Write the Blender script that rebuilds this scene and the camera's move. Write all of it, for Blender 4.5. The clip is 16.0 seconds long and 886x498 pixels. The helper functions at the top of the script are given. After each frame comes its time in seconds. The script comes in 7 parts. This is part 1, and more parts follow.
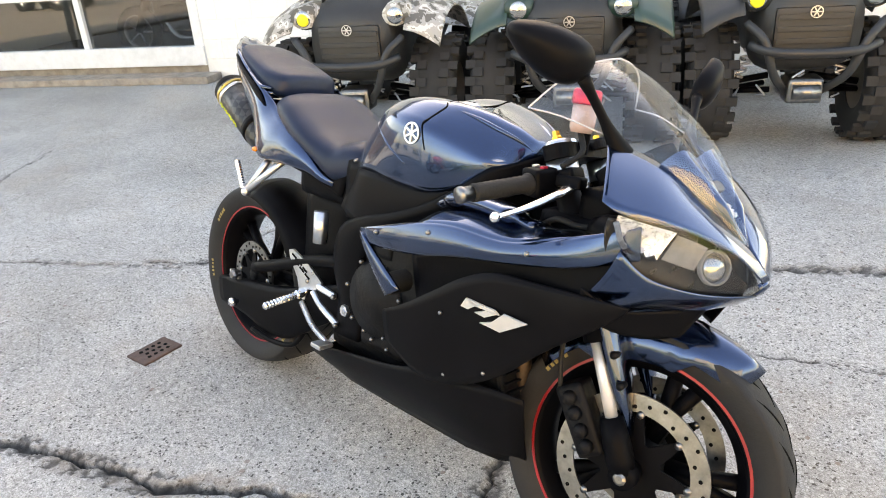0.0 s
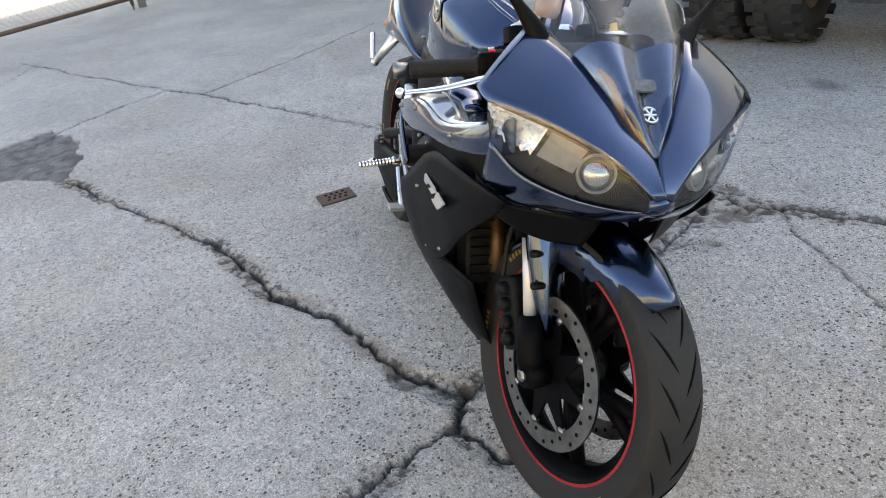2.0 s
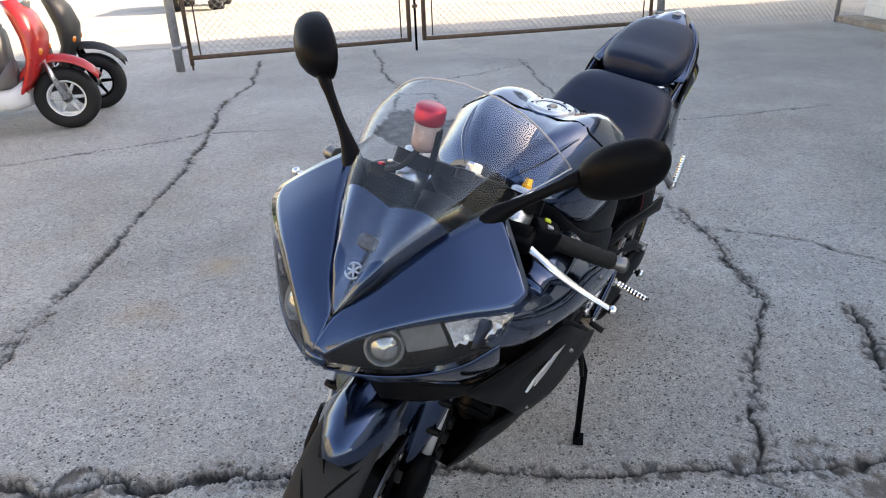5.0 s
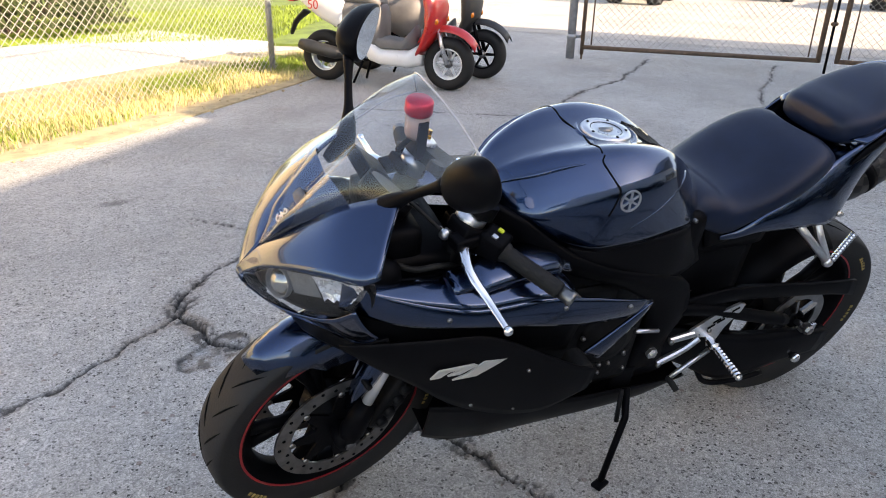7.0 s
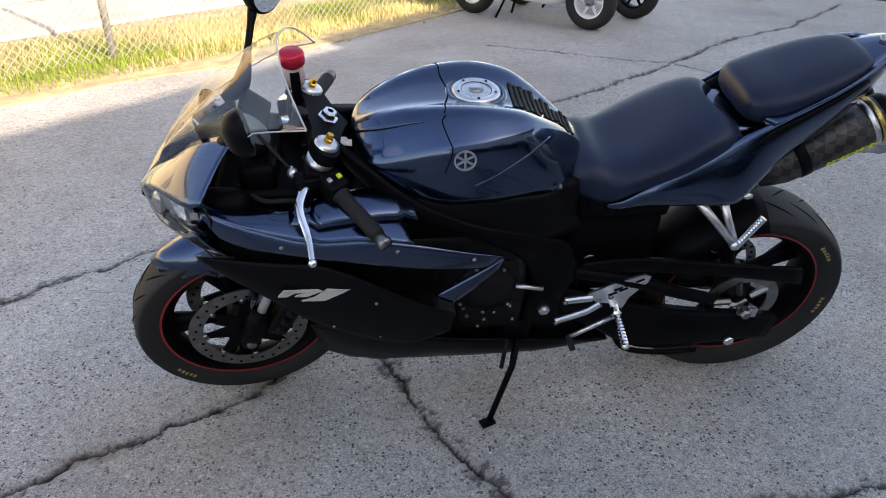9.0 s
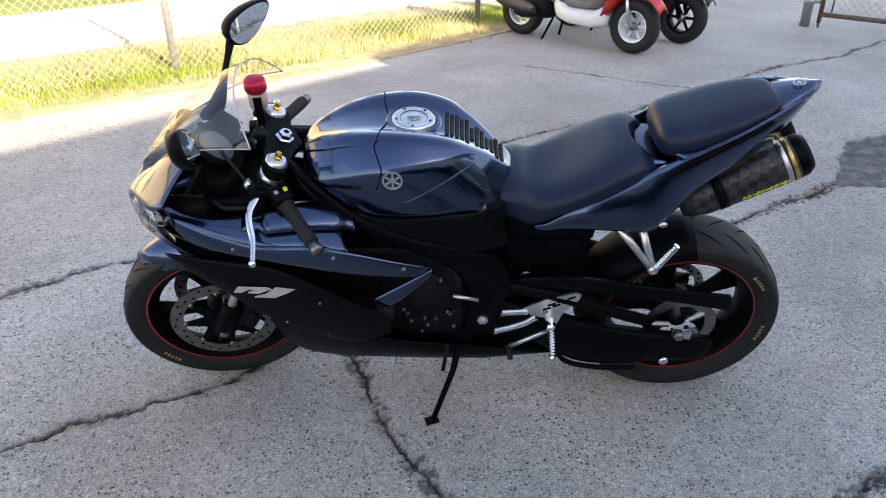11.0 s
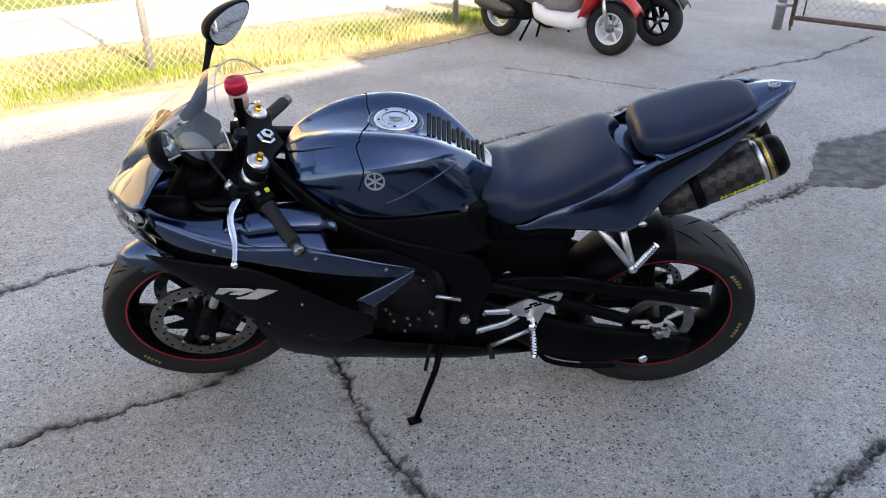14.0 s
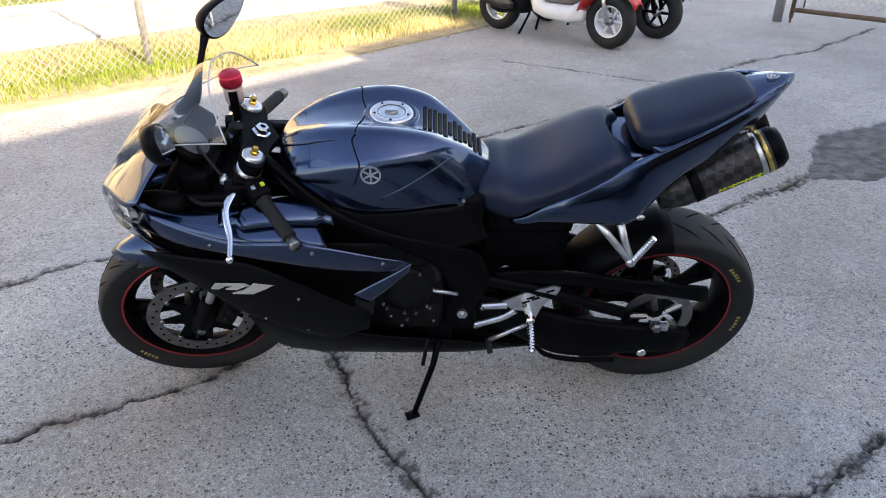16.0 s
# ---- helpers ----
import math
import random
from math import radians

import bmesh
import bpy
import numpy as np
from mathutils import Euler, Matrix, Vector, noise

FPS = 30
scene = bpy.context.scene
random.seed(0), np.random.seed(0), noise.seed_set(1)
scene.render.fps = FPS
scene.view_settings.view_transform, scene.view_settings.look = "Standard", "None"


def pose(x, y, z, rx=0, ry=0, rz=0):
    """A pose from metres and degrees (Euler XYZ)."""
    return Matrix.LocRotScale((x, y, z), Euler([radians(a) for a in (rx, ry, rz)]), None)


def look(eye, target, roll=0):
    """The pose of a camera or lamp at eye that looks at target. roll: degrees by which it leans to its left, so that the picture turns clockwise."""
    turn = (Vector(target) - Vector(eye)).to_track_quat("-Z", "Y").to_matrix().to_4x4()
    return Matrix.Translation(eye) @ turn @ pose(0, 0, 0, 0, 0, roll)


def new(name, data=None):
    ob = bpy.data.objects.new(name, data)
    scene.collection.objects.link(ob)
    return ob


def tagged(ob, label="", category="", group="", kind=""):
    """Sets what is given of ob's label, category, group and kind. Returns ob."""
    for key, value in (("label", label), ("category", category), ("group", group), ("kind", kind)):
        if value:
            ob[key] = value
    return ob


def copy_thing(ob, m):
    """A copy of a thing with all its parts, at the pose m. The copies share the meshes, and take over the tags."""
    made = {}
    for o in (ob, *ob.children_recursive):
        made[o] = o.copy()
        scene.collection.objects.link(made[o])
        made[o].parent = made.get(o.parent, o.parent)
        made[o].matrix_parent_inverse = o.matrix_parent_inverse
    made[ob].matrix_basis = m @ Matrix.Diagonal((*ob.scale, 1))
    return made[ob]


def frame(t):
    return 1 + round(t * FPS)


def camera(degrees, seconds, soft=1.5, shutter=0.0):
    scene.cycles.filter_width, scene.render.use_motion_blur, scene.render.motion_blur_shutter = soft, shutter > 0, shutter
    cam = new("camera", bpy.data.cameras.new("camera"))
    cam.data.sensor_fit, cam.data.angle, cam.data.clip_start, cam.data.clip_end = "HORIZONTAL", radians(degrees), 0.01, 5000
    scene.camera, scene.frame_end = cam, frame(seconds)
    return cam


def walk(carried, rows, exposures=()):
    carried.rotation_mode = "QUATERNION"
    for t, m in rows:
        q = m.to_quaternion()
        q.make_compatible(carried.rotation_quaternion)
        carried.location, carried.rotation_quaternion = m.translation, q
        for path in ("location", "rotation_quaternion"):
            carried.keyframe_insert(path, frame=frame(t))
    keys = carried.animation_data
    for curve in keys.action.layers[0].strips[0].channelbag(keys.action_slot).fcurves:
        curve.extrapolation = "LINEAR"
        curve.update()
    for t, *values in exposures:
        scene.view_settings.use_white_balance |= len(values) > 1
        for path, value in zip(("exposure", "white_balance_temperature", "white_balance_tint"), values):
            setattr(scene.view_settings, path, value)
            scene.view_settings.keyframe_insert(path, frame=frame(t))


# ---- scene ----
cam = camera(64.0, 16.0, 1.0)

PATH = [
    (0, (1.2494, -1.0527, 1.2896), (-0.1308, 0.2256, 0.4491), -3.8),
    (0.5, (1.3730, -0.8745, 1.3071), (-0.1555, 0.2153, 0.4594), -7.4),
    (1, (1.6068, -0.7704, 1.2999), (-0.0330, 0.0185, 0.3337), -6.8),
    (1.5, (1.6614, -0.5964, 1.2216), (-0.0536, -0.0443, 0.2215), -5.9),
    (2, (1.7088, -0.4079, 1.2103), (-0.0608, -0.0999, 0.1998), -8.5),
    (2.5, (1.8385, -0.2091, 1.2412), (0.0113, -0.2524, 0.2905), -8.1),
    (3, (1.8478, -0.0278, 1.2401), (-0.0288, -0.2678, 0.4264), -4.6),
    (3.5, (1.7829, 0.2297, 1.2638), (-0.0556, -0.1926, 0.4347), -4.1),
    (4, (1.7798, 0.4872, 1.2721), (0.0721, -0.3368, 0.4666), -4.9),
    (4.5, (1.6665, 0.6365, 1.2659), (0.0814, -0.3760, 0.4254), -3.9),
    (4.7, (1.5944, 0.6922, 1.2721), (0.0062, -0.3121, 0.4285), -2.6),
    (6.8, (0.9795, 1.2731, 1.2854), (0.1020, -0.4007, 0.4656), -0.3),
    (7, (0.9342, 1.3648, 1.2906), (0.2204, -0.3760, 0.4532), 0.9),
    (7.5, (0.7581, 1.4296, 1.2906), (0.1792, -0.3657, 0.4625), -1.5),
    (8, (0.5614, 1.4801, 1.3040), (0.1700, -0.3430, 0.4274), -1.9),
    (8.5, (0.3935, 1.6614, 1.3534), (0.2101, -0.1617, 0.4130), -3.3),
    (9, (0.2585, 1.6573, 1.3812), (0.1123, -0.1308, 0.3687), -0.1),
    (9.5, (0.0742, 1.7500, 1.4317), (-0.0597, 0.0031, 0.3481), -1),
    (10, (-0.0670, 1.8241, 1.4626), (-0.0742, 0.0536, 0.4110), 2.2),
    (10.2, (-0.0762, 1.8252, 1.4647), (0.0072, 0.0154, 0.4820), -0.4),
    (12.5, (-0.0484, 1.8355, 1.4698), (-0.0515, 0.0227, 0.4903), 0.5),
    (13, (-0.0546, 1.8324, 1.4698), (-0.0484, 0.0247, 0.4831), 0.2),
    (13.5, (-0.0546, 1.8344, 1.4708), (-0.0536, 0.0185, 0.4975), 0.4),
    (14, (-0.0587, 1.8365, 1.4688), (-0.0618, 0.0227, 0.4923), 0.5),
    (14.5, (-0.0587, 1.8355, 1.4678), (-0.0762, 0.0319, 0.4738), 0.5),
    (15, (-0.0587, 1.8365, 1.4636), (-0.0721, 0.0340, 0.4666), 0.6),
    (15.5, (-0.0608, 1.8355, 1.4647), (-0.0721, 0.0361, 0.4635), 0.6),
    (16, (-0.0680, 1.8283, 1.4636), (-0.0700, 0.0227, 0.4728), 0.3),
]
walk(cam, [(t, look(e, g, r)) for t, e, g, r in PATH],
     exposures=[(0, 2.92, 10000, 16), (1, 2.55, 9450, 14.5), (2, 2.36, 9000, 14), (3.5, 2.05, 8450, 15), (7, 1.95, 8500, 18.5), (8.5, 1.72, 8300, 18.5), (9, 1.79, 8100, 17.5), (10, 2.07, 8000, 16.5), (12.5, 2.0, 8150, 18.5), (16, 2.0, 8150, 18.5)])

# ---- light ----
world = bpy.data.worlds.new("world")
scene.world = world
world.use_nodes = True
wn = world.node_tree.nodes
sky = wn.new("ShaderNodeTexSky")
sky.sky_type = "NISHITA"
sky.sun_disc = False
SUN_AZ = 130.0          # degrees from +x, counter-clockwise, towards the sun
SUN_EL = 27.0
sky.sun_elevation = radians(SUN_EL)
sky.sun_rotation = radians(90 - SUN_AZ)
wn["Background"].inputs[1].default_value = 0.15
world.node_tree.links.new(sky.outputs[0], wn["Background"].inputs[0])
sun = new("sun", bpy.data.lights.new("sun", "SUN"))
sun.data.energy = 3.6
sun.data.angle = radians(0.53)
sun.data.color = (1.0, 0.93, 0.82)
sun_dir = Vector((math.cos(radians(SUN_AZ)) * math.cos(radians(SUN_EL)), math.sin(radians(SUN_AZ)) * math.cos(radians(SUN_EL)), math.sin(radians(SUN_EL))))
sun.matrix_world = Matrix.Translation((0, 0, 20)) @ sun_dir.to_track_quat("Z", "Y").to_matrix().to_4x4()


# ---- materials ----
def mat(name, color, rough=0.5, metal=0.0, var=0.0, scale=8.0, bump=0.0, bscale=60.0, coat=0.0, dark=None, spec=0.5):
    m = bpy.data.materials.new(name)
    m.use_nodes = True
    nt = m.node_tree
    b = nt.nodes["Principled BSDF"]
    b.inputs["Base Color"].default_value = (*color, 1)
    b.inputs["Roughness"].default_value = rough
    b.inputs["Metallic"].default_value = metal
    b.inputs["Coat Weight"].default_value = coat
    b.inputs["Coat Roughness"].default_value = 0.04
    b.inputs["Specular IOR Level"].default_value = spec
    co = nt.nodes.new("ShaderNodeTexCoord")
    if var > 0:
        n = nt.nodes.new("ShaderNodeTexNoise")
        n.inputs["Scale"].default_value = scale
        n.inputs["Detail"].default_value = 8
        n.inputs["Roughness"].default_value = 0.65
        nt.links.new(co.outputs["Object"], n.inputs["Vector"])
        r = nt.nodes.new("ShaderNodeMapRange")
        r.inputs["From Min"].default_value = 0.3
        r.inputs["From Max"].default_value = 0.7
        nt.links.new(n.outputs[0], r.inputs[0])
        mx = nt.nodes.new("ShaderNodeMix")
        mx.data_type = "RGBA"
        lo = dark or tuple(c * (1 - var) for c in color)
        mx.inputs[6].default_value = (*lo, 1)
        mx.inputs[7].default_value = (*(min(1, c * (1 + 0.5 * var)) for c in color), 1)
        nt.links.new(r.outputs[0], mx.inputs[0])
        nt.links.new(mx.outputs[2], b.inputs["Base Color"])
        rr = nt.nodes.new("ShaderNodeMapRange")
        rr.inputs["To Min"].default_value = max(0.02, rough - 0.12 * min(1, rough * 3))
        rr.inputs["To Max"].default_value = min(1, rough + 0.12 * min(1, rough * 3))
        nt.links.new(n.outputs[0], rr.inputs[0])
        nt.links.new(rr.outputs[0], b.inputs["Roughness"])
    if bump > 0:
        n2 = nt.nodes.new("ShaderNodeTexNoise")
        n2.inputs["Scale"].default_value = bscale
        n2.inputs["Detail"].default_value = 5
        nt.links.new(co.outputs["Object"], n2.inputs["Vector"])
        bp = nt.nodes.new("ShaderNodeBump")
        bp.inputs["Strength"].default_value = bump
        bp.inputs["Distance"].default_value = 0.01
        nt.links.new(n2.outputs[0], bp.inputs["Height"])
        nt.links.new(bp.outputs[0], b.inputs["Normal"])
    return m


M = {}


# ---- building helpers ----
def mesh_of(name, bm, material=None, smooth=False):
    me = bpy.data.meshes.new(name)
    bmesh.ops.recalc_face_normals(bm, faces=bm.faces)
    bm.to_mesh(me)
    bm.free()
    if material:
        me.materials.append(material)
    if smooth:
        for p in me.polygons:
            p.use_smooth = True
    return me


def part(name, bm, material, parent=None, label="", smooth=False, m=None):
    ob = new(name, mesh_of(name, bm, material, smooth))
    if parent:
        ob.parent = parent
    if m is not None:
        ob.matrix_basis = m
    if label:
        tagged(ob, label)
    return ob


def thing(name, label, category, group="", kind="", m=None):
    ob = new(name)
    ob.empty_display_size = 0.1
    if m is not None:
        ob.matrix_basis = m
    return tagged(ob, label, category, group, kind)


def box(bm, x0, x1, y0, y1, z0, z1, bev=0.0, m=None):
    r = bmesh.ops.create_cube(bm, size=1)
    vs = r["verts"]
    bmesh.ops.transform(bm, verts=vs, matrix=Matrix.Translation(((x0 + x1) / 2, (y0 + y1) / 2, (z0 + z1) / 2)) @ Matrix.Diagonal((x1 - x0, y1 - y0, z1 - z0, 1)))
    if bev > 0:
        es = list({e for v in vs for e in v.link_edges})
        r = bmesh.ops.bevel(bm, geom=es, offset=bev, segments=2, affect="EDGES", profile=0.7)
        vs = list({v for f in r["faces"] for v in f.verts})
    if m is not None:
        bmesh.ops.transform(bm, verts=vs, matrix=m)
    return bm


def B():
    return bmesh.new()


def tube(bm, pts, r, seg=10, closed=False, flat=None, caps=True):
    """A tube through pts; r is a radius or one radius a point; flat squeezes it along that local up."""
    pts = [Vector(p) for p in pts]
    n = len(pts)
    rs = r if isinstance(r, (list, tuple)) else [r] * n
    rings = []
    up = Vector((0.13, 0.21, 0.97)).normalized()
    for i, p in enumerate(pts):
        if closed:
            d = pts[(i + 1) % n] - pts[i - 1]
        else:
            d = pts[min(i + 1, n - 1)] - pts[max(i - 1, 0)]
        d.normalize()
        u = up - d * up.dot(d)
        if u.length < 0.05:
            u = Vector((1, 0, 0)) - d * d.x
        u.normalize()
        w = d.cross(u)
        up = u
        ring = []
        for k in range(seg):
            a = 2 * math.pi * k / seg
            ring.append(bm.verts.new(p + (u * math.cos(a) * (flat or 1) + w * math.sin(a)) * rs[i]))
        rings.append(ring)
    for i in range(n if closed else n - 1):
        a, b = rings[i], rings[(i + 1) % n]
        for k in range(seg):
            bm.faces.new((a[k], a[(k + 1) % seg], b[(k + 1) % seg], b[k]))
    if caps and not closed:
        bm.faces.new(rings[0])
        bm.faces.new(list(reversed(rings[-1])))
    return bm


def smooth_pts(pts, k=6):
    """Catmull-Rom through pts."""
    P = [Vector(p) for p in pts]
    P = [P[0] * 2 - P[1]] + P + [P[-1] * 2 - P[-2]]
    out = []
    for i in range(1, len(P) - 2):
        a, b, c, d = P[i - 1:i + 3]
        for j in range(k):
            t = j / k
            out.append(0.5 * (2 * b + (c - a) * t + (2 * a - 5 * b + 4 * c - d) * t * t + (3 * b - a - 3 * c + d) * t ** 3))
    out.append(P[-2])
    return out


def loft(bm, sections, closed=True, cap=True):
    """Skin through rings of equal length."""
    rings = [[bm.verts.new(p) for p in s] for s in sections]
    n = len(rings[0])
    for a, b in zip(rings, rings[1:]):
        for k in range(n if closed else n - 1):
            bm.faces.new((a[k], a[(k + 1) % n], b[(k + 1) % n], b[k]))
    if cap and closed:
        bm.faces.new(rings[0])
        bm.faces.new(list(reversed(rings[-1])))
    return bm


def lathe(bm, profile, seg=32, axis="Y", m=None):
    """Turn (radius, along) pairs round an axis through the origin."""
    rings = []
    for r, h in profile:
        ring = []
        for k in range(seg):
            a = 2 * math.pi * k / seg
            c, s = r * math.cos(a), r * math.sin(a)
            p = {"Y": (c, h, s), "Z": (c, s, h), "X": (h, c, s)}[axis]
            ring.append(bm.verts.new(m @ Vector(p) if m is not None else p))
        rings.append(ring)
    for a, b in zip(rings, rings[1:]):
        for k in range(seg):
            bm.faces.new((a[k], a[(k + 1) % seg], b[(k + 1) % seg], b[k]))
    return rings


def plate(bm, outline, y0, y1, m=None):
    """A slab whose outline lies in x, z, from y0 to y1."""
    a = [bm.verts.new((x, y0, z)) for x, z in outline]
    b = [bm.verts.new((x, y1, z)) for x, z in outline]
    n = len(a)
    bm.faces.new(a)
    bm.faces.new(list(reversed(b)))
    for k in range(n):
        bm.faces.new((a[k], b[k], b[(k + 1) % n], a[(k + 1) % n]))
    if m is not None:
        bmesh.ops.transform(bm, verts=a + b, matrix=m)
    return bm


def lathe_cap(m):
    """A half-round keyhole flap on a filler cap."""
    bm = B()
    out = [(0.017 * math.cos(math.pi * k / 12), 0.017 * math.sin(math.pi * k / 12)) for k in range(13)]
    up = [bm.verts.new(m @ Vector((x, y - 0.004, 0.0105))) for x, y in out]
    dn = [bm.verts.new(m @ Vector((x, y - 0.004, 0.006))) for x, y in out]
    bm.faces.new(up)
    for k in range(13):
        bm.faces.new((up[k], dn[k], dn[(k + 1) % 13], up[(k + 1) % 13]))
    return bm


def bolt(bm, x, y, z, r=0.008, side=1):
    lathe(bm, [(0.0005, 0.006), (r * 0.6, 0.006), (r, 0.003), (r, -0.004)], 10, "Y", pose(x, y, z) @ Matrix.Diagonal((1, side, 1, 1)))


def bolts(parent, material, places, r=0.006, side=1, y=None, label=""):
    """Screws, each a part of its own on one shared mesh."""
    bm = B()
    bolt(bm, 0, 0, 0, r, side)
    first = part("bolt", bm, material, parent, label, True, pose(*places[0]))
    for p in places[1:]:
        o = new("bolt", first.data)
        o.parent = parent
        o.matrix_basis = pose(*p)
        if label:
            tagged(o, label)


# ---- motorcycle materials ----
def glass_mat(name, tint, rough=0.02, ior=1.45):
    m = bpy.data.materials.new(name)
    m.use_nodes = True
    nt = m.node_tree
    out = nt.nodes["Material Output"]
    nt.nodes.remove(nt.nodes["Principled BSDF"])
    tr = nt.nodes.new("ShaderNodeBsdfTransparent")
    tr.inputs[0].default_value = (*tint, 1)
    gl = nt.nodes.new("ShaderNodeBsdfGlossy")
    gl.inputs["Roughness"].default_value = rough
    lw = nt.nodes.new("ShaderNodeLayerWeight")
    lw.inputs["Blend"].default_value = 0.5
    pw = nt.nodes.new("ShaderNodeMath")
    pw.operation, pw.inputs[1].default_value = "POWER", 5.0
    nt.links.new(lw.outputs["Facing"], pw.inputs[0])
    base = 2 * ((ior - 1) / (ior + 1)) ** 2   # both faces of the pane
    fr = nt.nodes.new("ShaderNodeMapRange")
    fr.inputs["To Min"].default_value, fr.inputs["To Max"].default_value = base, 0.75
    nt.links.new(pw.outputs[0], fr.inputs[0])
    mx = nt.nodes.new("ShaderNodeMixShader")
    nt.links.new(fr.outputs[0], mx.inputs[0])
    nt.links.new(tr.outputs[0], mx.inputs[1])
    nt.links.new(gl.outputs[0], mx.inputs[2])
    nt.links.new(mx.outputs[0], out.inputs[0])
    return m


def weave_mat(name):
    m = mat(name, (0.03, 0.03, 0.032), 0.42, coat=0.12, spec=0.3)
    nt = m.node_tree
    co = nt.nodes.new("ShaderNodeTexCoord")
    ch = nt.nodes.new("ShaderNodeTexChecker")
    ch.inputs["Scale"].default_value = 48
    ch.inputs[1].default_value = (0.034, 0.032, 0.031, 1)
    ch.inputs[2].default_value = (0.008, 0.008, 0.009, 1)
    nt.links.new(co.outputs["Object"], ch.inputs["Vector"])
    nt.links.new(ch.outputs[0], nt.nodes["Principled BSDF"].inputs["Base Color"])
    return m


M["paint"] = mat("pearl_black_paint", (0.019, 0.046, 0.108), 0.22, 1.0, var=0.2, scale=2.5, coat=1.0)
M["paint"].node_tree.nodes["Principled BSDF"].inputs["Coat IOR"].default_value = 1.5
M["matte"] = mat("satin_black_panel", (0.004, 0.004, 0.005), 0.42, var=0.3, scale=9, bump=0.03, bscale=300, spec=0.06)
M["satin"] = mat("satin_black_metal", (0.003, 0.003, 0.004), 0.45, 0.0, var=0.5, scale=14, bump=0.05, bscale=120, spec=0.05)
M["engine"] = mat("dark_engine_castings", (0.007, 0.007, 0.008), 0.5, 0.1, var=0.6, scale=20, bump=0.15, bscale=90, spec=0.12)
M["tyre"] = mat("tyre_rubber", (0.012, 0.012, 0.013), 0.68, var=0.4, scale=18, bump=0.1, bscale=180, spec=0.35)
M["groove"] = mat("tyre_groove", (0.003, 0.003, 0.003), 0.9, spec=0.1)
M["vinyl"] = mat("seat_vinyl", (0.006, 0.013, 0.034), 0.40, var=0.35, scale=10, bump=0.1, bscale=420, spec=0.26)
M["rubber"] = mat("grip_rubber", (0.010, 0.010, 0.010), 0.7, var=0.3, scale=30, bump=0.25, bscale=260, spec=0.3)
M["alu"] = mat("bare_aluminium", (0.62, 0.63, 0.65), 0.3, 0.95, var=0.2, scale=25, bump=0.04, bscale=200)
M["chrome"] = mat("polished_silver", (0.80, 0.81, 0.83), 0.16, 1.0, var=0.1, scale=20)
M["slider"] = mat("bright_fork_slider", (0.6, 0.6, 0.61), 0.38, 0.45, var=0.1, scale=30)
M["steel"] = mat("brushed_disc_steel", (0.24, 0.235, 0.23), 0.34, 1.0, var=0.35, scale=40, bump=0.05, bscale=150)
M["redstripe"] = mat("red_rim_tape", (0.27, 0.008, 0.014), 0.35, var=0.15, scale=20)
M["redcap"] = mat("red_anodised_cap", (0.55, 0.02, 0.05), 0.3, 0.6, var=0.15, scale=30)
M["gold"] = mat("gold_anodised", (0.80, 0.42, 0.06), 0.25, 0.9, var=0.15, scale=60)
M["golden"] = mat("gold_ring", (0.55, 0.40, 0.12), 0.3, 0.9, var=0.2, scale=40)
M["header"] = mat("browned_header_steel", (0.10, 0.065, 0.04), 0.45, 0.8, var=0.5, scale=30)
M["decal"] = mat("silver_decal", (0.55, 0.54, 0.52), 0.35, 0.3, var=0.1, scale=30)
M["lime"] = mat("lime_marking", (0.55, 0.62, 0.03), 0.5, var=0.2, scale=60)
M["tyremark"] = mat("worn_yellow_print", (0.30, 0.22, 0.07), 0.7, var=0.6, scale=120)
M["weave"] = weave_mat("carbon_weave")
M["screen"] = glass_mat("clear_screen", (0.93, 0.95, 0.97), 0.02, 1.5)
M["screen_rim"] = mat("clear_edge", (0.42, 0.42, 0.45), 0.15, 0.0, var=0.1, scale=30)
M["reflector"] = mat("bright_reflector", (0.80, 0.81, 0.83), 0.28, 0.45, var=0.25, scale=90)
M["bowl"] = mat("smoked_lamp_bowl", (0.012, 0.012, 0.013), 0.3, 0.3, var=0.3, scale=30)
M["lens"] = glass_mat("headlight_lens", (0.90, 0.92, 0.94), 0.02, 1.45)
M["mirror"] = mat("mirror_glass", (0.85, 0.87, 0.88), 0.015, 1.0)
M["reservoir"] = mat("cloudy_fluid_cup", (0.42, 0.30, 0.28), 0.25, var=0.2, scale=40)
M["amber"] = mat("amber_lens", (0.65, 0.18, 0.01), 0.2, var=0.1, scale=60, coat=0.5)
M["grey_decal"] = mat("faded_print", (0.07, 0.08, 0.10), 0.45, var=0.7, scale=60)
M["dial"] = mat("dial_face", (0.05, 0.055, 0.065), 0.4, var=0.2, scale=60)
M["web"] = mat("dull_lamp_web", (0.16, 0.165, 0.17), 0.4, var=0.3, scale=60)
M["head_glass"] = mat("lamp_glass", (0.42, 0.42, 0.41), 0.10, 0.85, var=0.2, scale=50)


def lerp_poly(P, n):
    """n points evenly along a polyline of 3D points, smoothed."""
    Q = smooth_pts(P, 8) if len(P) > 2 else [Vector(P[0]), Vector(P[1])]
    d = [0]
    for a, b in zip(Q, Q[1:]):
        d.append(d[-1] + (b - a).length)
    out = []
    for i in range(n):
        s = d[-1] * i / (n - 1)
        k = 0
        while k < len(d) - 2 and d[k + 1] < s:
            k += 1
        u = (s - d[k]) / max(1e-9, d[k + 1] - d[k])
        out.append(Q[k].lerp(Q[k + 1], min(1, max(0, u))))
    return out


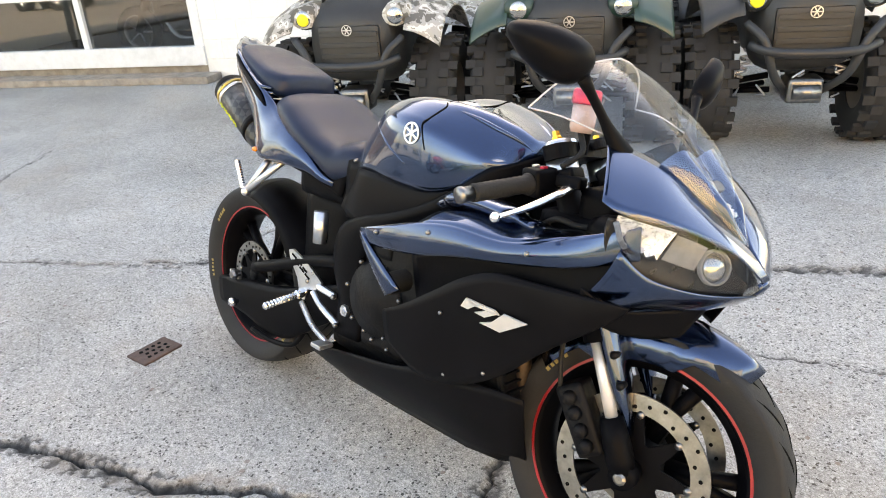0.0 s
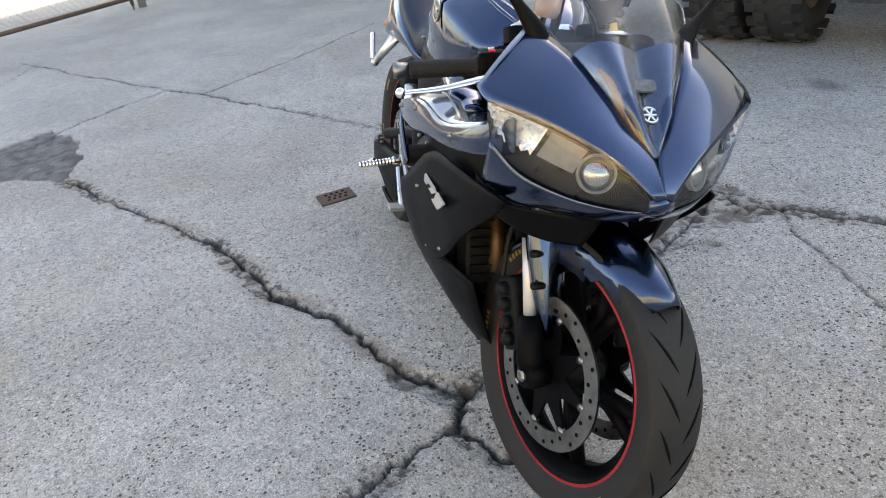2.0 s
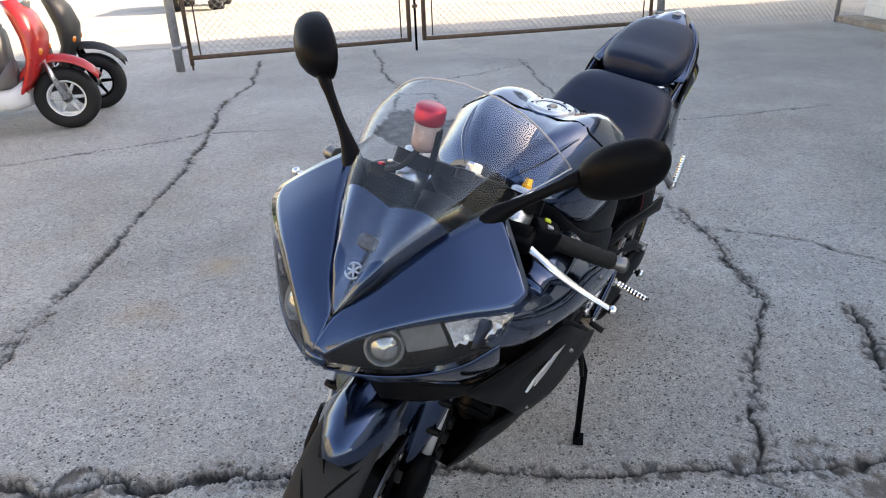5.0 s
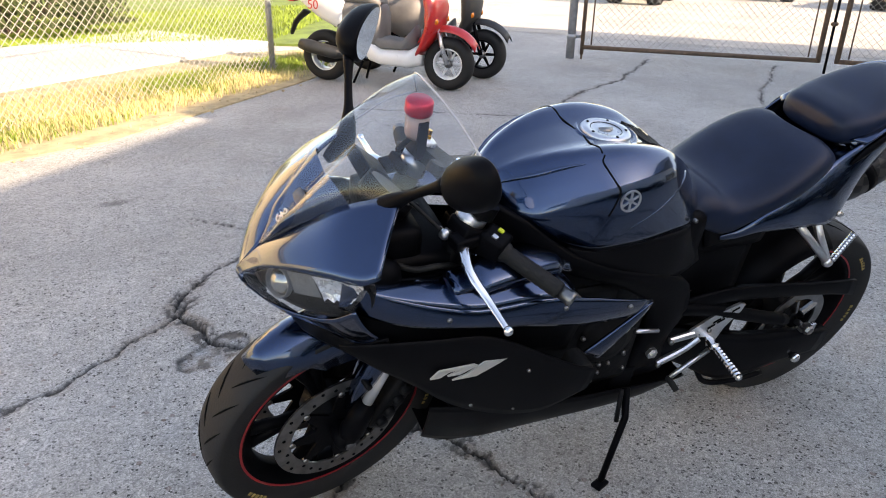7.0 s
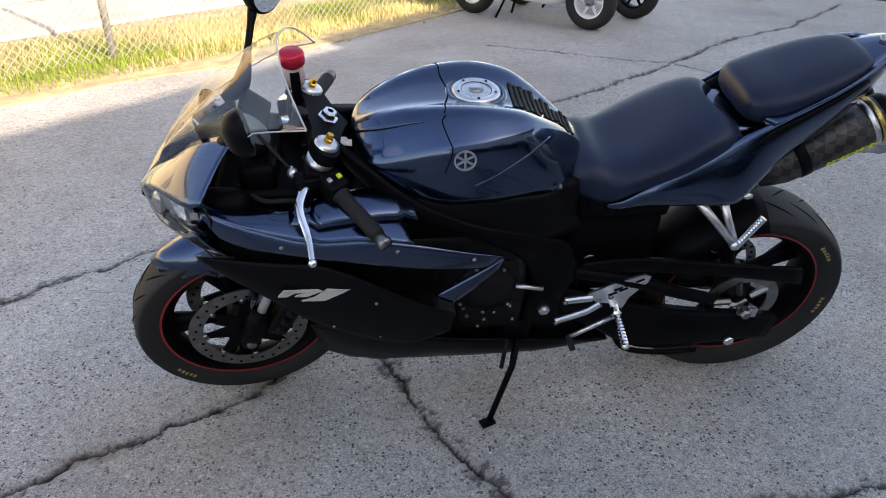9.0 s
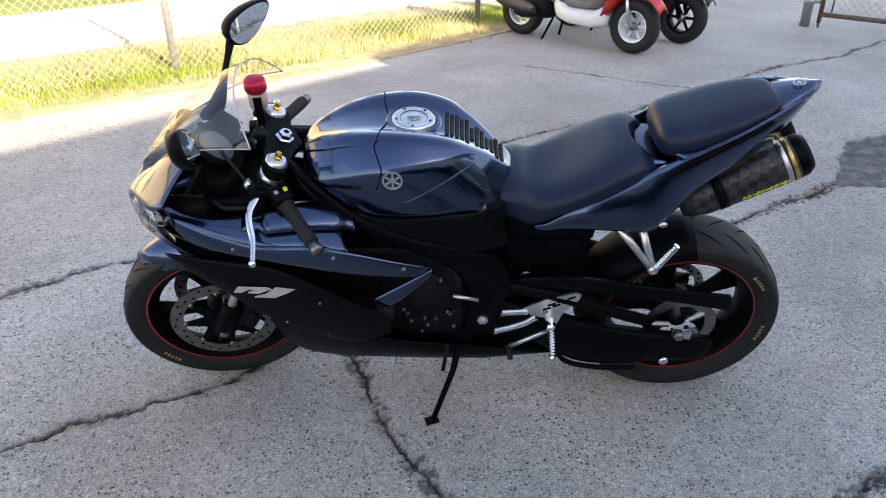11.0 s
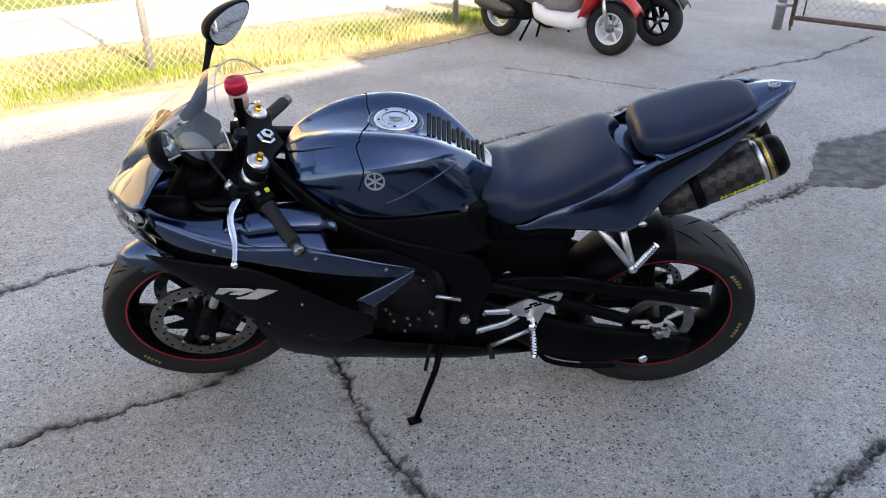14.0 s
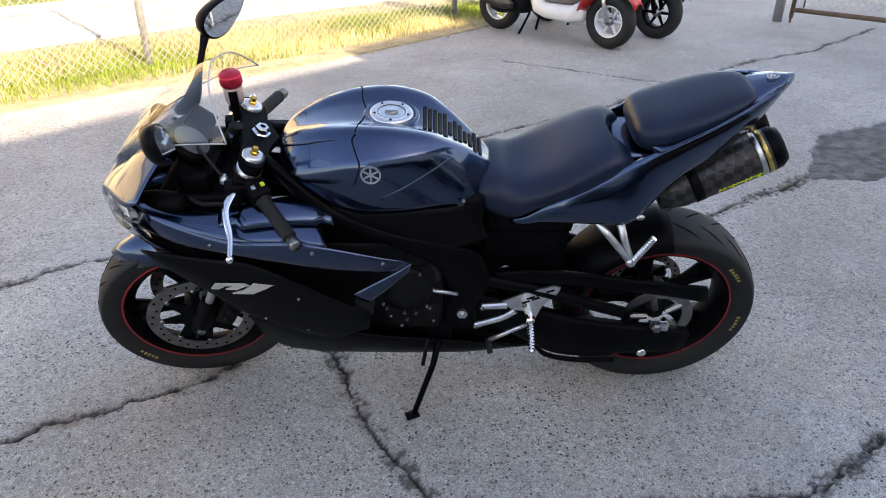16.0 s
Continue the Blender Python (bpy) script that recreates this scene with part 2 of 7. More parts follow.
def panel(bm, top, bot, side=1, bulge=0.0, thick=0.004, n=22, rows=8, crease=0.5):
    """A thin curved panel between two edges given as (x, y, z); it swells outwards by bulge and has its thickness inwards."""
    T, Bt = lerp_poly(top, n), lerp_poly(bot, n)
    front, back = [], []
    for i in range(n):
        fr, bk = [], []
        for j in range(rows + 1):
            v = j / rows
            p = T[i].lerp(Bt[i], v)
            w = (v / crease if v < crease else (1 - v) / (1 - crease))
            b = bulge * math.sin(min(1, w) * math.pi / 2) * min(1, 4 * i / (n - 1) + 0.2, 4 * (1 - i / (n - 1)) + 0.2)
            fr.append(bm.verts.new((p.x, side * (p.y + b), p.z)))
            bk.append(bm.verts.new((p.x, side * (p.y + b - thick), p.z)))
        front.append(fr)
        back.append(bk)
    for g in (front, back):
        for i in range(n - 1):
            for j in range(rows):
                bm.faces.new((g[i][j], g[i + 1][j], g[i + 1][j + 1], g[i][j + 1]))
    for i in range(n - 1):
        for j in (0, rows):
            bm.faces.new((front[i][j], front[i + 1][j], back[i + 1][j], back[i][j]))
    for j in range(rows):
        for i in (0, n - 1):
            bm.faces.new((front[i][j], front[i][j + 1], back[i][j + 1], back[i][j]))
    return bm


def ring_body(bm, stations, seg=24, power=2.4):
    """A closed rounded body: stations of (x, z_top, z_bottom, half width, y_shift of widest height 0..1)."""
    secs = []
    for x, zt, zb, hw, wide in stations:
        sec = []
        zc = zb + (zt - zb) * wide
        for k in range(seg):
            a = 2 * math.pi * k / seg
            c, s = math.cos(a), math.sin(a)
            y = hw * math.copysign(abs(c) ** (2 / power), c)
            h = (zt - zc) if s > 0 else (zc - zb)
            z = zc + h * math.copysign(abs(s) ** (2 / power), s)
            sec.append((x, y, z))
        secs.append(sec)
    return loft(bm, secs)


def dense(stations, k=4):
    """Smoothly fill in between the stations of a body."""
    out = []
    S = [np.array(s, float) for s in stations]
    S = [2 * S[0] - S[1]] + S + [2 * S[-1] - S[-2]]
    for i in range(1, len(S) - 2):
        a, b, c, d = S[i - 1:i + 3]
        for j in range(k):
            t = j / k
            out.append(tuple(0.5 * (2 * b + (c - a) * t + (2 * a - 5 * b + 4 * c - d) * t * t + (3 * b - a - 3 * c + d) * t ** 3)))
    out.append(tuple(S[-2]))
    return out


def mark_disc(bm, m, r):
    """A round emblem: a raised ring with three crossing bars."""
    lathe(bm, [(r, 0.0), (r, 0.003), (r * 0.84, 0.003), (r * 0.84, 0.0)], 28, "Z", m)
    for k in range(3):
        box(bm, -r * 0.78, r * 0.78, -r * 0.09, r * 0.09, 0, 0.0028, m=m @ pose(0, 0, 0, 0, 0, 60 * k + 30))
    return bm


def jag_decal(bm, m, w, h):
    """Slanted angular strokes, as one model mark."""
    strokes = ([(-0.50, 0.0), (-0.385, -0.06), (-0.23, 0.67), (-0.41, 0.94)],
               [(-0.405, 0.94), (0.04, 0.83), (0.10, 0.52), (-0.30, 0.52)],
               [(-0.28, -0.1), (-0.12, -0.2), (0.06, 0.50), (-0.10, 0.50)],
               [(-0.2, -0.9), (0.115, -1.0), (0.50, 0.72), (0.17, 0.83), (-0.02, -0.4)])
    for pts in strokes:
        a = [bm.verts.new(m @ Vector((x * w, 0.002, z * h * 0.5))) for x, z in pts]
        b = [bm.verts.new(m @ Vector((x * w, -0.002, z * h * 0.5))) for x, z in pts]
        bm.faces.new(a)
        for k in range(len(a)):
            bm.faces.new((a[k], a[(k + 1) % len(a)], b[(k + 1) % len(a)], b[k]))
    return bm


def make_wheel(name, R, halfw, rim_r, parent, m, discs, disc_r):
    """A sport wheel: tyre with grooves, black rim with a red stripe, five split spokes, hub, discs."""
    prof = []
    for k in range(21):
        a = math.pi * (k / 20 - 0.5)
        prof.append((R - (R - rim_r - 0.042) * (1 - math.cos(a)) ** 1.15 * 0.72, halfw * math.sin(a)))
    prof = [(rim_r, -halfw * 0.72), (rim_r + 0.022, -halfw * 0.93)] + [p for p in prof if p[0] > rim_r + 0.024] + [(rim_r + 0.022, halfw * 0.93), (rim_r, halfw * 0.72)]
    bm = B()
    lathe(bm, prof, 72)
    wheel = part(name, bm, M["tyre"], parent, "road tyre and dark wheel with a red rim stripe", True, m)
    bm = B()
    for k in range(22):
        for sd in (-1, 1):
            pts = []
            for j in range(5):
                t = j / 4
                y = sd * halfw * (0.12 + 0.66 * t)
                rr = R - (R - rim_r - 0.042) * (1 - math.sqrt(max(0, 1 - (y / halfw) ** 2))) ** 1.15 * 0.72 - 0.0006
                a = 2 * math.pi * (k + (0.5 if sd > 0 else 0)) / 22 + 0.26 * t
                pts.append((rr * math.cos(a), y, rr * math.sin(a)))
            tube(bm, pts, [0.001, 0.0028, 0.003, 0.0024, 0.0006], 5)
    tagged(part("tread", bm, M["groove"], wheel), "fine curved tread grooves", kind="stuff")
    # worn yellow lettering bars on the wall of the tyre
    for a0, n, w_ in ((2.35, 5, 0.009), (3.2, 5, 0.008), (5.5, 5, 0.009)):
        bm = B()
        for k in range(n):
            a = a0 + 0.052 * k
            rr = rim_r + 0.030
            for sd in (-1, 1):
                box(bm, -0.004 + 0.001 * (k % 2), 0.004, -0.0012, 0.0012, -w_ * 0.6, w_ * (0.6 - 0.25 * (k % 3 == 1)), 0, Matrix.Translation((rr * math.cos(a), sd * halfw * 0.955, rr * math.sin(a))) @ pose(0, 0, 0, 0, 90 - math.degrees(a)))
        tagged(part("lettering", bm, M["tyremark"], wheel), "worn yellow lettering bars on the tyre", kind="stuff")
    bm = B()
    w = halfw * 0.72
    lathe(bm, [(rim_r + 0.004, -w), (rim_r - 0.008, -w), (rim_r - 0.012, -w + 0.01), (rim_r - 0.03, -w * 0.4), (rim_r - 0.032, w * 0.4), (rim_r - 0.012, w - 0.01), (rim_r - 0.008, w), (rim_r + 0.004, w)], 72)
    part("rim", bm, M["satin"], wheel, "satin black wheel rim", True)
    for sd in (-1, 1):
        bm = B()
        y = sd * (w + 0.0015)
        lathe(bm, [(rim_r + 0.003, y - sd * 0.002), (rim_r + 0.003, y), (rim_r - 0.003, y), (rim_r - 0.003, y - sd * 0.002)], 72)
        part("rim_stripe", bm, M["redstripe"], wheel, "thin red rim stripe")
    for k in range(5):
        bm = B()
        for o in (-0.13, 0.13):
            a0, a1 = 2 * math.pi * k / 5, 2 * math.pi * k / 5 + o
            pts = [(0.05 * math.cos(a0), 0, 0.05 * math.sin(a0)), (0.12 * math.cos(a0 + o * 0.5), 0, 0.12 * math.sin(a0 + o * 0.5)), ((rim_r - 0.02) * math.cos(a1), 0, (rim_r - 0.02) * math.sin(a1))]
            tube(bm, pts, [0.02, 0.015, 0.017], 8)
        part("spoke", bm, M["satin"], wheel, "", True)
    bm = B()
    lathe(bm, [(0.0, -0.075), (0.022, -0.075), (0.03, -0.06), (0.055, -0.03), (0.055, 0.03), (0.03, 0.06), (0.022, 0.075), (0.0, 0.075)], 28)
    part("hub", bm, M["engine"], wheel, "", True)
    for y in discs:
        bm = B()
        lathe(bm, [(disc_r, y - 0.0025), (disc_r, y + 0.0025), (disc_r * 0.76, y + 0.0025), (disc_r * 0.76, y - 0.0025), (disc_r, y - 0.0025)], 60)
        d = part("brake_disc", bm, M["steel"], wheel, "drilled steel brake disc")
        bm = B()
        for k in range(30):
            a = 2 * math.pi * k / 30
            r = disc_r * (0.93, 0.88, 0.83)[k % 3]
            lathe(bm, [(0.0001, -0.0036), (0.0042, -0.0036), (0.0042, 0.0036), (0.0001, 0.0036)], 8, "Y", pose(r * math.cos(a), y, r * math.sin(a)))
        tagged(part("drilling", bm, M["groove"], d), "drilled holes", kind="stuff")
        bm = B()
        star = []
        for k in range(16):
            a = 2 * math.pi * k / 16
            for o, r in ((-0.05, 0.76), (0.05, 0.76)) if k % 2 == 0 else ((-0.07, 0.40), (0.07, 0.40)):
                star.append((disc_r * r * math.cos(a + o), disc_r * r * math.sin(a + o)))
        plate(bm, star, y - 0.003, y + 0.003)
        part("disc_carrier", bm, M["satin"], d)
        bm = B()
        lathe(bm, [(0.0001, -0.006), (0.008, -0.005), (0.008, 0.005), (0.0001, 0.006)], 10, "Y")
        me = mesh_of("disc_button", bm, M["steel"], True)
        for k in range(8):
            a = 2 * math.pi * k / 8
            o = new("disc_button", me)
            o.parent = d
            o.matrix_basis = pose(disc_r * 0.74 * math.cos(a), y, disc_r * 0.74 * math.sin(a))
    return wheel


LEAN = 12.2
bike = thing("motorcycle", "black sport motorcycle leaning on its side stand on cracked concrete", "motorcycle", m=pose(-0.011, -0.0755, -0.0225, -LEAN, 0, 0.75))

# steering: everything that turns with the bars is laid out straight and then turned left
RAKE = 23.5
axis = Vector((-math.sin(radians(RAKE)), 0, math.cos(radians(RAKE))))
pivot = Vector((0.40, 0, 0.91))
STEER = Matrix.Translation(pivot) @ Matrix.Rotation(radians(12.0), 4, axis) @ Matrix.Translation(-pivot)

FX, FY, FZ, FR = 0.676, 0.0, 0.311, 0.288
RX, RY, RZ, RR = -0.694, 0.0, 0.324, 0.295
make_wheel("front_wheel", FR, 0.058, 0.222, bike, STEER @ pose(FX, FY, FZ), (-0.066, 0.066), 0.155)
make_wheel("rear_wheel", RR, 0.088, 0.222, bike, pose(RX, RY, RZ), (-0.07,), 0.11)

# front fork: the legs, their shiny lowers, guards and callipers
top_f, low_f = Vector((0.428, 0, 0.902)), Vector((FX, FY, FZ))
ux = (top_f - low_f).normalized()
for s in (1, -1):
    def fp(d, y=0.105, fwd=0.0):
        q = low_f + ux * d + Vector((ux.z, 0, -ux.x)) * fwd
        return (q.x, s * y + q.y, q.z)
    bm = tube(B(), [fp(0.265), fp(0.655)], 0.025, 18)
    leg = part("fork_leg", bm, M["satin"], bike, "dark upside-down fork tube", True, STEER)
    part("fork_slider", tube(B(), [fp(0.10), fp(0.28)], 0.0125, 18), M["slider"], leg, "chromed fork slider", True)
    bm = tube(B(), [fp(0.005), fp(0.03), fp(0.07), fp(0.115)], [0.024, 0.028, 0.027, 0.0225], 16)
    lathe(bm, [(0.0001, -0.03), (0.026, -0.03), (0.03, 0.0), (0.026, 0.02), (0.012, 0.024), (0.0001, 0.024)], 18, "Y", pose(FX, FY + s * 0.1, FZ) @ Matrix.Diagonal((1, s, 1, 1)))
    part("axle_clamp", bm, M["satin"], leg, "black fork bottom", True)
    bm = B()
    bolt(bm, FX, FY + s * 0.125, FZ, 0.013, s)
    part("axle_nut", bm, M["steel"], leg)
    # guard in front of the slider
    secs = []
    for d, wd in ((0.38, 0.046), (0.31, 0.047), (0.25, 0.044), (0.18, 0.036), (0.12, 0.022), (0.07, 0.009)):
        sec = []
        for k in range(9):
            a = math.pi * (k / 8 - 0.5) * 1.15
            q = low_f + ux * d + Vector((ux.z, 0, -ux.x)) * (0.020 + 0.026 * math.cos(a) * min(1, wd / 0.038))
            sec.append((q.x, q.y + s * 0.078 + wd * math.sin(a), q.z))
        secs.append(sec)
    g = part("fork_guard", loft(B(), secs, closed=False, cap=False), M["paint"], leg, "glossy black fork guard", True)
    sm = g.modifiers.new("thickness", "SOLIDIFY")
    sm.thickness = 0.003
    for d in (0.235, 0.175):
        q = low_f + ux * d + Vector((ux.z, 0, -ux.x)) * 0.034
        bm = B()
        lathe(bm, [(0.0001, 0.016), (0.007, 0.016), (0.008, 0.004), (0.008, -0.01)], 10, "Y", pose(q.x, q.y + s * 0.106, q.z) @ Matrix.Diagonal((1, s, 1, 1)))
        part("guard_bolt", bm, M["engine"], leg, "black guard bolt", True)
    # calliper behind the leg
    bm = B()
    cm = pose(FX - 0.105, FY + s * 0.082, FZ + 0.075, 0, -RAKE - 8)
    box(bm, -0.028, 0.03, -0.03, 0.036, -0.075, 0.075, 0.012, cm)
    for dz in (-0.05, -0.018, 0.018, 0.05):
        lathe(bm, [(0.0001, 0.046), (0.012, 0.046), (0.015, 0.036), (0.015, 0.0)], 14, "Y", cm @ pose(0, 0, dz) @ Matrix.Diagonal((1, s, 1, 1)))
    part("brake_calliper", bm, M["engine"], leg, "black brake calliper", True)
    hose = smooth_pts([cm @ Vector((-0.02, 0.02 * s, 0.07)), Vector((FX - 0.17, s * 0.10, FZ + 0.22)), Vector((0.53, s * 0.09, 0.62)), Vector((0.46, s * 0.05, 0.80))], 6)
    part("brake_hose", tube(B(), hose, 0.005, 8), M["rubber"], leg, "", True)
    # wheel side of the triple clamp and the cap
    bm = B()
    q = top_f + ux * 0.012
    lathe(bm, [(0.0001, 0.008), (0.02, 0.008), (0.027, 0.004), (0.027, -0.01)], 24, "Z", Matrix.Translation((q.x, s * 0.107, q.z)) @ pose(0, 0, 0, 0, -RAKE))
    cap = part("fork_cap", bm, M["alu"], leg, "bare aluminium fork cap", True)
    bm = B()
    q = top_f + ux * 0.02
    lathe(bm, [(0.0001, 0.018), (0.0075, 0.018), (0.008, 0.008), (0.0105, 0.006), (0.0105, 0.0)], 6, "Z", Matrix.Translation((q.x, s * 0.107, q.z)) @ pose(0, 0, 0, 0, -RAKE))
    part("adjuster", bm, M["gold"], cap, "gold anodised adjuster nut")
    bm = tube(B(), [fp(0.58), fp(0.622)], 0.031, 20)
    part("clamp_collar", bm, M["alu"], leg, "bare metal collar", True)
    # clip-on bar, grip, weight, lever
    clamp = Vector((0.450, s * 0.107, 0.852))
    end = Vector((0.347, s * 0.325, 0.804))
    dirv = (end - clamp).normalized()
    bm = tube(B(), [clamp, clamp + dirv * 0.05], 0.015, 14)
    box(bm, -0.03, 0.03, -0.032, 0.03, -0.014, 0.014, 0.008, Matrix.Translation(clamp + Vector((0.004, 0.01 * s, 0.002))) @ pose(0, 0, 0, 0, -RAKE))
    bar = part("handlebar", bm, M["satin"], bike, "black clip-on handlebar", True, STEER)
    L = (end - clamp).length
    pts = [clamp + dirv * (0.085 + (L - 0.115) * k / 20) for k in range(21)]
    rads = [0.0165 + (0.0012 if k % 2 else 0) for k in range(21)]
    rads[0], rads[1] = 0.021, 0.021
    part("grip", tube(B(), pts, rads, 16), M["rubber"], bar, "ribbed black rubber grip", True)
    part("bar_end", tube(B(), [end - dirv * 0.03, end - dirv * 0.012, end - dirv * 0.008, end], [0.014, 0.014, 0.0165, 0.015], 16), M["steel"], bar, "knurled silver bar end", True)
    bm = B()
    sw = Matrix.Translation(clamp + dirv * 0.062) @ dirv.to_track_quat("Y", "Z").to_matrix().to_4x4()
    box(bm, -0.024, 0.024, -0.026, 0.026, -0.026, 0.028, 0.009, sw)
    part("switch_housing", bm, M["satin"], bar, "black switch housing", True)
    for kx, col in ((-0.012, "redcap" if s < 0 else "lime"), (0.012, "alu")):
        bm = B()
        box(bm, kx - 0.005, kx + 0.005, -0.006, 0.006, 0.026, 0.032, 0.002, sw)
        part("switch", bm, M[col], bar)
    ball = Vector((0.500, 0.328, 0.795)) if s > 0 else Vector((0.438, -0.346, 0.785))
    root = clamp + dirv * 0.045 + Vector((0.052, 0.0, 0.0))
    bm = B()
    box(bm, -0.03, 0.04, -0.018, 0.018, -0.012, 0.012, 0.006, Matrix.Translation(clamp + dirv * 0.035 + Vector((0.028, 0, 0.004))))
    part("lever_perch", bm, M["satin"], bar, "black lever perch", True)
    mid = root.lerp(ball, 0.3) + Vector((0.016, 0, 0.004))
    mid2 = root.lerp(ball, 0.65) + Vector((0.004, 0, -0.004))
    lp = smooth_pts([root, mid, mid2, ball], 6)
    n = len(lp)
    bm = tube(B(), lp, [0.014 - 0.008 * (k / (n - 1)) ** 0.7 for k in range(n)], 12, flat=0.55)
    bmesh.ops.create_uvsphere(bm, u_segments=14, v_segments=10, radius=0.0095, matrix=Matrix.Translation(ball))
    part("lever", bm, M["chrome"], bar, "bright silver lever with a ball end", True)
    if s > 0:
        bm = B()
        lathe(bm, [(0.0001, 0.01), (0.006, 0.01), (0.012, 0.004), (0.012, -0.004), (0.005, -0.006), (0.005, -0.02)], 12, "Y", Matrix.Translation(root + Vector((0.02, -0.035, 0.01))))
        part("cable_adjuster", bm, M["alu"], bar, "silver cable adjuster", True)
        part("clutch_cable", tube(B(), smooth_pts([root + Vector((0.02, -0.04, 0.01)), Vector((0.56, 0.02, 0.9)), Vector((0.5, -0.04, 0.75))], 7), 0.004, 8), M["rubber"], bar, "", True)

# triple clamp with its stem nut
bm = B()
tc = Matrix.Translation(top_f) @ pose(0, 0, 0, 0, -RAKE)
outl = []
for k in range(40):
    a = 2 * math.pi * k / 40
    y = 0.148 * math.copysign(abs(math.sin(a)) ** 0.55, math.sin(a))
    x = (0.034 + 0.014 * (abs(y) < 0.05)) * math.copysign(abs(math.cos(a)) ** 0.7, math.cos(a)) - 0.022 * (1 - min(1, abs(y) / 0.1))
    outl.append((x, y))
up = [bm.verts.new(tc @ Vector((x, y, 0.01))) for x, y in outl]
dn = [bm.verts.new(tc @ Vector((x, y, -0.018))) for x, y in outl]
bm.faces.new(up)
bm.faces.new(list(reversed(dn)))
for k in range(40):
    bm.faces.new((up[k], dn[k], dn[(k + 1) % 40], up[(k + 1) % 40]))
clampt = part("triple_clamp", bm, M["satin"], bike, "black top triple clamp", False, STEER)
bm = B()
lathe(bm, [(0.008, 0.026), (0.008, 0.03), (0.015, 0.03), (0.018, 0.026), (0.018, 0.014), (0.024, 0.013), (0.024, 0.009)], 6, "Z", tc @ pose(-0.022, 0, 0))
part("stem_nut", bm, M["chrome"], clampt, "large silver stem nut")
bm = B()
lathe(bm, [(0.0001, 0.02), (0.016, 0.02), (0.018, 0.014), (0.018, 0.0)], 20, "Z", tc @ pose(0.04, 0, -0.005))
part("ignition_lock", bm, M["engine"], clampt)

# front brake reservoir with its red cap
rv = Matrix.Translation((0.459, -0.090, -0.014))
bm = B()
lathe(bm, [(0.0001, 0.955), (0.02, 0.955), (0.024, 0.965), (0.0245, 1.01), (0.0001, 1.01)], 22, "Z", rv)
resv = part("brake_reservoir", bm, M["reservoir"], bike, "cloudy brake fluid cup with a red cap", True, STEER)
bm = B()
lathe(bm, [(0.0001, 1.038), (0.024, 1.038), (0.028, 1.034), (0.0285, 1.012), (0.027, 1.008), (0.0001, 1.008)], 28, "Z", rv)
part("cap", bm, M["redcap"], resv, "red anodised cap", True)
bm = box(B(), 0.448, 0.470, -0.070, -0.062, 0.90, 0.985, 0.003)
part("bracket", bm, M["satin"], resv)
part("hose", tube(B(), smooth_pts([(0.460, -0.094, 0.942), (0.478, -0.114, 0.905), (0.458, -0.15, 0.875)], 6), 0.006, 8), M["rubber"], resv, "", True)

# mudguard over the front tyre, one curved shell with side wings
secs = []
for k in range(15):
    a = radians(53 + 92 * k / 14)
    sec = []
    for j in range(11):
        v = (j / 10 - 0.5) * 2
        wdt = 0.071 * math.sqrt(min(1.0, 0.30 + 0.70 * k / 2.5))
        drop = 0.052 * abs(v) ** 2.2 + 0.05 * max(0, abs(v) - 0.72) * (1 if 4 <= k <= 10 else 0.2) * 3
        rr = FR + 0.028 - drop
        sec.append((FX + rr * math.cos(a), FY + wdt * v, FZ + rr * math.sin(a)))
    secs.append(sec)
fd = part("front_mudguard", loft(B(), secs, closed=False, cap=False), M["paint"], bike, "glossy black front mudguard", True, STEER)
sm = fd.modifiers.new("thickness", "SOLIDIFY")
sm.thickness = 0.003

# ---- upper cowl, headlights, screen ----
A_edge = [(0.850, 0.0, 0.747), (0.821, 0.0, 0.777), (0.802, 0.004, 0.795), (0.770, 0.031, 0.826), (0.723, 0.063, 0.871), (0.665, 0.101, 0.920), (0.578, 0.144, 0.956)]
C_edge = [(0.846, 0.014, 0.741), (0.813, 0.070, 0.789), (0.773, 0.130, 0.819), (0.728, 0.191, 0.839), (0.682, 0.241, 0.850), (0.650, 0.251, 0.865)]
L_edge = [(0.838, 0.016, 0.717), (0.805, 0.080, 0.718), (0.767, 0.135, 0.725), (0.720, 0.189, 0.744), (0.683, 0.229, 0.785), (0.680, 0.240, 0.832)]
cowl = thing("upper_cowl", "", "")
cowl.parent = bike


def strip_between(bm, P, Q, n=26, rows=8, bulge=None, side=1, out=Vector((0.511, 0.301, 0.797)), v0=0.0, v1=1.0):
    P, Q = lerp_poly(P, n), lerp_poly(Q, n)
    g = []
    for i in range(n):
        row = []
        for j in range(rows + 1):
            v = v0 + (v1 - v0) * j / rows
            p = P[i].lerp(Q[i], v) + out.normalized() * (bulge or 0) * math.sin(math.pi * v) * min(1, i / (n * 0.3))
            row.append(bm.verts.new((p.x, side * p.y, p.z)))
        g.append(row)
    for i in range(n - 1):
        for j in range(rows):
            bm.faces.new((g[i][j], g[i + 1][j], g[i + 1][j + 1], g[i][j + 1]))
    return g


def thicken(ob, t=0.003, off=-1):
    m_ = ob.modifiers.new("thickness", "SOLIDIFY")
    m_.thickness, m_.offset = t, off
    return ob


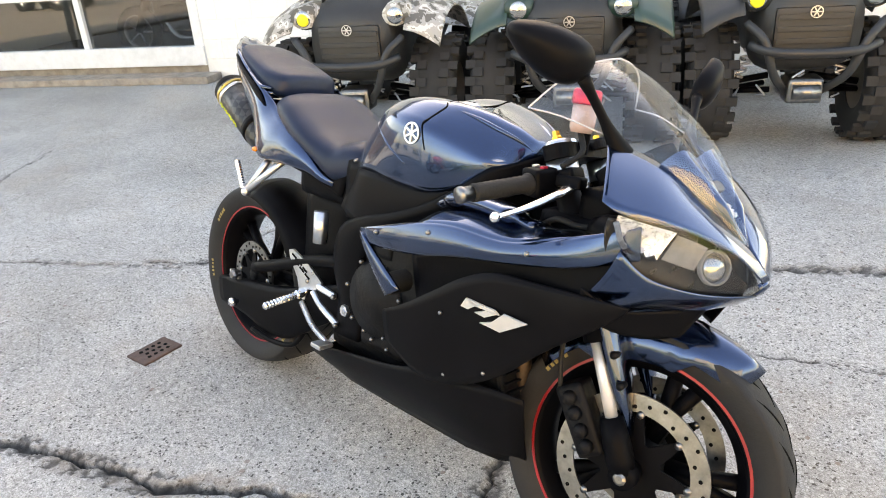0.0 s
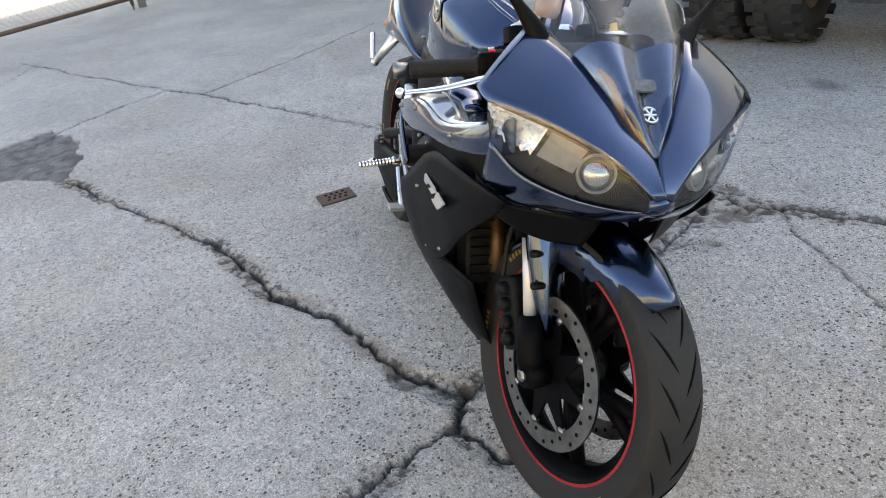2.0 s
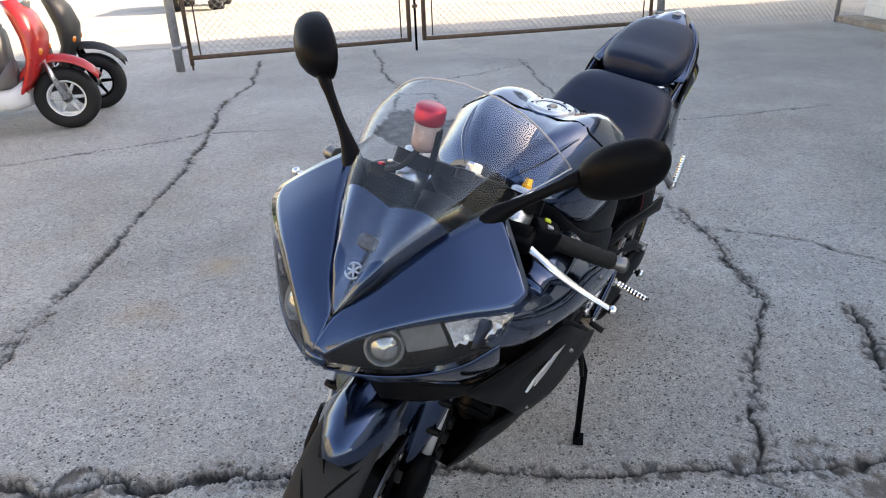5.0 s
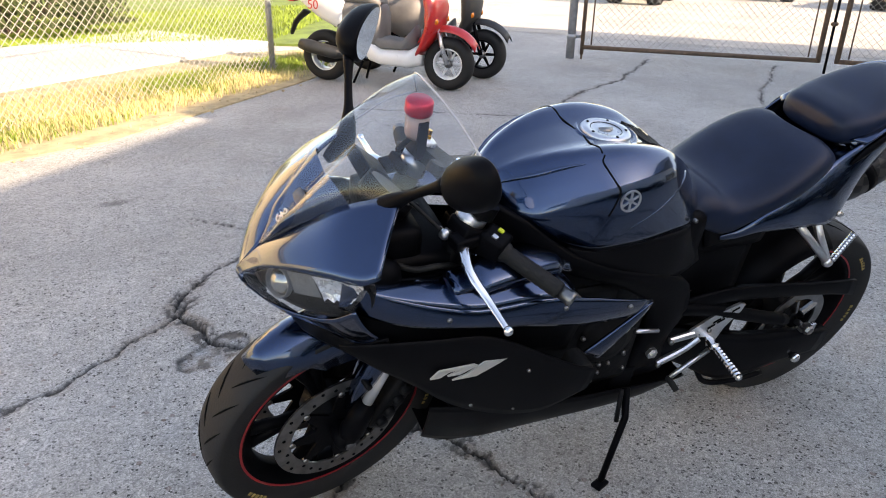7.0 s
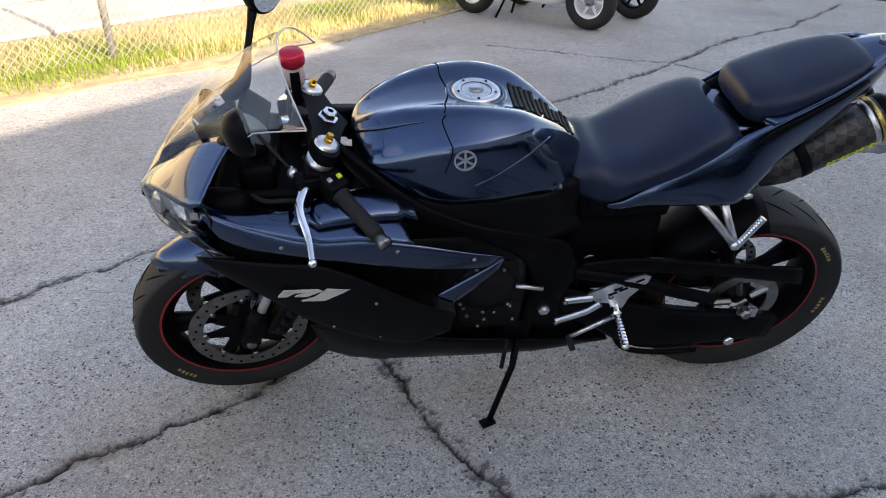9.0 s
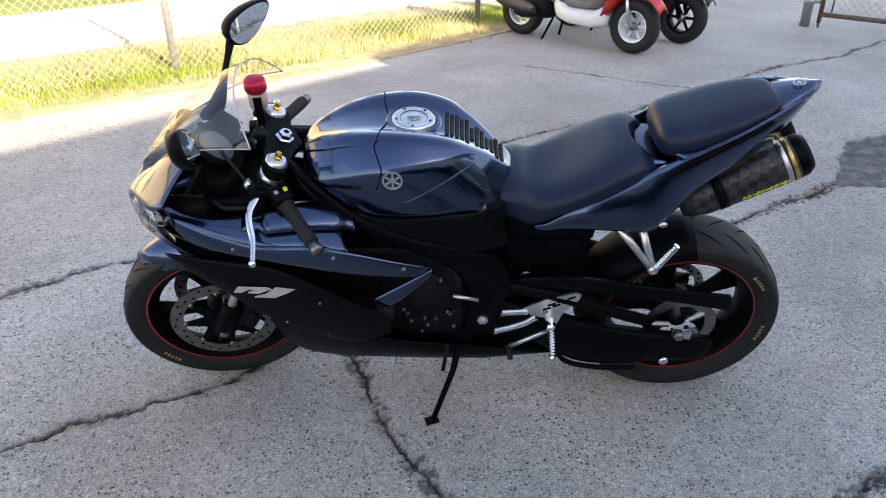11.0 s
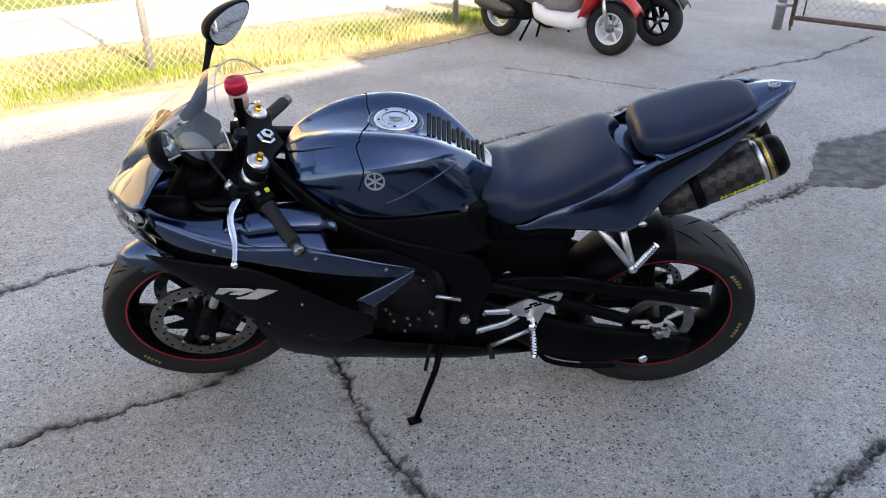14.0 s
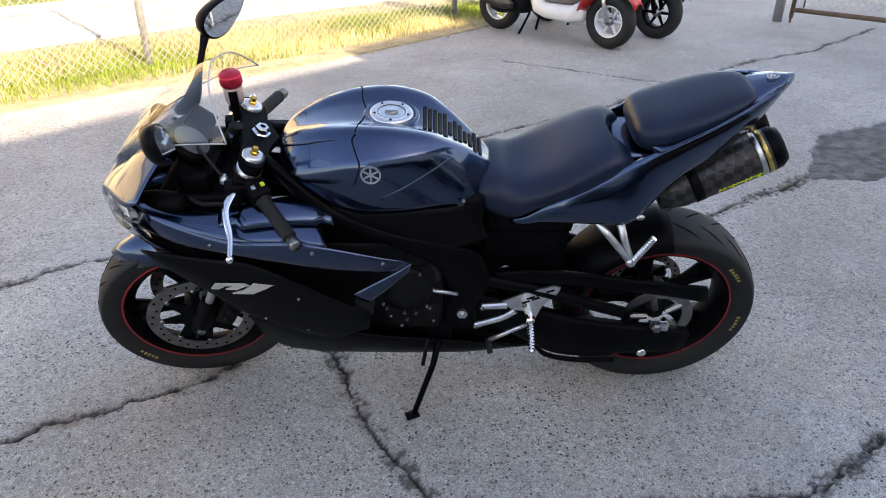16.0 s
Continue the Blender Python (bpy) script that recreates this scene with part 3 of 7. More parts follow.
bm = B()
for s in (1, -1):
    strip_between(bm, A_edge, C_edge, bulge=0.005, side=s)
thicken(part("nose_panel", bm, M["paint"], cowl, "glossy blue-black nose panel", True))
bm = B()
nose = [[(0.847 - abs(y) * 0.3, y, 0.748 - abs(y) * 0.4), (0.852 - abs(y) * 0.3, y, 0.735 - abs(y) * 0.3), (0.842 - abs(y) * 0.3, y, 0.716), (0.80, y, 0.692)] for y in (-0.022, -0.011, 0, 0.011, 0.022)]
loft(bm, nose, closed=False, cap=False)
thicken(part("nose_tip", bm, M["paint"], cowl, "", True))
# chin under the lamps and the air scoops
for s in (1, -1):
    bm = B()
    strip_between(bm, L_edge[:5], [(0.803, 0.010, 0.690), (0.760, 0.070, 0.675), (0.706, 0.120, 0.667), (0.662, 0.175, 0.666), (0.629, 0.216, 0.698)], bulge=0.006, side=s, out=Vector((0.609, 0.401, -0.501)))
    thicken(part("chin_panel", bm, M["paint"], cowl, "", True))
    bm = B()
    strip_between(bm, [(0.780, 0.055, 0.687), (0.726, 0.120, 0.671), (0.668, 0.191, 0.670), (0.619, 0.226, 0.703)], [(0.740, 0.065, 0.614), (0.696, 0.120, 0.609), (0.652, 0.175, 0.624), (0.608, 0.216, 0.658)], side=s)
    thicken(part("air_scoop", bm, M["matte"], cowl, "dark air scoop under the lamp", True))
    # lamp: dark bowl, chrome reflector, projector, clear lens
    C5, L5 = lerp_poly(C_edge[:5], 41), lerp_poly(L_edge, 41)

    def inl(i, v, back, i1=None):
        """A point of the lamp, back metres behind the lens."""
        p = C5[i].lerp(L5[i], v)
        return Vector((p.x - back, s * (p.y - 0.45 * back), p.z - 0.5 * back))
    bm = B()
    inset = Vector((-0.03, -0.014, -0.016))
    strip_between(bm, [p + inset for p in C5[::5]], [p + inset for p in L5[::5]], bulge=-0.006, side=s)
    lamp = thicken(part("headlight", bm, M["bowl"], cowl, "slanted clear headlight over a dark bowl", True))
    bm = B()
    strip_between(bm, [p + Vector((0.002, 0.001, 0.005)) for p in C5[::5]], [p + Vector((0.002, 0.001, 0.005)) for p in L5[::5]], bulge=0.007, side=s)
    lens = part("lens", bm, M["lens"], lamp, "clear headlight lens", True)
    lens.visible_shadow = False
    # outer bowl: chrome facets with a saw-toothed lower rim
    bm = B()
    rows_ = []
    for k in range(15):
        i = 26 + k
        dp = 0.016 * math.sin(math.pi * (k + 1) / 16)
        low = 0.74 - 0.12 * abs(k - 7) / 7 - (0.09 if k % 2 else 0.0)
        rows_.append([bm.verts.new(inl(i if i < 40 else 40, v, 0.005 + dp * w)) for v, w in ((0.05, 0.3), (0.05 + (low - 0.05) * 0.35, 1.1), (0.05 + (low - 0.05) * 0.7, 1.2), (low, 0.7))])
    for p_, q_ in zip(rows_, rows_[1:]):
        for j in range(3):
            bm.faces.new((p_[j], q_[j], q_[j + 1], p_[j + 1]))
    part("reflector", bm, M["reflector"], lamp, "faceted chrome reflector bowl")
    bm = B()
    rows_ = [[bm.verts.new(inl(26 + k, 0.77 - 0.12 * abs(k - 7) / 7, b_)) for b_ in (0.002, 0.016)] for k in range(15)]
    for p_, q_ in zip(rows_, rows_[1:]):
        bm.faces.new((p_[0], q_[0], q_[1], p_[1]))
    part("bowl_rim", bm, M["chrome"], lamp, "bright rim of the bowl")
    bm = B()
    rows_ = [[bm.verts.new(inl(17 + k, v, 0.012)) for v in (0.06, 0.3, 0.55)] for k in range(9)]
    for p_, q_ in zip(rows_, rows_[1:]):
        for j in range(2):
            bm.faces.new((p_[j], q_[j], q_[j + 1], p_[j + 1]))
    part("lamp_web", bm, M["web"], lamp, "grey web between the bowls")
    nrm = Vector((0.80, s * 0.48, 0.22)).normalized()
    pm = Matrix.Translation(inl(13, 0.36, 0.012)) @ nrm.to_track_quat("Z", "Y").to_matrix().to_4x4()
    bm = B()
    lathe(bm, [(0.031, -0.004), (0.031, 0.005), (0.0285, 0.007), (0.027, 0.005), (0.0265, -0.004)], 32, "Z", pm)
    part("projector_ring", bm, M["web"], lamp, "pale grey projector ring", True)
    bm = B()
    lathe(bm, [(0.0001, 0.012), (0.012, 0.010), (0.020, 0.005), (0.026, -0.002)], 24, "Z", pm)
    part("projector", bm, M["head_glass"], lamp, "bright projector lens", True)

# screen: smoked V at the front, clear bubble behind
Vt = [(0.804, 0.0, 0.795), (0.774, 0.0, 0.828), (0.744, 0.0, 0.862), (0.684, 0.0, 0.930), (0.624, 0.0, 0.992), (0.545, 0.0, 1.062), (0.492, 0.0, 1.092)]
Vs = [(0.804, 0.003, 0.794), (0.772, 0.030, 0.826), (0.725, 0.062, 0.871), (0.667, 0.100, 0.920), (0.578, 0.147, 0.958), (0.500, 0.180, 0.982), (0.432, 0.192, 0.990)]
bm = B()
for s in (1, -1):
    strip_between(bm, Vt, Vs, n=30, rows=10, bulge=0.030, side=s, out=Vector((0.365, 0.451, 0.796)))
bmesh.ops.remove_doubles(bm, verts=bm.verts, dist=0.0005)
scr = part("windscreen", bm, M["screen"], bike, "clear bubble windscreen", True)
scr.visible_shadow = False
bm = B()
trail = [Vector(Vs[-1]).lerp(Vector(Vt[-1]), k / 16) + Vector((0.35, 0.45, 0.8)).normalized() * 0.030 * math.sin(math.pi * k / 16) for k in range(17)]
tube(bm, trail + [Vector((p.x, -p.y, p.z)) for p in reversed(trail[:-1])], 0.0021, 6)
for s in (1, -1):
    tube(bm, [(p.x, s * p.y, p.z) for p in lerp_poly(Vs[-3:], 8)], 0.0017, 6)
part("screen_edge", bm, M["screen_rim"], scr, "bright screen rim", True)
bm = B()
for s in (1, -1):
    strip_between(bm, [Vector(p) + Vector((-0.005, 0.0, 0.0)) for p in Vt[:4]], [Vector(p) + Vector((-0.005, 0.0, 0.0)) for p in Vs[:4]], n=14, rows=6, side=s, bulge=0.026, out=Vector((0.365, 0.451, 0.796)))
part("screen_fairing", bm, M["paint"], cowl, "black panel behind the screen's foot", True)
bm = mark_disc(B(), Matrix.Translation((0.7585, 0.0, 0.8485)) @ pose(0, 0, 0, 0, 42, 0), 0.0145)
part("nose_emblem", bm, M["alu"], cowl, "round silver emblem")
bm = B()
lathe(bm, [(0.0001, 0.004), (0.026, 0.003), (0.03, 0.0)], 26, "Z", Matrix.Translation((0.7265, 0.0, 0.8865)) @ pose(0, 0, 0, 0, 43) @ Matrix.Diagonal((0.42, 1.15, 1, 1)))
part("oval_decal", bm, M["grey_decal"], cowl, "faded grey oval decal")
# instruments behind the screen
bm = B()
lathe(bm, [(0.0001, 0.0), (0.05, 0.0), (0.054, 0.006), (0.054, -0.03), (0.0001, -0.03)], 28, "Z", Matrix.Translation((0.565, 0.045, 0.905)) @ pose(0, 0, 0, 0, -40))
box(bm, -0.035, 0.035, -0.11, 0.0, -0.03, 0.0, 0.008, Matrix.Translation((0.564, 0.0, 0.905)) @ pose(0, 0, 0, 0, -40))
inst = part("instrument_cluster", bm, M["satin"], bike, "black instrument cluster with a round dial", True)
bm = B()
lathe(bm, [(0.0001, 0.002), (0.046, 0.002), (0.046, 0.0)], 28, "Z", Matrix.Translation((0.565, 0.045, 0.907)) @ pose(0, 0, 0, 0, -40))
part("dial", bm, M["dial"], inst, "grey dial face")
bm = B()
box(bm, 0.52, 0.60, -0.12, 0.12, 0.78, 0.855, 0.02)
box(bm, 0.44, 0.66, -0.13, 0.13, 0.70, 0.80, 0.02)
part("cowl_stay", bm, M["satin"], cowl, "dark cowl bracket and wiring", True)
for s in (1, -1):
    bm = B()
    lathe(bm, [(0.034, 0.03), (0.036, 0.0), (0.032, -0.05), (0.022, -0.07), (0.0001, -0.072)], 18, "X", Matrix.Translation((0.65, s * 0.15, 0.79)))
    part("lamp_back", bm, M["satin"], cowl, "", True)
    part("wiring", tube(B(), smooth_pts([(0.61, s * 0.1, 0.80), (0.55, s * 0.14, 0.785), (0.5, s * 0.15, 0.79), (0.44, s * 0.12, 0.76)], 6), 0.006, 8), M["rubber"], cowl, "", True)

# mirrors
for s in (1, -1):
    base = Vector((0.598, s * 0.128, 0.930))
    joint = Vector((0.545, 0.244, 1.030)) if s > 0 else Vector((0.569, -0.236, 1.056))
    lng = Vector((-0.14, 0.89, 0.40)).normalized() if s > 0 else Vector((-0.50, -0.67, 0.54)).normalized()
    fwd = Vector((0.95, 0.12, -0.20)) if s > 0 else Vector((0.80, -0.60, 0.0))
    fwd = (fwd - lng * fwd.dot(lng)).normalized()
    wide = fwd.cross(lng).normalized()
    ctr = joint + lng * (0.062 if s > 0 else 0.070)
    bm = tube(B(), smooth_pts([base + Vector((0.05, -0.018 * s, -0.034)), base + Vector((0.012, -0.004 * s, -0.012)), base.lerp(joint, 0.22), base.lerp(joint, 0.6), joint], 4), [0.010, 0.015, 0.019, 0.021, 0.022, 0.0215, 0.0195, 0.017, 0.0140, 0.0115, 0.0095, 0.0085, 0.0085, 0.0085, 0.009, 0.011, 0.012], 14)
    mir = part("mirror", bm, M["matte"], bike, "black rear-view mirror on a thin stalk", True)
    secs = []
    for x, k in ((-0.020, 0.97), (-0.016, 1.0), (-0.004, 0.99), (0.010, 0.93), (0.022, 0.80), (0.032, 0.58), (0.038, 0.30), (0.039, 0.05)):
        sec = []
        for j in range(36):
            a = 2 * math.pi * j / 36
            c, sn = math.cos(a), math.sin(a)
            y = (0.071 if s > 0 else 0.078) * math.copysign(abs(c) ** (0.82 if s > 0 else 0.92), c)
            z = (0.044 if s > 0 else 0.041) * math.copysign(abs(sn) ** 0.95, sn) * (1.0 + (0.06 if s > 0 else -0.34) * c) + 0.012 * c
            sec.append(ctr + fwd * (x * (0.72 if s > 0 else 1.0)) + lng * (y * k - 0.012 * (1 - k)) + wide * (z * k))
        secs.append(sec)
    part("mirror_shell", loft(B(), secs), M["matte"], mir, "satin black mirror housing", True)
    bm = B()
    cc = sum((Vector(p) for p in secs[0]), Vector()) / 36
    bm.faces.new([bm.verts.new(cc + (p - cc) * 0.93 - fwd * 0.0015) for p in secs[0]])
    part("mirror_glass", bm, M["mirror"], mir, "mirror glass")

# ---- side fairings ----
for s in (1, -1):
    top = [(0.699, 0.201, 0.829), (0.624, 0.222, 0.797), (0.521, 0.237, 0.762), (0.438, 0.244, 0.744), (0.324, 0.247, 0.746), (0.227, 0.250, 0.731), (0.103, 0.245, 0.695), (0.025, 0.235, 0.671)]
    bot = [(0.703, 0.195, 0.768), (0.595, 0.231, 0.731), (0.457, 0.246, 0.705), (0.332, 0.253, 0.686), (0.222, 0.251, 0.660), (0.130, 0.245, 0.648), (0.077, 0.241, 0.643), (0.037, 0.233, 0.650)]
    f = part("upper_fairing", panel(B(), top, bot, s, 0.006, 0.005), M["paint"], bike, "glossy blue-black upper side fairing", True)
    # inner ledge from the fairing to the tank
    bm = B()
    strip_between(bm, top[:6], [(0.667, 0.153, 0.811), (0.607, 0.151, 0.786), (0.527, 0.148, 0.776), (0.447, 0.145, 0.776), (0.347, 0.148, 0.776), (0.257, 0.161, 0.757)], side=s, bulge=0.010, out=Vector((0, 0, 1)))
    thicken(part("cockpit_panel", bm, M["paint"], f, "", True))
    bm = B()
    tube(bm, smooth_pts([(0.49, s * 0.185, 0.772), (0.42, s * 0.182, 0.784), (0.34, s * 0.172, 0.786), (0.27, s * 0.158, 0.776), (0.22, s * 0.15, 0.755)], 5), [0.030] * 4 + [0.046] * 13 + [0.036] * 4, 20, flat=0.42)
    part("intake_tube", bm, M["paint"], f, "black air intake tube", True)
    # recessed dark middle
    mt = [(0.668, 0.191, 0.758), (0.508, 0.208, 0.715), (0.368, 0.208, 0.690), (0.229, 0.205, 0.663), (0.159, 0.195, 0.639)]
    mb = [(0.668, 0.200, 0.703), (0.508, 0.215, 0.615), (0.369, 0.205, 0.569), (0.249, 0.195, 0.545), (0.179, 0.185, 0.522)]
    part("vent_panel", panel(B(), mt, mb, s, 0.0, 0.004), M["satin"], f, "recessed black vent panel", True)
    lt = [(0.703, 0.203, 0.685), (0.648, 0.218, 0.687), (0.529, 0.239, 0.686), (0.439, 0.248, 0.681), (0.369, 0.254, 0.653), (0.290, 0.254, 0.601), (0.201, 0.253, 0.543), (0.135, 0.250, 0.510)]
    lb = [(0.693, 0.201, 0.668), (0.633, 0.211, 0.616), (0.554, 0.219, 0.553), (0.476, 0.219, 0.480), (0.397, 0.215, 0.425), (0.312, 0.215, 0.388), (0.231, 0.223, 0.384), (0.141, 0.239, 0.438)]
    lf = part("lower_fairing", panel(B(), lt, lb, s, 0.008, 0.005, 30, 10), M["matte"], bike, "satin black lower fairing with a silver model mark", True)
    dm_ = Matrix(((-s, 0, 0, 0.452), (0, 0.985 * s, 0.172 * s, s * (0.2465 if s > 0 else 0.2500)), (0, -0.172, 0.985, 0.594), (0, 0, 0, 1)))
    part("model_mark", jag_decal(B(), dm_, 0.166, 0.046), M["decal"], lf, "slanted silver model mark")
    bolts(lf, M["steel"], [(0.316, s * 0.251, 0.561), (0.312, s * 0.218, 0.413), (0.421, s * 0.220, 0.459)], 0.0045, s)
    # strut behind the vent
    part("fairing_strut", panel(B(), [(0.180, 0.247, 0.568), (0.110, 0.245, 0.615), (0.025, 0.237, 0.666)], [(0.138, 0.247, 0.542), (0.080, 0.243, 0.593), (0.031, 0.235, 0.638)], s, 0.003, 0.006, 12, 5), M["paint"], f, "glossy diagonal fairing strut", True)
    bolts(f, M["steel"], [(0.264, s * 0.254, 0.719), (0.095, s * 0.247, 0.678), (0.509, s * 0.244, 0.737)], 0.0055, s)
    # belly pan
    bt = [(0.486, 0.165, 0.408), (0.411, 0.187, 0.412), (0.311, 0.198, 0.396), (0.211, 0.200, 0.380), (0.099, 0.188, 0.345), (-0.044, 0.168, 0.310), (-0.220, 0.145, 0.266)]
    bb = [(0.466, 0.095, 0.228), (0.400, 0.105, 0.207), (0.310, 0.112, 0.198), (0.190, 0.116, 0.199), (0.060, 0.116, 0.196), (-0.120, 0.112, 0.192), (-0.330, 0.098, 0.206)]
    part("belly_pan", panel(B(), bt, bb, s, 0.016, 0.005), M["matte"], bike, "black belly pan", True)
bm = B()
loft(bm, [[(x, y * w, z) for y in (-1, -0.5, 0, 0.5, 1)] for x, w, z in ((0.455, 0.096, 0.226), (0.40, 0.105, 0.208), (0.31, 0.112, 0.199), (0.06, 0.116, 0.197), (-0.12, 0.112, 0.193), (-0.33, 0.098, 0.207))], closed=False, cap=False)
thicken(part("belly_floor", bm, M["matte"], bike, "", True))

# ---- tank: a well round the cap, raised shoulders, a sharp fold, hollow flanks ----
# x, centre height, shoulder (y, z), fold (y, z), flank (y, z), lower edge (y, z)
TANK = [
    (0.352, 0.902, 0.020, 0.898, 0.050, 0.872, 0.056, 0.862, 0.052, 0.845),
    (0.338, 0.914, 0.036, 0.914, 0.092, 0.868, 0.096, 0.855, 0.088, 0.838),
    (0.303, 0.932, 0.054, 0.936, 0.133, 0.870, 0.137, 0.855, 0.126, 0.826),
    (0.250, 0.948, 0.074, 0.956, 0.154, 0.886, 0.158, 0.855, 0.148, 0.800),
    (0.195, 0.957, 0.090, 0.968, 0.168, 0.905, 0.172, 0.860, 0.162, 0.780),
    (0.147, 0.959, 0.098, 0.973, 0.177, 0.920, 0.181, 0.866, 0.170, 0.774),
    (0.090, 0.958, 0.104, 0.974, 0.178, 0.927, 0.183, 0.868, 0.172, 0.776),
    (0.035, 0.952, 0.104, 0.967, 0.166, 0.932, 0.177, 0.866, 0.172, 0.780),
    (-0.020, 0.938, 0.096, 0.952, 0.142, 0.930, 0.163, 0.862, 0.168, 0.786),
    (-0.065, 0.917, 0.082, 0.926, 0.108, 0.912, 0.146, 0.854, 0.160, 0.786),
    (-0.105, 0.892, 0.062, 0.898, 0.078, 0.890, 0.124, 0.842, 0.146, 0.782),
    (-0.140, 0.865, 0.044, 0.869, 0.058, 0.862, 0.098, 0.828, 0.122, 0.780),
    (-0.168, 0.842, 0.034, 0.843, 0.046, 0.838, 0.074, 0.818, 0.092, 0.784),
    (-0.184, 0.824, 0.024, 0.825, 0.034, 0.821, 0.050, 0.810, 0.060, 0.790),
]
TOPN, SIDEN = 12, 8


def tank_half(st):
    """One half of a section, from the middle of the deck to the lower edge."""
    x, zc, ys, zs, yf, zf, ym, zm, yb, zb = st
    deck = lerp_poly([(x, 0, zc), (x, ys * 0.5, zc + (zs - zc) * 0.18), (x, ys * 0.86, zc + (zs - zc) * 0.92), (x, ys * 1.12, zs - 0.001), (x, ys + (yf - ys) * 0.6, zs + (zf - zs) * 0.45), (x, yf, zf)], TOPN + 1)
    flank = lerp_poly([(x, yf, zf), (x, yf + (ym - yf) * 0.5 + 0.001, zf + (zm - zf) * 0.4), (x, ym, zm), (x, (ym + yb) / 2 + 0.002, (zm + zb) / 2), (x, yb, zb)], SIDEN + 1)
    return deck + flank[1:]


tank_rows = []
for st_ in dense(TANK, 5):
    h_ = tank_half(st_)
    left_ = [Vector((p.x, p.y, p.z)) for p in h_]
    right_ = [Vector((p.x, -p.y, p.z)) for p in h_[1:]]
    tank_rows.append(left_[::-1] + right_)
bm = B()
loft(bm, tank_rows)
bm.verts.ensure_lookup_table()
ring_n = len(tank_rows[0])
for e in bm.edges:
    a_, b_ = e.verts[0].index, e.verts[1].index
    if a_ % ring_n == b_ % ring_n and a_ % ring_n in (SIDEN, ring_n - 1 - SIDEN):
        e.smooth = False


def tank_at(x, k):
    """The tank's left skin at x, k steps from the middle of the deck towards the lower edge."""
    h = [i for i in range(len(tank_rows) - 1) if tank_rows[i][0].x >= x > tank_rows[i + 1][0].x]
    i = h[0] if h else 0
    u = (tank_rows[i][0].x - x) / (tank_rows[i][0].x - tank_rows[i + 1][0].x)
    mid = TOPN + SIDEN
    j = mid - int(k)
    f_ = k - int(k)
    def at(r):
        return tank_rows[r][j].lerp(tank_rows[r][max(0, j - 1)], f_)
    return at(i).lerp(at(i + 1), u)


def skin_line(places, lift=0.0006, k=5):
    return smooth_pts([tank_at(x_, k_) + Vector((0, 0.0004, lift)) for x_, k_ in places], k)


tank = part("fuel_tank", bm, M["paint"], bike, "glossy blue-black fuel tank", True)
gm = Matrix.Translation((0.073, 0, 0.954)) @ pose(0, 0, 0, 0, -3)
bm = B()
lathe(bm, [(0.0001, 0.008), (0.024, 0.008), (0.034, 0.007), (0.036, 0.010), (0.051, 0.010), (0.055, 0.005), (0.055, -0.02)], 48, "Z", gm)
capo = part("filler_cap", bm, M["alu"], tank, "bare aluminium filler cap", True)
bm = B()
for k in range(5):
    a = 2 * math.pi * k / 5 + 0.3
    lathe(bm, [(0.0001, 0.0115), (0.0032, 0.0115), (0.0032, 0.006)], 8, "Z", gm @ pose(0.0435 * math.cos(a), 0.0435 * math.sin(a), 0))
lathe(bm, [(0.0352, 0.0078), (0.0352, 0.0086), (0.0335, 0.0086), (0.0335, 0.0078)], 32, "Z", gm)
tagged(part("cap_ring", bm, M["satin"], capo), "small dark screws", kind="stuff")
part("lock_flap", lathe_cap(gm), M["steel"], capo, "dull steel lock flap", True)
# the raised lip round the well, and the rubber pad of small lozenges behind it
bm = B()
lathe(bm, [(0.060, -0.012), (0.060, 0.0035), (0.064, 0.005), (0.069, 0.003), (0.073, -0.012)], 48, "Z", gm)
part("cap_lip", bm, M["paint"], tank, "glossy lip round the filler cap", True)
pad_me = None
for r_ in range(12):
    for c_ in range(-5, 6):
        x_ = -0.010 - 0.0126 * r_
        k_ = abs(c_) + (0.5 if r_ % 2 else 0.0)
        yy = (c_ + (0.5 if r_ % 2 else 0.0)) * 0.0098
        lim = 0.050 if r_ < 5 else (0.040 if (r_ // 2) % 2 else 0.026)
        if abs(yy) > lim:
            continue
        h = [p for i in range(len(tank_rows) - 1) if tank_rows[i][0].x >= x_ > tank_rows[i + 1][0].x for p in (tank_rows[i], tank_rows[i + 1])]
        def up_at(row):
            mid = TOPN + SIDEN
            best = min(range(mid - TOPN, mid + TOPN + 1), key=lambda q: abs(row[q].y - yy))
            return row[best]
        pa, pb = up_at(h[0]), up_at(h[1])
        u = (pa.x - x_) / (pa.x - pb.x)
        z_ = pa.z + (pb.z - pa.z) * u
        sl = math.degrees(math.atan2(pa.z - pb.z, pa.x - pb.x))
        if pad_me is None:
            pad_me = mesh_of("pad_lozenge", box(B(), -0.0050, 0.0050, -0.0043, 0.0043, -0.003, 0.0032, 0.0012), M["rubber"])
        o = new("pad_lozenge", pad_me)
        o.parent = tank
        o.matrix_basis = Matrix.Translation((x_, yy, z_)) @ pose(0, 0, 0, 0, -sl)
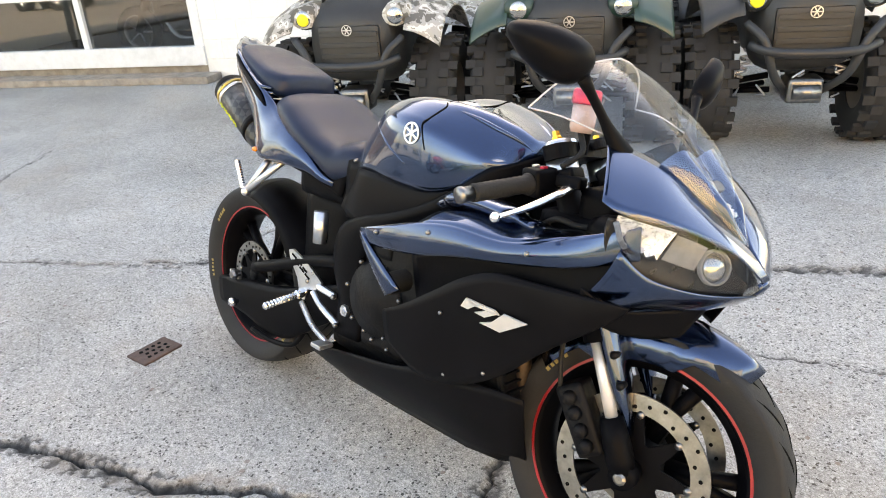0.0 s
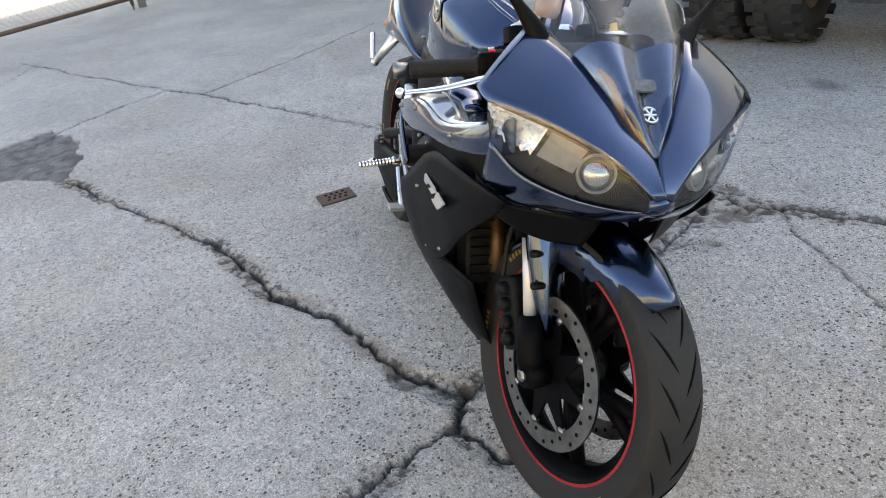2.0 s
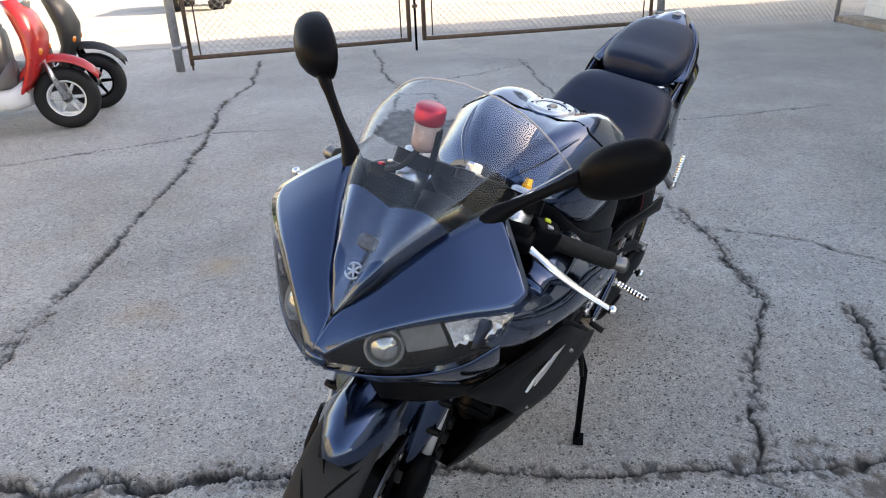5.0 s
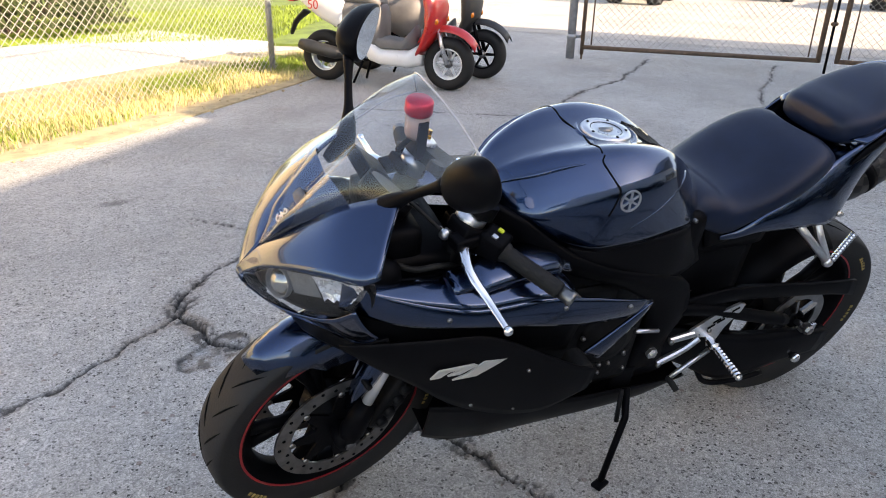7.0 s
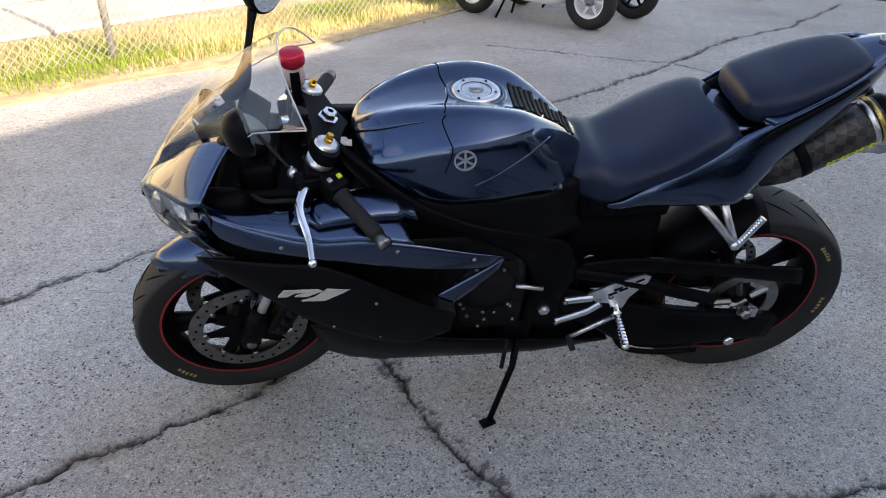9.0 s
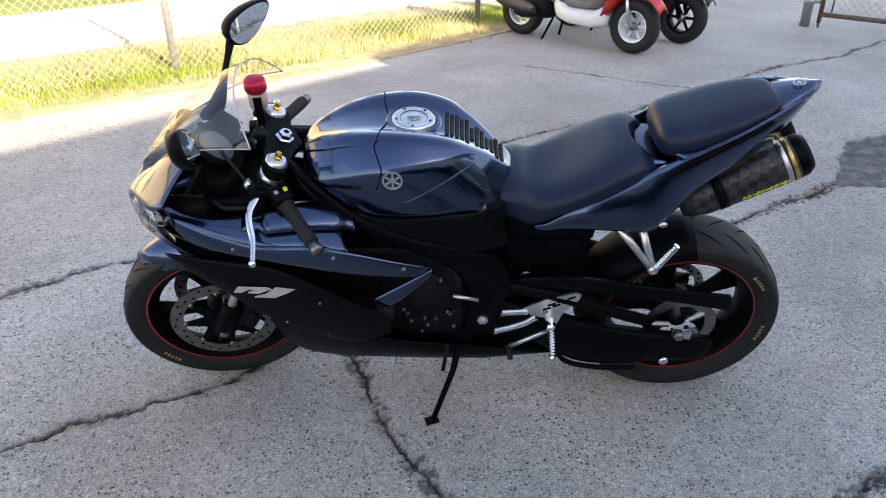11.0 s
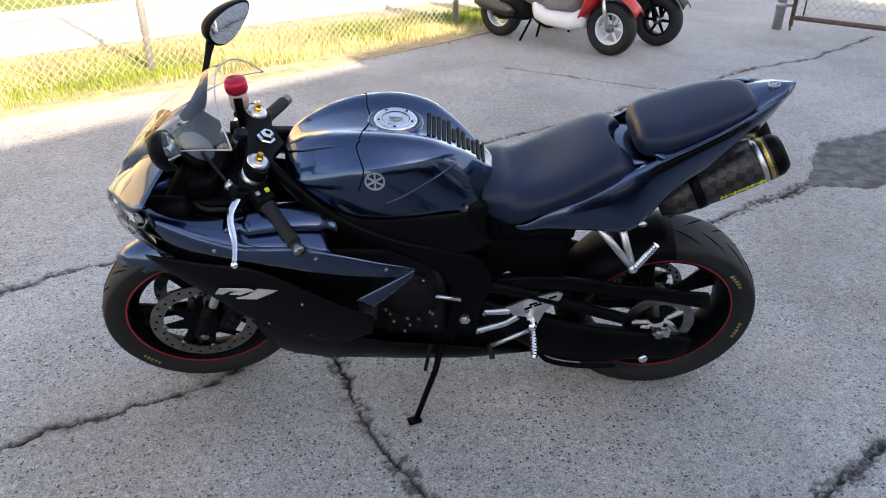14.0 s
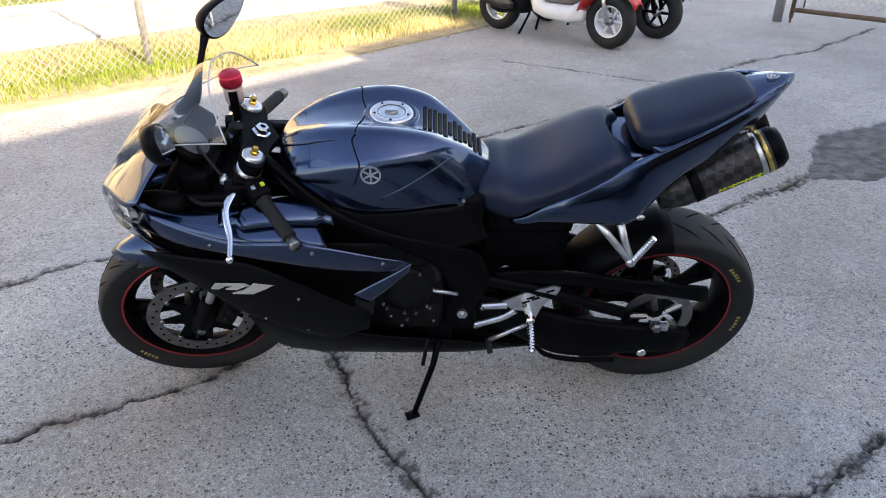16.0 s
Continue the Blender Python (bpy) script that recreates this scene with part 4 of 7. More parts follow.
for s in (1, -1):
    em = Matrix.Translation((0.116, s * 0.1815, 0.899)) @ pose(0, 0, 0, -90 * s + 4 * s, 0, 0)
    part("tank_emblem", mark_disc(B(), em, 0.024), M["alu"], tank, "round silver emblem")
    seam = skin_line([(0.152, 7.2), (0.160, 8.0), (0.154, 9.5), (0.147, 10.8), (0.142, TOPN), (0.149, TOPN + 1.5), (0.157, TOPN + 2.8)])
    part("tank_seam", tube(B(), [(p.x, s * p.y, p.z) for p in seam], 0.0016, 6), M["groove"], tank, "", True)
    seam = skin_line([(0.135, 0.0), (0.141, 2.0), (0.149, 4.0), (0.150, 5.5), (0.154, 6.8)])
    part("tank_seam", tube(B(), [(p.x, s * p.y, p.z) for p in seam], 0.0016, 6), M["groove"], tank, "", True)
    # the blade that runs from the nose of the cover along its shoulder
    blade = skin_line([(0.348, 8.0), (0.325, 6.6), (0.285, 6.8), (0.235, 7.2), (0.195, 7.6)], 0.001)
    part("cover_rib", tube(B(), [(p.x, s * p.y, p.z - 0.001) for p in blade], [0.0012 + 0.0042 * math.sin(math.pi * q_ / (len(blade) - 1)) for q_ in range(len(blade))], 8), M["paint"], tank, "", True)
    # pressed knee crease on the flank
    crease = skin_line([(0.097, TOPN + 5.2), (0.045, TOPN + 4.0), (0.003, TOPN + 3.0), (-0.045, TOPN + 1.7), (-0.078, TOPN + 0.6)], 0.0)
    part("knee_crease", tube(B(), [(p.x, s * (p.y - 0.0016), p.z) for p in crease], 0.003, 8), M["paint"], tank, "", True)
    ct = [(0.235, 0.150, 0.800), (0.19, 0.165, 0.780), (0.10, 0.170, 0.777), (0.0, 0.170, 0.786), (-0.07, 0.162, 0.786), (-0.128, 0.128, 0.782)]
    cb = [(0.225, 0.150, 0.780), (0.17, 0.164, 0.735), (0.10, 0.168, 0.700), (0.0, 0.170, 0.670), (-0.09, 0.164, 0.655), (-0.175, 0.138, 0.670)]
    sc_ = part("side_cover", panel(B(), ct, cb, s, 0.004, 0.006), M["matte"], tank, "satin black side cover", True)
    bolts(sc_, M["steel"], [(-0.104, s * 0.1535, 0.800)], 0.005, s)

# ---- frame, engine, swingarm ----
for s in (1, -1):
    ft = [(0.405, 0.075, 0.895), (0.350, 0.118, 0.868), (0.308, 0.142, 0.850), (0.261, 0.158, 0.812), (0.198, 0.170, 0.770), (0.131, 0.174, 0.736), (0.061, 0.177, 0.708), (-0.068, 0.168, 0.668), (-0.150, 0.158, 0.620), (-0.182, 0.150, 0.52), (-0.152, 0.148, 0.43), (-0.168, 0.144, 0.325)]
    fb = [(0.365, 0.075, 0.815), (0.315, 0.118, 0.785), (0.268, 0.145, 0.748), (0.160, 0.162, 0.700), (0.048, 0.166, 0.652), (-0.037, 0.160, 0.588), (-0.067, 0.152, 0.520), (-0.077, 0.148, 0.460), (-0.062, 0.146, 0.390), (-0.068, 0.144, 0.330)]
    fr = part("frame_beam", panel(B(), ft, fb, s, 0.010, 0.03, 32, 8), M["satin"], bike, "satin black twin-spar frame", True)
    bm = B()
    lathe(bm, [(0.0001, 0.016), (0.008, 0.016), (0.008, 0.01), (0.016, 0.01), (0.016, 0.0)], 6, "Y", Matrix.Translation((-0.111, s * 0.152, 0.407)) @ Matrix.Diagonal((1, s, 1, 1)))
    part("pivot_nut", bm, M["alu"], fr, "silver pivot nut")
bm = B()
box(bm, -0.06, 0.33, -0.15, 0.15, 0.34, 0.66, 0.03)
box(bm, 0.05, 0.36, -0.14, 0.14, 0.52, 0.72, 0.03, Matrix.Translation((0.2, 0, 0.6)) @ pose(0, 0, 0, 0, 35) @ Matrix.Translation((-0.2, 0, -0.6)))
box(bm, -0.22, 0.2, -0.12, 0.12, 0.27, 0.45, 0.04)
eng = part("engine", bm, M["engine"], bike, "dark engine behind the fairings", True)
part("airbox", box(B(), -0.16, 0.30, -0.145, 0.145, 0.64, 0.80, 0.03), M["satin"], bike, "black airbox under the tank", True)
part("inner_guard", box(B(), -0.40, -0.14, -0.095, 0.095, 0.40, 0.68, 0.04), M["satin"], bike, "black inner guard ahead of the rear wheel", True)
part("battery_tray", box(B(), -0.40, -0.15, -0.115, 0.115, 0.66, 0.79, 0.03), M["satin"], bike, "black tray under the seat", True)
for s in (1, -1):
    bm = B()
    cx = 0.045 if s > 0 else 0.0
    r0 = 0.078 if s > 0 else 0.10
    lathe(bm, [(0.0001, 0.052), (r0 * 0.55, 0.052), (r0 * 0.62, 0.045), (r0 * 0.9, 0.040), (r0, 0.028), (r0 * 1.06, 0.01), (r0 * 1.06, 0.0)], 30, "Y", Matrix.Translation((cx, s * 0.122, 0.495 if s > 0 else 0.47)) @ Matrix.Diagonal((1, s, 1, 1)))
    cov = part("crankcase_cover", bm, M["engine"], eng, "round black engine cover", True)
    bolts(cov, M["steel"], [(cx + r0 * math.cos(2 * math.pi * k / 7 + 0.3), s * 0.162, (0.495 if s > 0 else 0.47) + r0 * math.sin(2 * math.pi * k / 7 + 0.3)) for k in range(7)], 0.0055, s)
    # slider puck and lower casting with bolts
    bm = B()
    lathe(bm, [(0.0001, 0.055), (0.008, 0.055), (0.014, 0.05), (0.022, 0.06), (0.026, 0.05), (0.026, 0.0)], 20, "Y", Matrix.Translation((0.155 if s > 0 else 0.13, s * 0.180, 0.490 if s > 0 else 0.565)) @ Matrix.Diagonal((1, s, 1, 1)))
    part("frame_slider", bm, M["rubber"], eng, "black crash slider", True)
    ya, yb = (0.09, 0.155) if s > 0 else (-0.155, -0.09)
    cs = part("lower_casting", box(B(), -0.05, 0.12, ya, yb, 0.34, 0.44, 0.02), M["engine"], eng, "", True)
    part("upper_casting", box(B(), -0.02, 0.05, ya, yb, 0.58, 0.66, 0.015), M["engine"], eng, "", True)
    bolts(cs, M["steel"], [(x, s * 0.157, z) for x, z in ((0.09, 0.40), (0.06, 0.36), (0.02, 0.41), (-0.03, 0.38), (0.10, 0.43), (-0.02, 0.43), (0.045, 0.385))], 0.005, s)
part("coolant_hose", tube(B(), smooth_pts([(0.040, 0.130, 0.600), (-0.010, 0.140, 0.610), (-0.040, 0.138, 0.560), (-0.035, 0.130, 0.480)], 6), 0.014, 10), M["rubber"], eng, "", True)
part("gear_rod", tube(B(), [(-0.028, 0.165, 0.507), (-0.097, 0.165, 0.492)], 0.006, 8), M["alu"], eng, "silver linkage rod", True)
rad_m = Matrix.Translation((0.36, 0, 0.5)) @ pose(0, 0, 0, 0, -14) @ Matrix.Translation((-0.36, 0, -0.5))
radi = part("radiator", box(B(), 0.33, 0.40, -0.16, 0.16, 0.36, 0.70, 0.01, rad_m), M["engine"], bike, "dark radiator")
for k in range(14):
    part("fin", box(B(), 0.4005, 0.41, -0.15, 0.15, 0.38 + 0.02 * k, 0.384 + 0.02 * k, 0, rad_m), M["engine"], radi)
for k in range(4):
    y = -0.09 + 0.06 * k
    part("header_pipe", tube(B(), smooth_pts([(0.34, y, 0.56), (0.42, y, 0.46), (0.38, y * 0.9, 0.33), (0.2, y * 0.5, 0.29)], 6), 0.019, 12), M["header"], bike, "heat-browned exhaust header", True)

for s in (1, -1):
    at = [(-0.126, 0.140, 0.470), (-0.249, 0.145, 0.430), (-0.404, 0.150, 0.378), (-0.529, 0.153, 0.351), (-0.633, 0.153, 0.335), (-0.780, 0.150, 0.310)]
    ab = [(-0.127, 0.135, 0.383), (-0.251, 0.140, 0.310), (-0.386, 0.145, 0.226), (-0.511, 0.150, 0.216), (-0.615, 0.151, 0.230), (-0.773, 0.147, 0.232)]
    arm = part("swingarm", panel(B(), at, ab, s, 0.008, 0.03), M["satin"], bike, "black swingarm with lime lettering bars", True)
    rt = [(-0.197, 0.135, 0.539), (-0.329, 0.143, 0.555), (-0.503, 0.147, 0.534), (-0.669, 0.149, 0.509), (-0.789, 0.149, 0.493)]
    rb = [(-0.197, 0.135, 0.490), (-0.329, 0.143, 0.512), (-0.504, 0.147, 0.492), (-0.670, 0.149, 0.467), (-0.802, 0.149, 0.438)]
    if s > 0:
        part("chain_guard", panel(B(), rt, rb, s, 0.004, 0.012), M["satin"], arm, "black chain guard rail", True)
    br = [(-0.151, 0.135, 0.523), (-0.299, 0.137, 0.488), (-0.444, 0.140, 0.437), (-0.569, 0.143, 0.396)]
    part("arm_brace", tube(B(), smooth_pts([(x, s * y, z) for x, y, z in br], 5), 0.018, 10), M["satin"], arm, "", True)
    lowt = [(-0.324, s * 0.125, 0.269), (-0.366, s * 0.140, 0.213), (-0.470, s * 0.145, 0.191), (-0.575, s * 0.147, 0.195)]
    part("lower_rail", tube(B(), smooth_pts(lowt, 6), 0.008, 8), M["satin"], arm, "", True)
    bm = B()
    box(bm, -0.712, -0.66, min(s * 0.136, s * 0.150), max(s * 0.136, s * 0.150), 0.312, 0.352, 0.004)
    adj = part("chain_adjuster", bm, M["alu"], arm, "silver chain adjuster plate")
    bm = B()
    lathe(bm, [(0.0001, 0.166), (0.012, 0.166), (0.016, 0.158), (0.016, 0.14)], 6, "Y", Matrix.Translation((RX + 0.02, 0, RZ + 0.02)) @ Matrix.Diagonal((1, s, 1, 1)))
    part("axle_nut", bm, M["steel"], adj)
    bm = B()
    lathe(bm, [(0.0001, 0.190), (0.011, 0.190), (0.014, 0.185), (0.014, 0.172), (0.007, 0.168), (0.007, 0.154), (0.013, 0.150), (0.013, 0.138)], 20, "Y", Matrix.Translation((-0.638, 0, 0.268)) @ Matrix.Diagonal((1, s, 1, 1)))
    part("stand_spool", bm, M["chrome"], arm, "silver paddock stand spool", True)
    bm = B()
    ya, yb = min(s * 0.1445, s * 0.1475), max(s * 0.1445, s * 0.1475)
    for k in range(9):
        x, z = -0.475 - 0.011 * k, 0.322 - 0.0022 * k
        box(bm, -0.0014, 0.0018, ya, yb, -0.007 + 0.003 * (k % 3), 0.007 - 0.003 * (k % 2), 0, Matrix.Translation((x, 0, z)) @ pose(0, 0, 0, 0, 22 * s))
        if k % 3 != 1:
            box(bm, -0.007, 0.006, ya, yb, -0.001, 0.001, 0, Matrix.Translation((x, 0, z + 0.003 * (k % 2))))
    tagged(part("lettering", bm, M["lime"], arm), "lime lettering bars", kind="stuff")
# chain, sprocket
bm = B()
lathe(bm, [(0.105, 0.098), (0.105, 0.104), (0.075, 0.104), (0.075, 0.098), (0.105, 0.098)], 44, "Y", Matrix.Translation((RX, -0.012, RZ)))
for k in range(5):
    a = 2 * math.pi * k / 5
    tube(bm, [(RX + 0.03 * math.cos(a), 0.088, RZ + 0.03 * math.sin(a)), (RX + 0.08 * math.cos(a), 0.088, RZ + 0.08 * math.sin(a))], 0.01, 6)
part("sprocket", bm, M["steel"], bike, "rear chain sprocket")
bm = B()
for (x0, z0), (x1, z1) in (((-0.08, 0.50), (RX, RZ + 0.105)), ((-0.08, 0.42), (RX, RZ - 0.105))):
    for k in range(46):
        t = k / 45
        x, z = x0 + (x1 - x0) * t, z0 + (z1 - z0) * t
        box(bm, x - 0.0055, x + 0.0055, 0.082, 0.096, z - 0.005, z + 0.005, 0, None)
tagged(part("drive_chain", bm, M["engine"], bike), "dark drive chain of many links", kind="stuff")
# hugger over the rear tyre
secs = []
for k in range(13):
    a = radians(22 + 66 * k / 12)
    secs.append([(RX + (RR + 0.022 - 0.05 * abs(v) ** 2.5) * math.cos(a), RY + 0.108 * v, RZ + (RR + 0.022 - 0.05 * abs(v) ** 2.5) * math.sin(a)) for v in [j / 5 - 1 for j in range(11)]])
thicken(part("rear_hugger", loft(B(), secs, closed=False, cap=False), M["satin"], bike, "black rear hugger", True))
part("shock_body", tube(B(), [(-0.200, 0.045, 0.421), (-0.247, 0.045, 0.719)], 0.026, 16), M["satin"], bike, "rear shock", True)
coil = [(-0.20 - 0.045 * t + 0.036 * math.cos(t * 34), 0.03 + 0.036 * math.sin(t * 34), 0.46 + 0.2 * t) for t in [k / 90 for k in range(91)]]
part("shock_spring", tube(B(), coil, 0.006, 6), M["steel"], bike, "pale shock spring", True)
part("shock_canister", tube(B(), [(-0.228, 0.03, 0.522), (-0.23, 0.094, 0.516)], 0.018, 18), M["steel"], bike, "silver shock canister", True)
part("right_canister", tube(B(), [(-0.247, -0.145, 0.555), (-0.246, -0.145, 0.640)], 0.02, 16), M["alu"], bike, "silver fluid cup", True)

# footrests
for s in (1, -1):
    def sy(y0, y1):
        return (y0, y1) if s > 0 else (-y1, -y0)
    bm = plate(B(), [(-0.222, 0.448), (-0.290, 0.486), (-0.362, 0.508), (-0.379, 0.502), (-0.374, 0.482), (-0.335, 0.432), (-0.318, 0.378), (-0.298, 0.376), (-0.285, 0.412), (-0.248, 0.420)], *sy(0.146, 0.153))
    tube(bm, [(-0.236, s * 0.150, 0.434), (-0.166, s * 0.149, 0.427)], [0.0105, 0.009], 10)
    tube(bm, smooth_pts([(-0.262, s * 0.150, 0.412), (-0.222, s * 0.150, 0.382), (-0.150, s * 0.149, 0.352)], 5), 0.0095, 10)
    rs = part("rearset", bm, M["alu"], bike, "slotted aluminium rearset plate", False)
    bolts(rs, M["steel"], [(-0.166, s * 0.156, 0.427), (-0.150, s * 0.156, 0.352), (-0.285, s * 0.153, 0.436)], 0.007, s)
    slot_me = mesh_of("slot", box(B(), -0.012, 0.012, -0.0016, 0.0016, -0.0034, 0.0034, 0.0014), M["groove"])
    for k in range(3):
        for j in range(2):
            o = new("slot", slot_me)
            o.parent = rs
            o.matrix_basis = pose(-0.352 + 0.026 * k + 0.012 * j, s * 0.1527, 0.490 - 0.013 * k - 0.016 * j, 0, 24)
    p0, p1 = Vector((-0.304, s * 0.150, 0.397)), Vector((-0.298, s * 0.282, 0.382))
    pts = [p0.lerp(p1, k / 26) for k in range(27)]
    part("foot_peg", tube(B(), pts, [0.013] * 6 + [0.0092 + (0.0012 if k % 2 else 0) for k in range(20)] + [0.006], 14), M["chrome"], rs, "knurled silver foot peg", False)
    if s > 0:
        lv = part("gear_lever", tube(B(), [(-0.300, 0.163, 0.372), (-0.186, 0.170, 0.308)], 0.0068, 10), M["alu"], rs, "silver gear lever", True)
        part("toe_peg", tube(B(), [(-0.187, 0.166, 0.309), (-0.192, 0.205, 0.295)], 0.0085, 10), M["rubber"], lv, "black toe rubber", True)
    else:
        bm = tube(B(), smooth_pts([(-0.300, -0.160, 0.372), (-0.24, -0.165, 0.325), (-0.16, -0.175, 0.305)], 5), 0.008, 8)
        box(bm, -0.175, -0.135, -0.215, -0.170, 0.298, 0.310, 0.003)
        part("brake_pedal", bm, M["alu"], rs, "silver brake pedal", False)
    # passenger footrest bracket
    bm = B()
    e = Vector((-0.536, s * 0.200, 0.641))
    for q in (Vector((-0.425, s * 0.140, 0.752)), Vector((-0.495, s * 0.140, 0.752))):
        tube(bm, [q, q.lerp(e, 0.5), e], [0.012, 0.0095, 0.0105], 10)
    bmesh.ops.create_uvsphere(bm, u_segments=12, v_segments=8, radius=0.014, matrix=Matrix.Translation(e))
    hb = part("footrest_hanger", bm, M["alu"], bike, "aluminium passenger footrest hanger", True)
    e0, e1 = Vector((-0.541, s * 0.206, 0.650)), Vector((-0.580, s * 0.203, 0.722))
    part("passenger_peg", tube(B(), [e0.lerp(e1, k / 21) for k in range(22)], [0.0078 + (0.0009 if k % 2 else 0) for k in range(22)], 10), M["chrome"], hb, "folded ribbed passenger peg", False)

# ---- tail, seats, silencers ----
for s in (1, -1):
    tt = [(-0.225, 0.128, 0.722), (-0.262, 0.142, 0.742), (-0.305, 0.154, 0.782), (-0.37, 0.158, 0.822), (-0.44, 0.149, 0.858), (-0.48, 0.138, 0.880), (-0.515, 0.132, 0.900), (-0.56, 0.134, 0.928), (-0.62, 0.129, 0.957), (-0.70, 0.116, 0.995), (-0.78, 0.088, 1.030), (-0.892, 0.010, 1.054)]
    tb = [(-0.228, 0.126, 0.708), (-0.262, 0.142, 0.718), (-0.307, 0.156, 0.736), (-0.378, 0.168, 0.742), (-0.45, 0.172, 0.742), (-0.518, 0.176, 0.748), (-0.568, 0.155, 0.790), (-0.609, 0.136, 0.830), (-0.656, 0.120, 0.862), (-0.725, 0.102, 0.906), (-0.800, 0.072, 0.964), (-0.886, 0.010, 1.038)]
    part("tail_panel", panel(B(), tt, tb, s, 0.010, 0.006, 44, 10, 0.4), M["paint"], bike, "glossy blue-black tail panel", True)
    wt = [(-0.545, 0.114, 0.930), (-0.60, 0.116, 0.948), (-0.70, 0.102, 0.994), (-0.79, 0.078, 1.031), (-0.89, 0.010, 1.060)]
    wb = [(-0.565, 0.140, 0.930), (-0.62, 0.134, 0.956), (-0.70, 0.120, 0.995), (-0.79, 0.090, 1.032), (-0.893, 0.013, 1.056)]
    part("tail_wing", panel(B(), wt, wb, s, 0.003, 0.006, 18, 6), M["paint"], bike, "angular tail edge", True)
    gt = [(-0.536, 0.147, 0.890), (-0.565, 0.146, 0.921), (-0.62, 0.141, 0.950), (-0.70, 0.127, 0.988), (-0.765, 0.104, 1.015)]
    gb = [(-0.534, 0.148, 0.884), (-0.575, 0.148, 0.906), (-0.63, 0.141, 0.938), (-0.70, 0.127, 0.975), (-0.77, 0.103, 1.008)]
    part("tail_vent", panel(B(), gt, gb, s, 0.002, 0.004, 18, 4), M["satin"], bike, "long black wedge let into the tail", True)
    part("under_tail", panel(B(), [(-0.17, 0.125, 0.755), (-0.30, 0.14, 0.752), (-0.42, 0.148, 0.760), (-0.53, 0.14, 0.765)], [(-0.20, 0.12, 0.685), (-0.30, 0.13, 0.715), (-0.42, 0.125, 0.728), (-0.53, 0.11, 0.735)], s, 0.0, 0.01), M["satin"], bike, "", True)
bm = B()
loft(bm, [[(x, y * w, z + 0.008 * (1 - y * y)) for y in (-1, -0.6, -0.2, 0.2, 0.6, 1)] for x, w, z in ((-0.56, 0.118, 0.918), (-0.615, 0.118, 0.944), (-0.70, 0.104, 0.989), (-0.79, 0.078, 1.028), (-0.86, 0.040, 1.053), (-0.894, 0.008, 1.060))], closed=False, cap=False)
thicken(part("tail_top", bm, M["paint"], bike, "glossy tail top", True), 0.02)
part("tail_emblem", mark_disc(B(), Matrix.Translation((-0.846, 0, 1.0585)) @ pose(0, 0, 0, 0, 9), 0.014), M["alu"], bike, "small silver emblem")
seat_st = [(-0.118, 0.785, 0.752, 0.060, 0.5), (-0.128, 0.808, 0.742, 0.096, 0.5), (-0.150, 0.830, 0.728, 0.120, 0.45), (-0.19, 0.836, 0.718, 0.134, 0.42), (-0.236, 0.827, 0.714, 0.146, 0.42), (-0.30, 0.846, 0.758, 0.158, 0.45), (-0.37, 0.884, 0.786, 0.162, 0.45), (-0.43, 0.917, 0.798, 0.154, 0.5), (-0.475, 0.928, 0.820, 0.142, 0.5), (-0.505, 0.912, 0.846, 0.126, 0.5), (-0.526, 0.884, 0.858, 0.106, 0.5)]
bm = ring_body(B(), dense(seat_st, 5), 48, 2.9)
for v in bm.verts:
    if v.co.x < -0.455 and abs(v.co.y) < 0.075:
        v.co.x = -0.455 + (v.co.x + 0.455) * (0.3 + 0.7 * (abs(v.co.y) / 0.075) ** 2)
    dip = max(0.0, 1 - abs(v.co.x + 0.27) / 0.13)
    if v.co.z > 0.80:
        v.co.z -= 0.006 * dip * (1 - min(1, abs(v.co.y) / 0.10) ** 2)
part("rider_seat", bm, M["vinyl"], bike, "smooth black vinyl rider seat", True)
pass_st = [(-0.518, 0.941, 0.932, 0.040, 0.5), (-0.522, 0.963, 0.916, 0.074, 0.5), (-0.537, 0.977, 0.902, 0.097, 0.48), (-0.572, 0.988, 0.902, 0.112, 0.45), (-0.612, 0.998, 0.922, 0.117, 0.42), (-0.682, 1.021, 0.956, 0.112, 0.4), (-0.741, 1.037, 0.987, 0.096, 0.4), (-0.782, 1.044, 1.008, 0.074, 0.42), (-0.802, 1.038, 1.018, 0.048, 0.5)]
part("passenger_seat", ring_body(B(), dense(pass_st, 5), 48, 3.2), M["vinyl"], bike, "black vinyl passenger seat pad", True)
part("seat_recess", box(B(), -0.62, -0.475, -0.098, 0.098, 0.80, 0.900, 0.02), M["paint"], bike, "blue-black recess between the seats", True)
bm = B()
lathe(bm, [(0.0001, 0.006), (0.010, 0.006), (0.012, 0.0)], 20, "X", Matrix.Translation((-0.515, 0.0, 0.885)) @ pose(0, 0, 0, 0, -25))
part("seat_lock", bm, M["chrome"], bike, "silver seat lock")
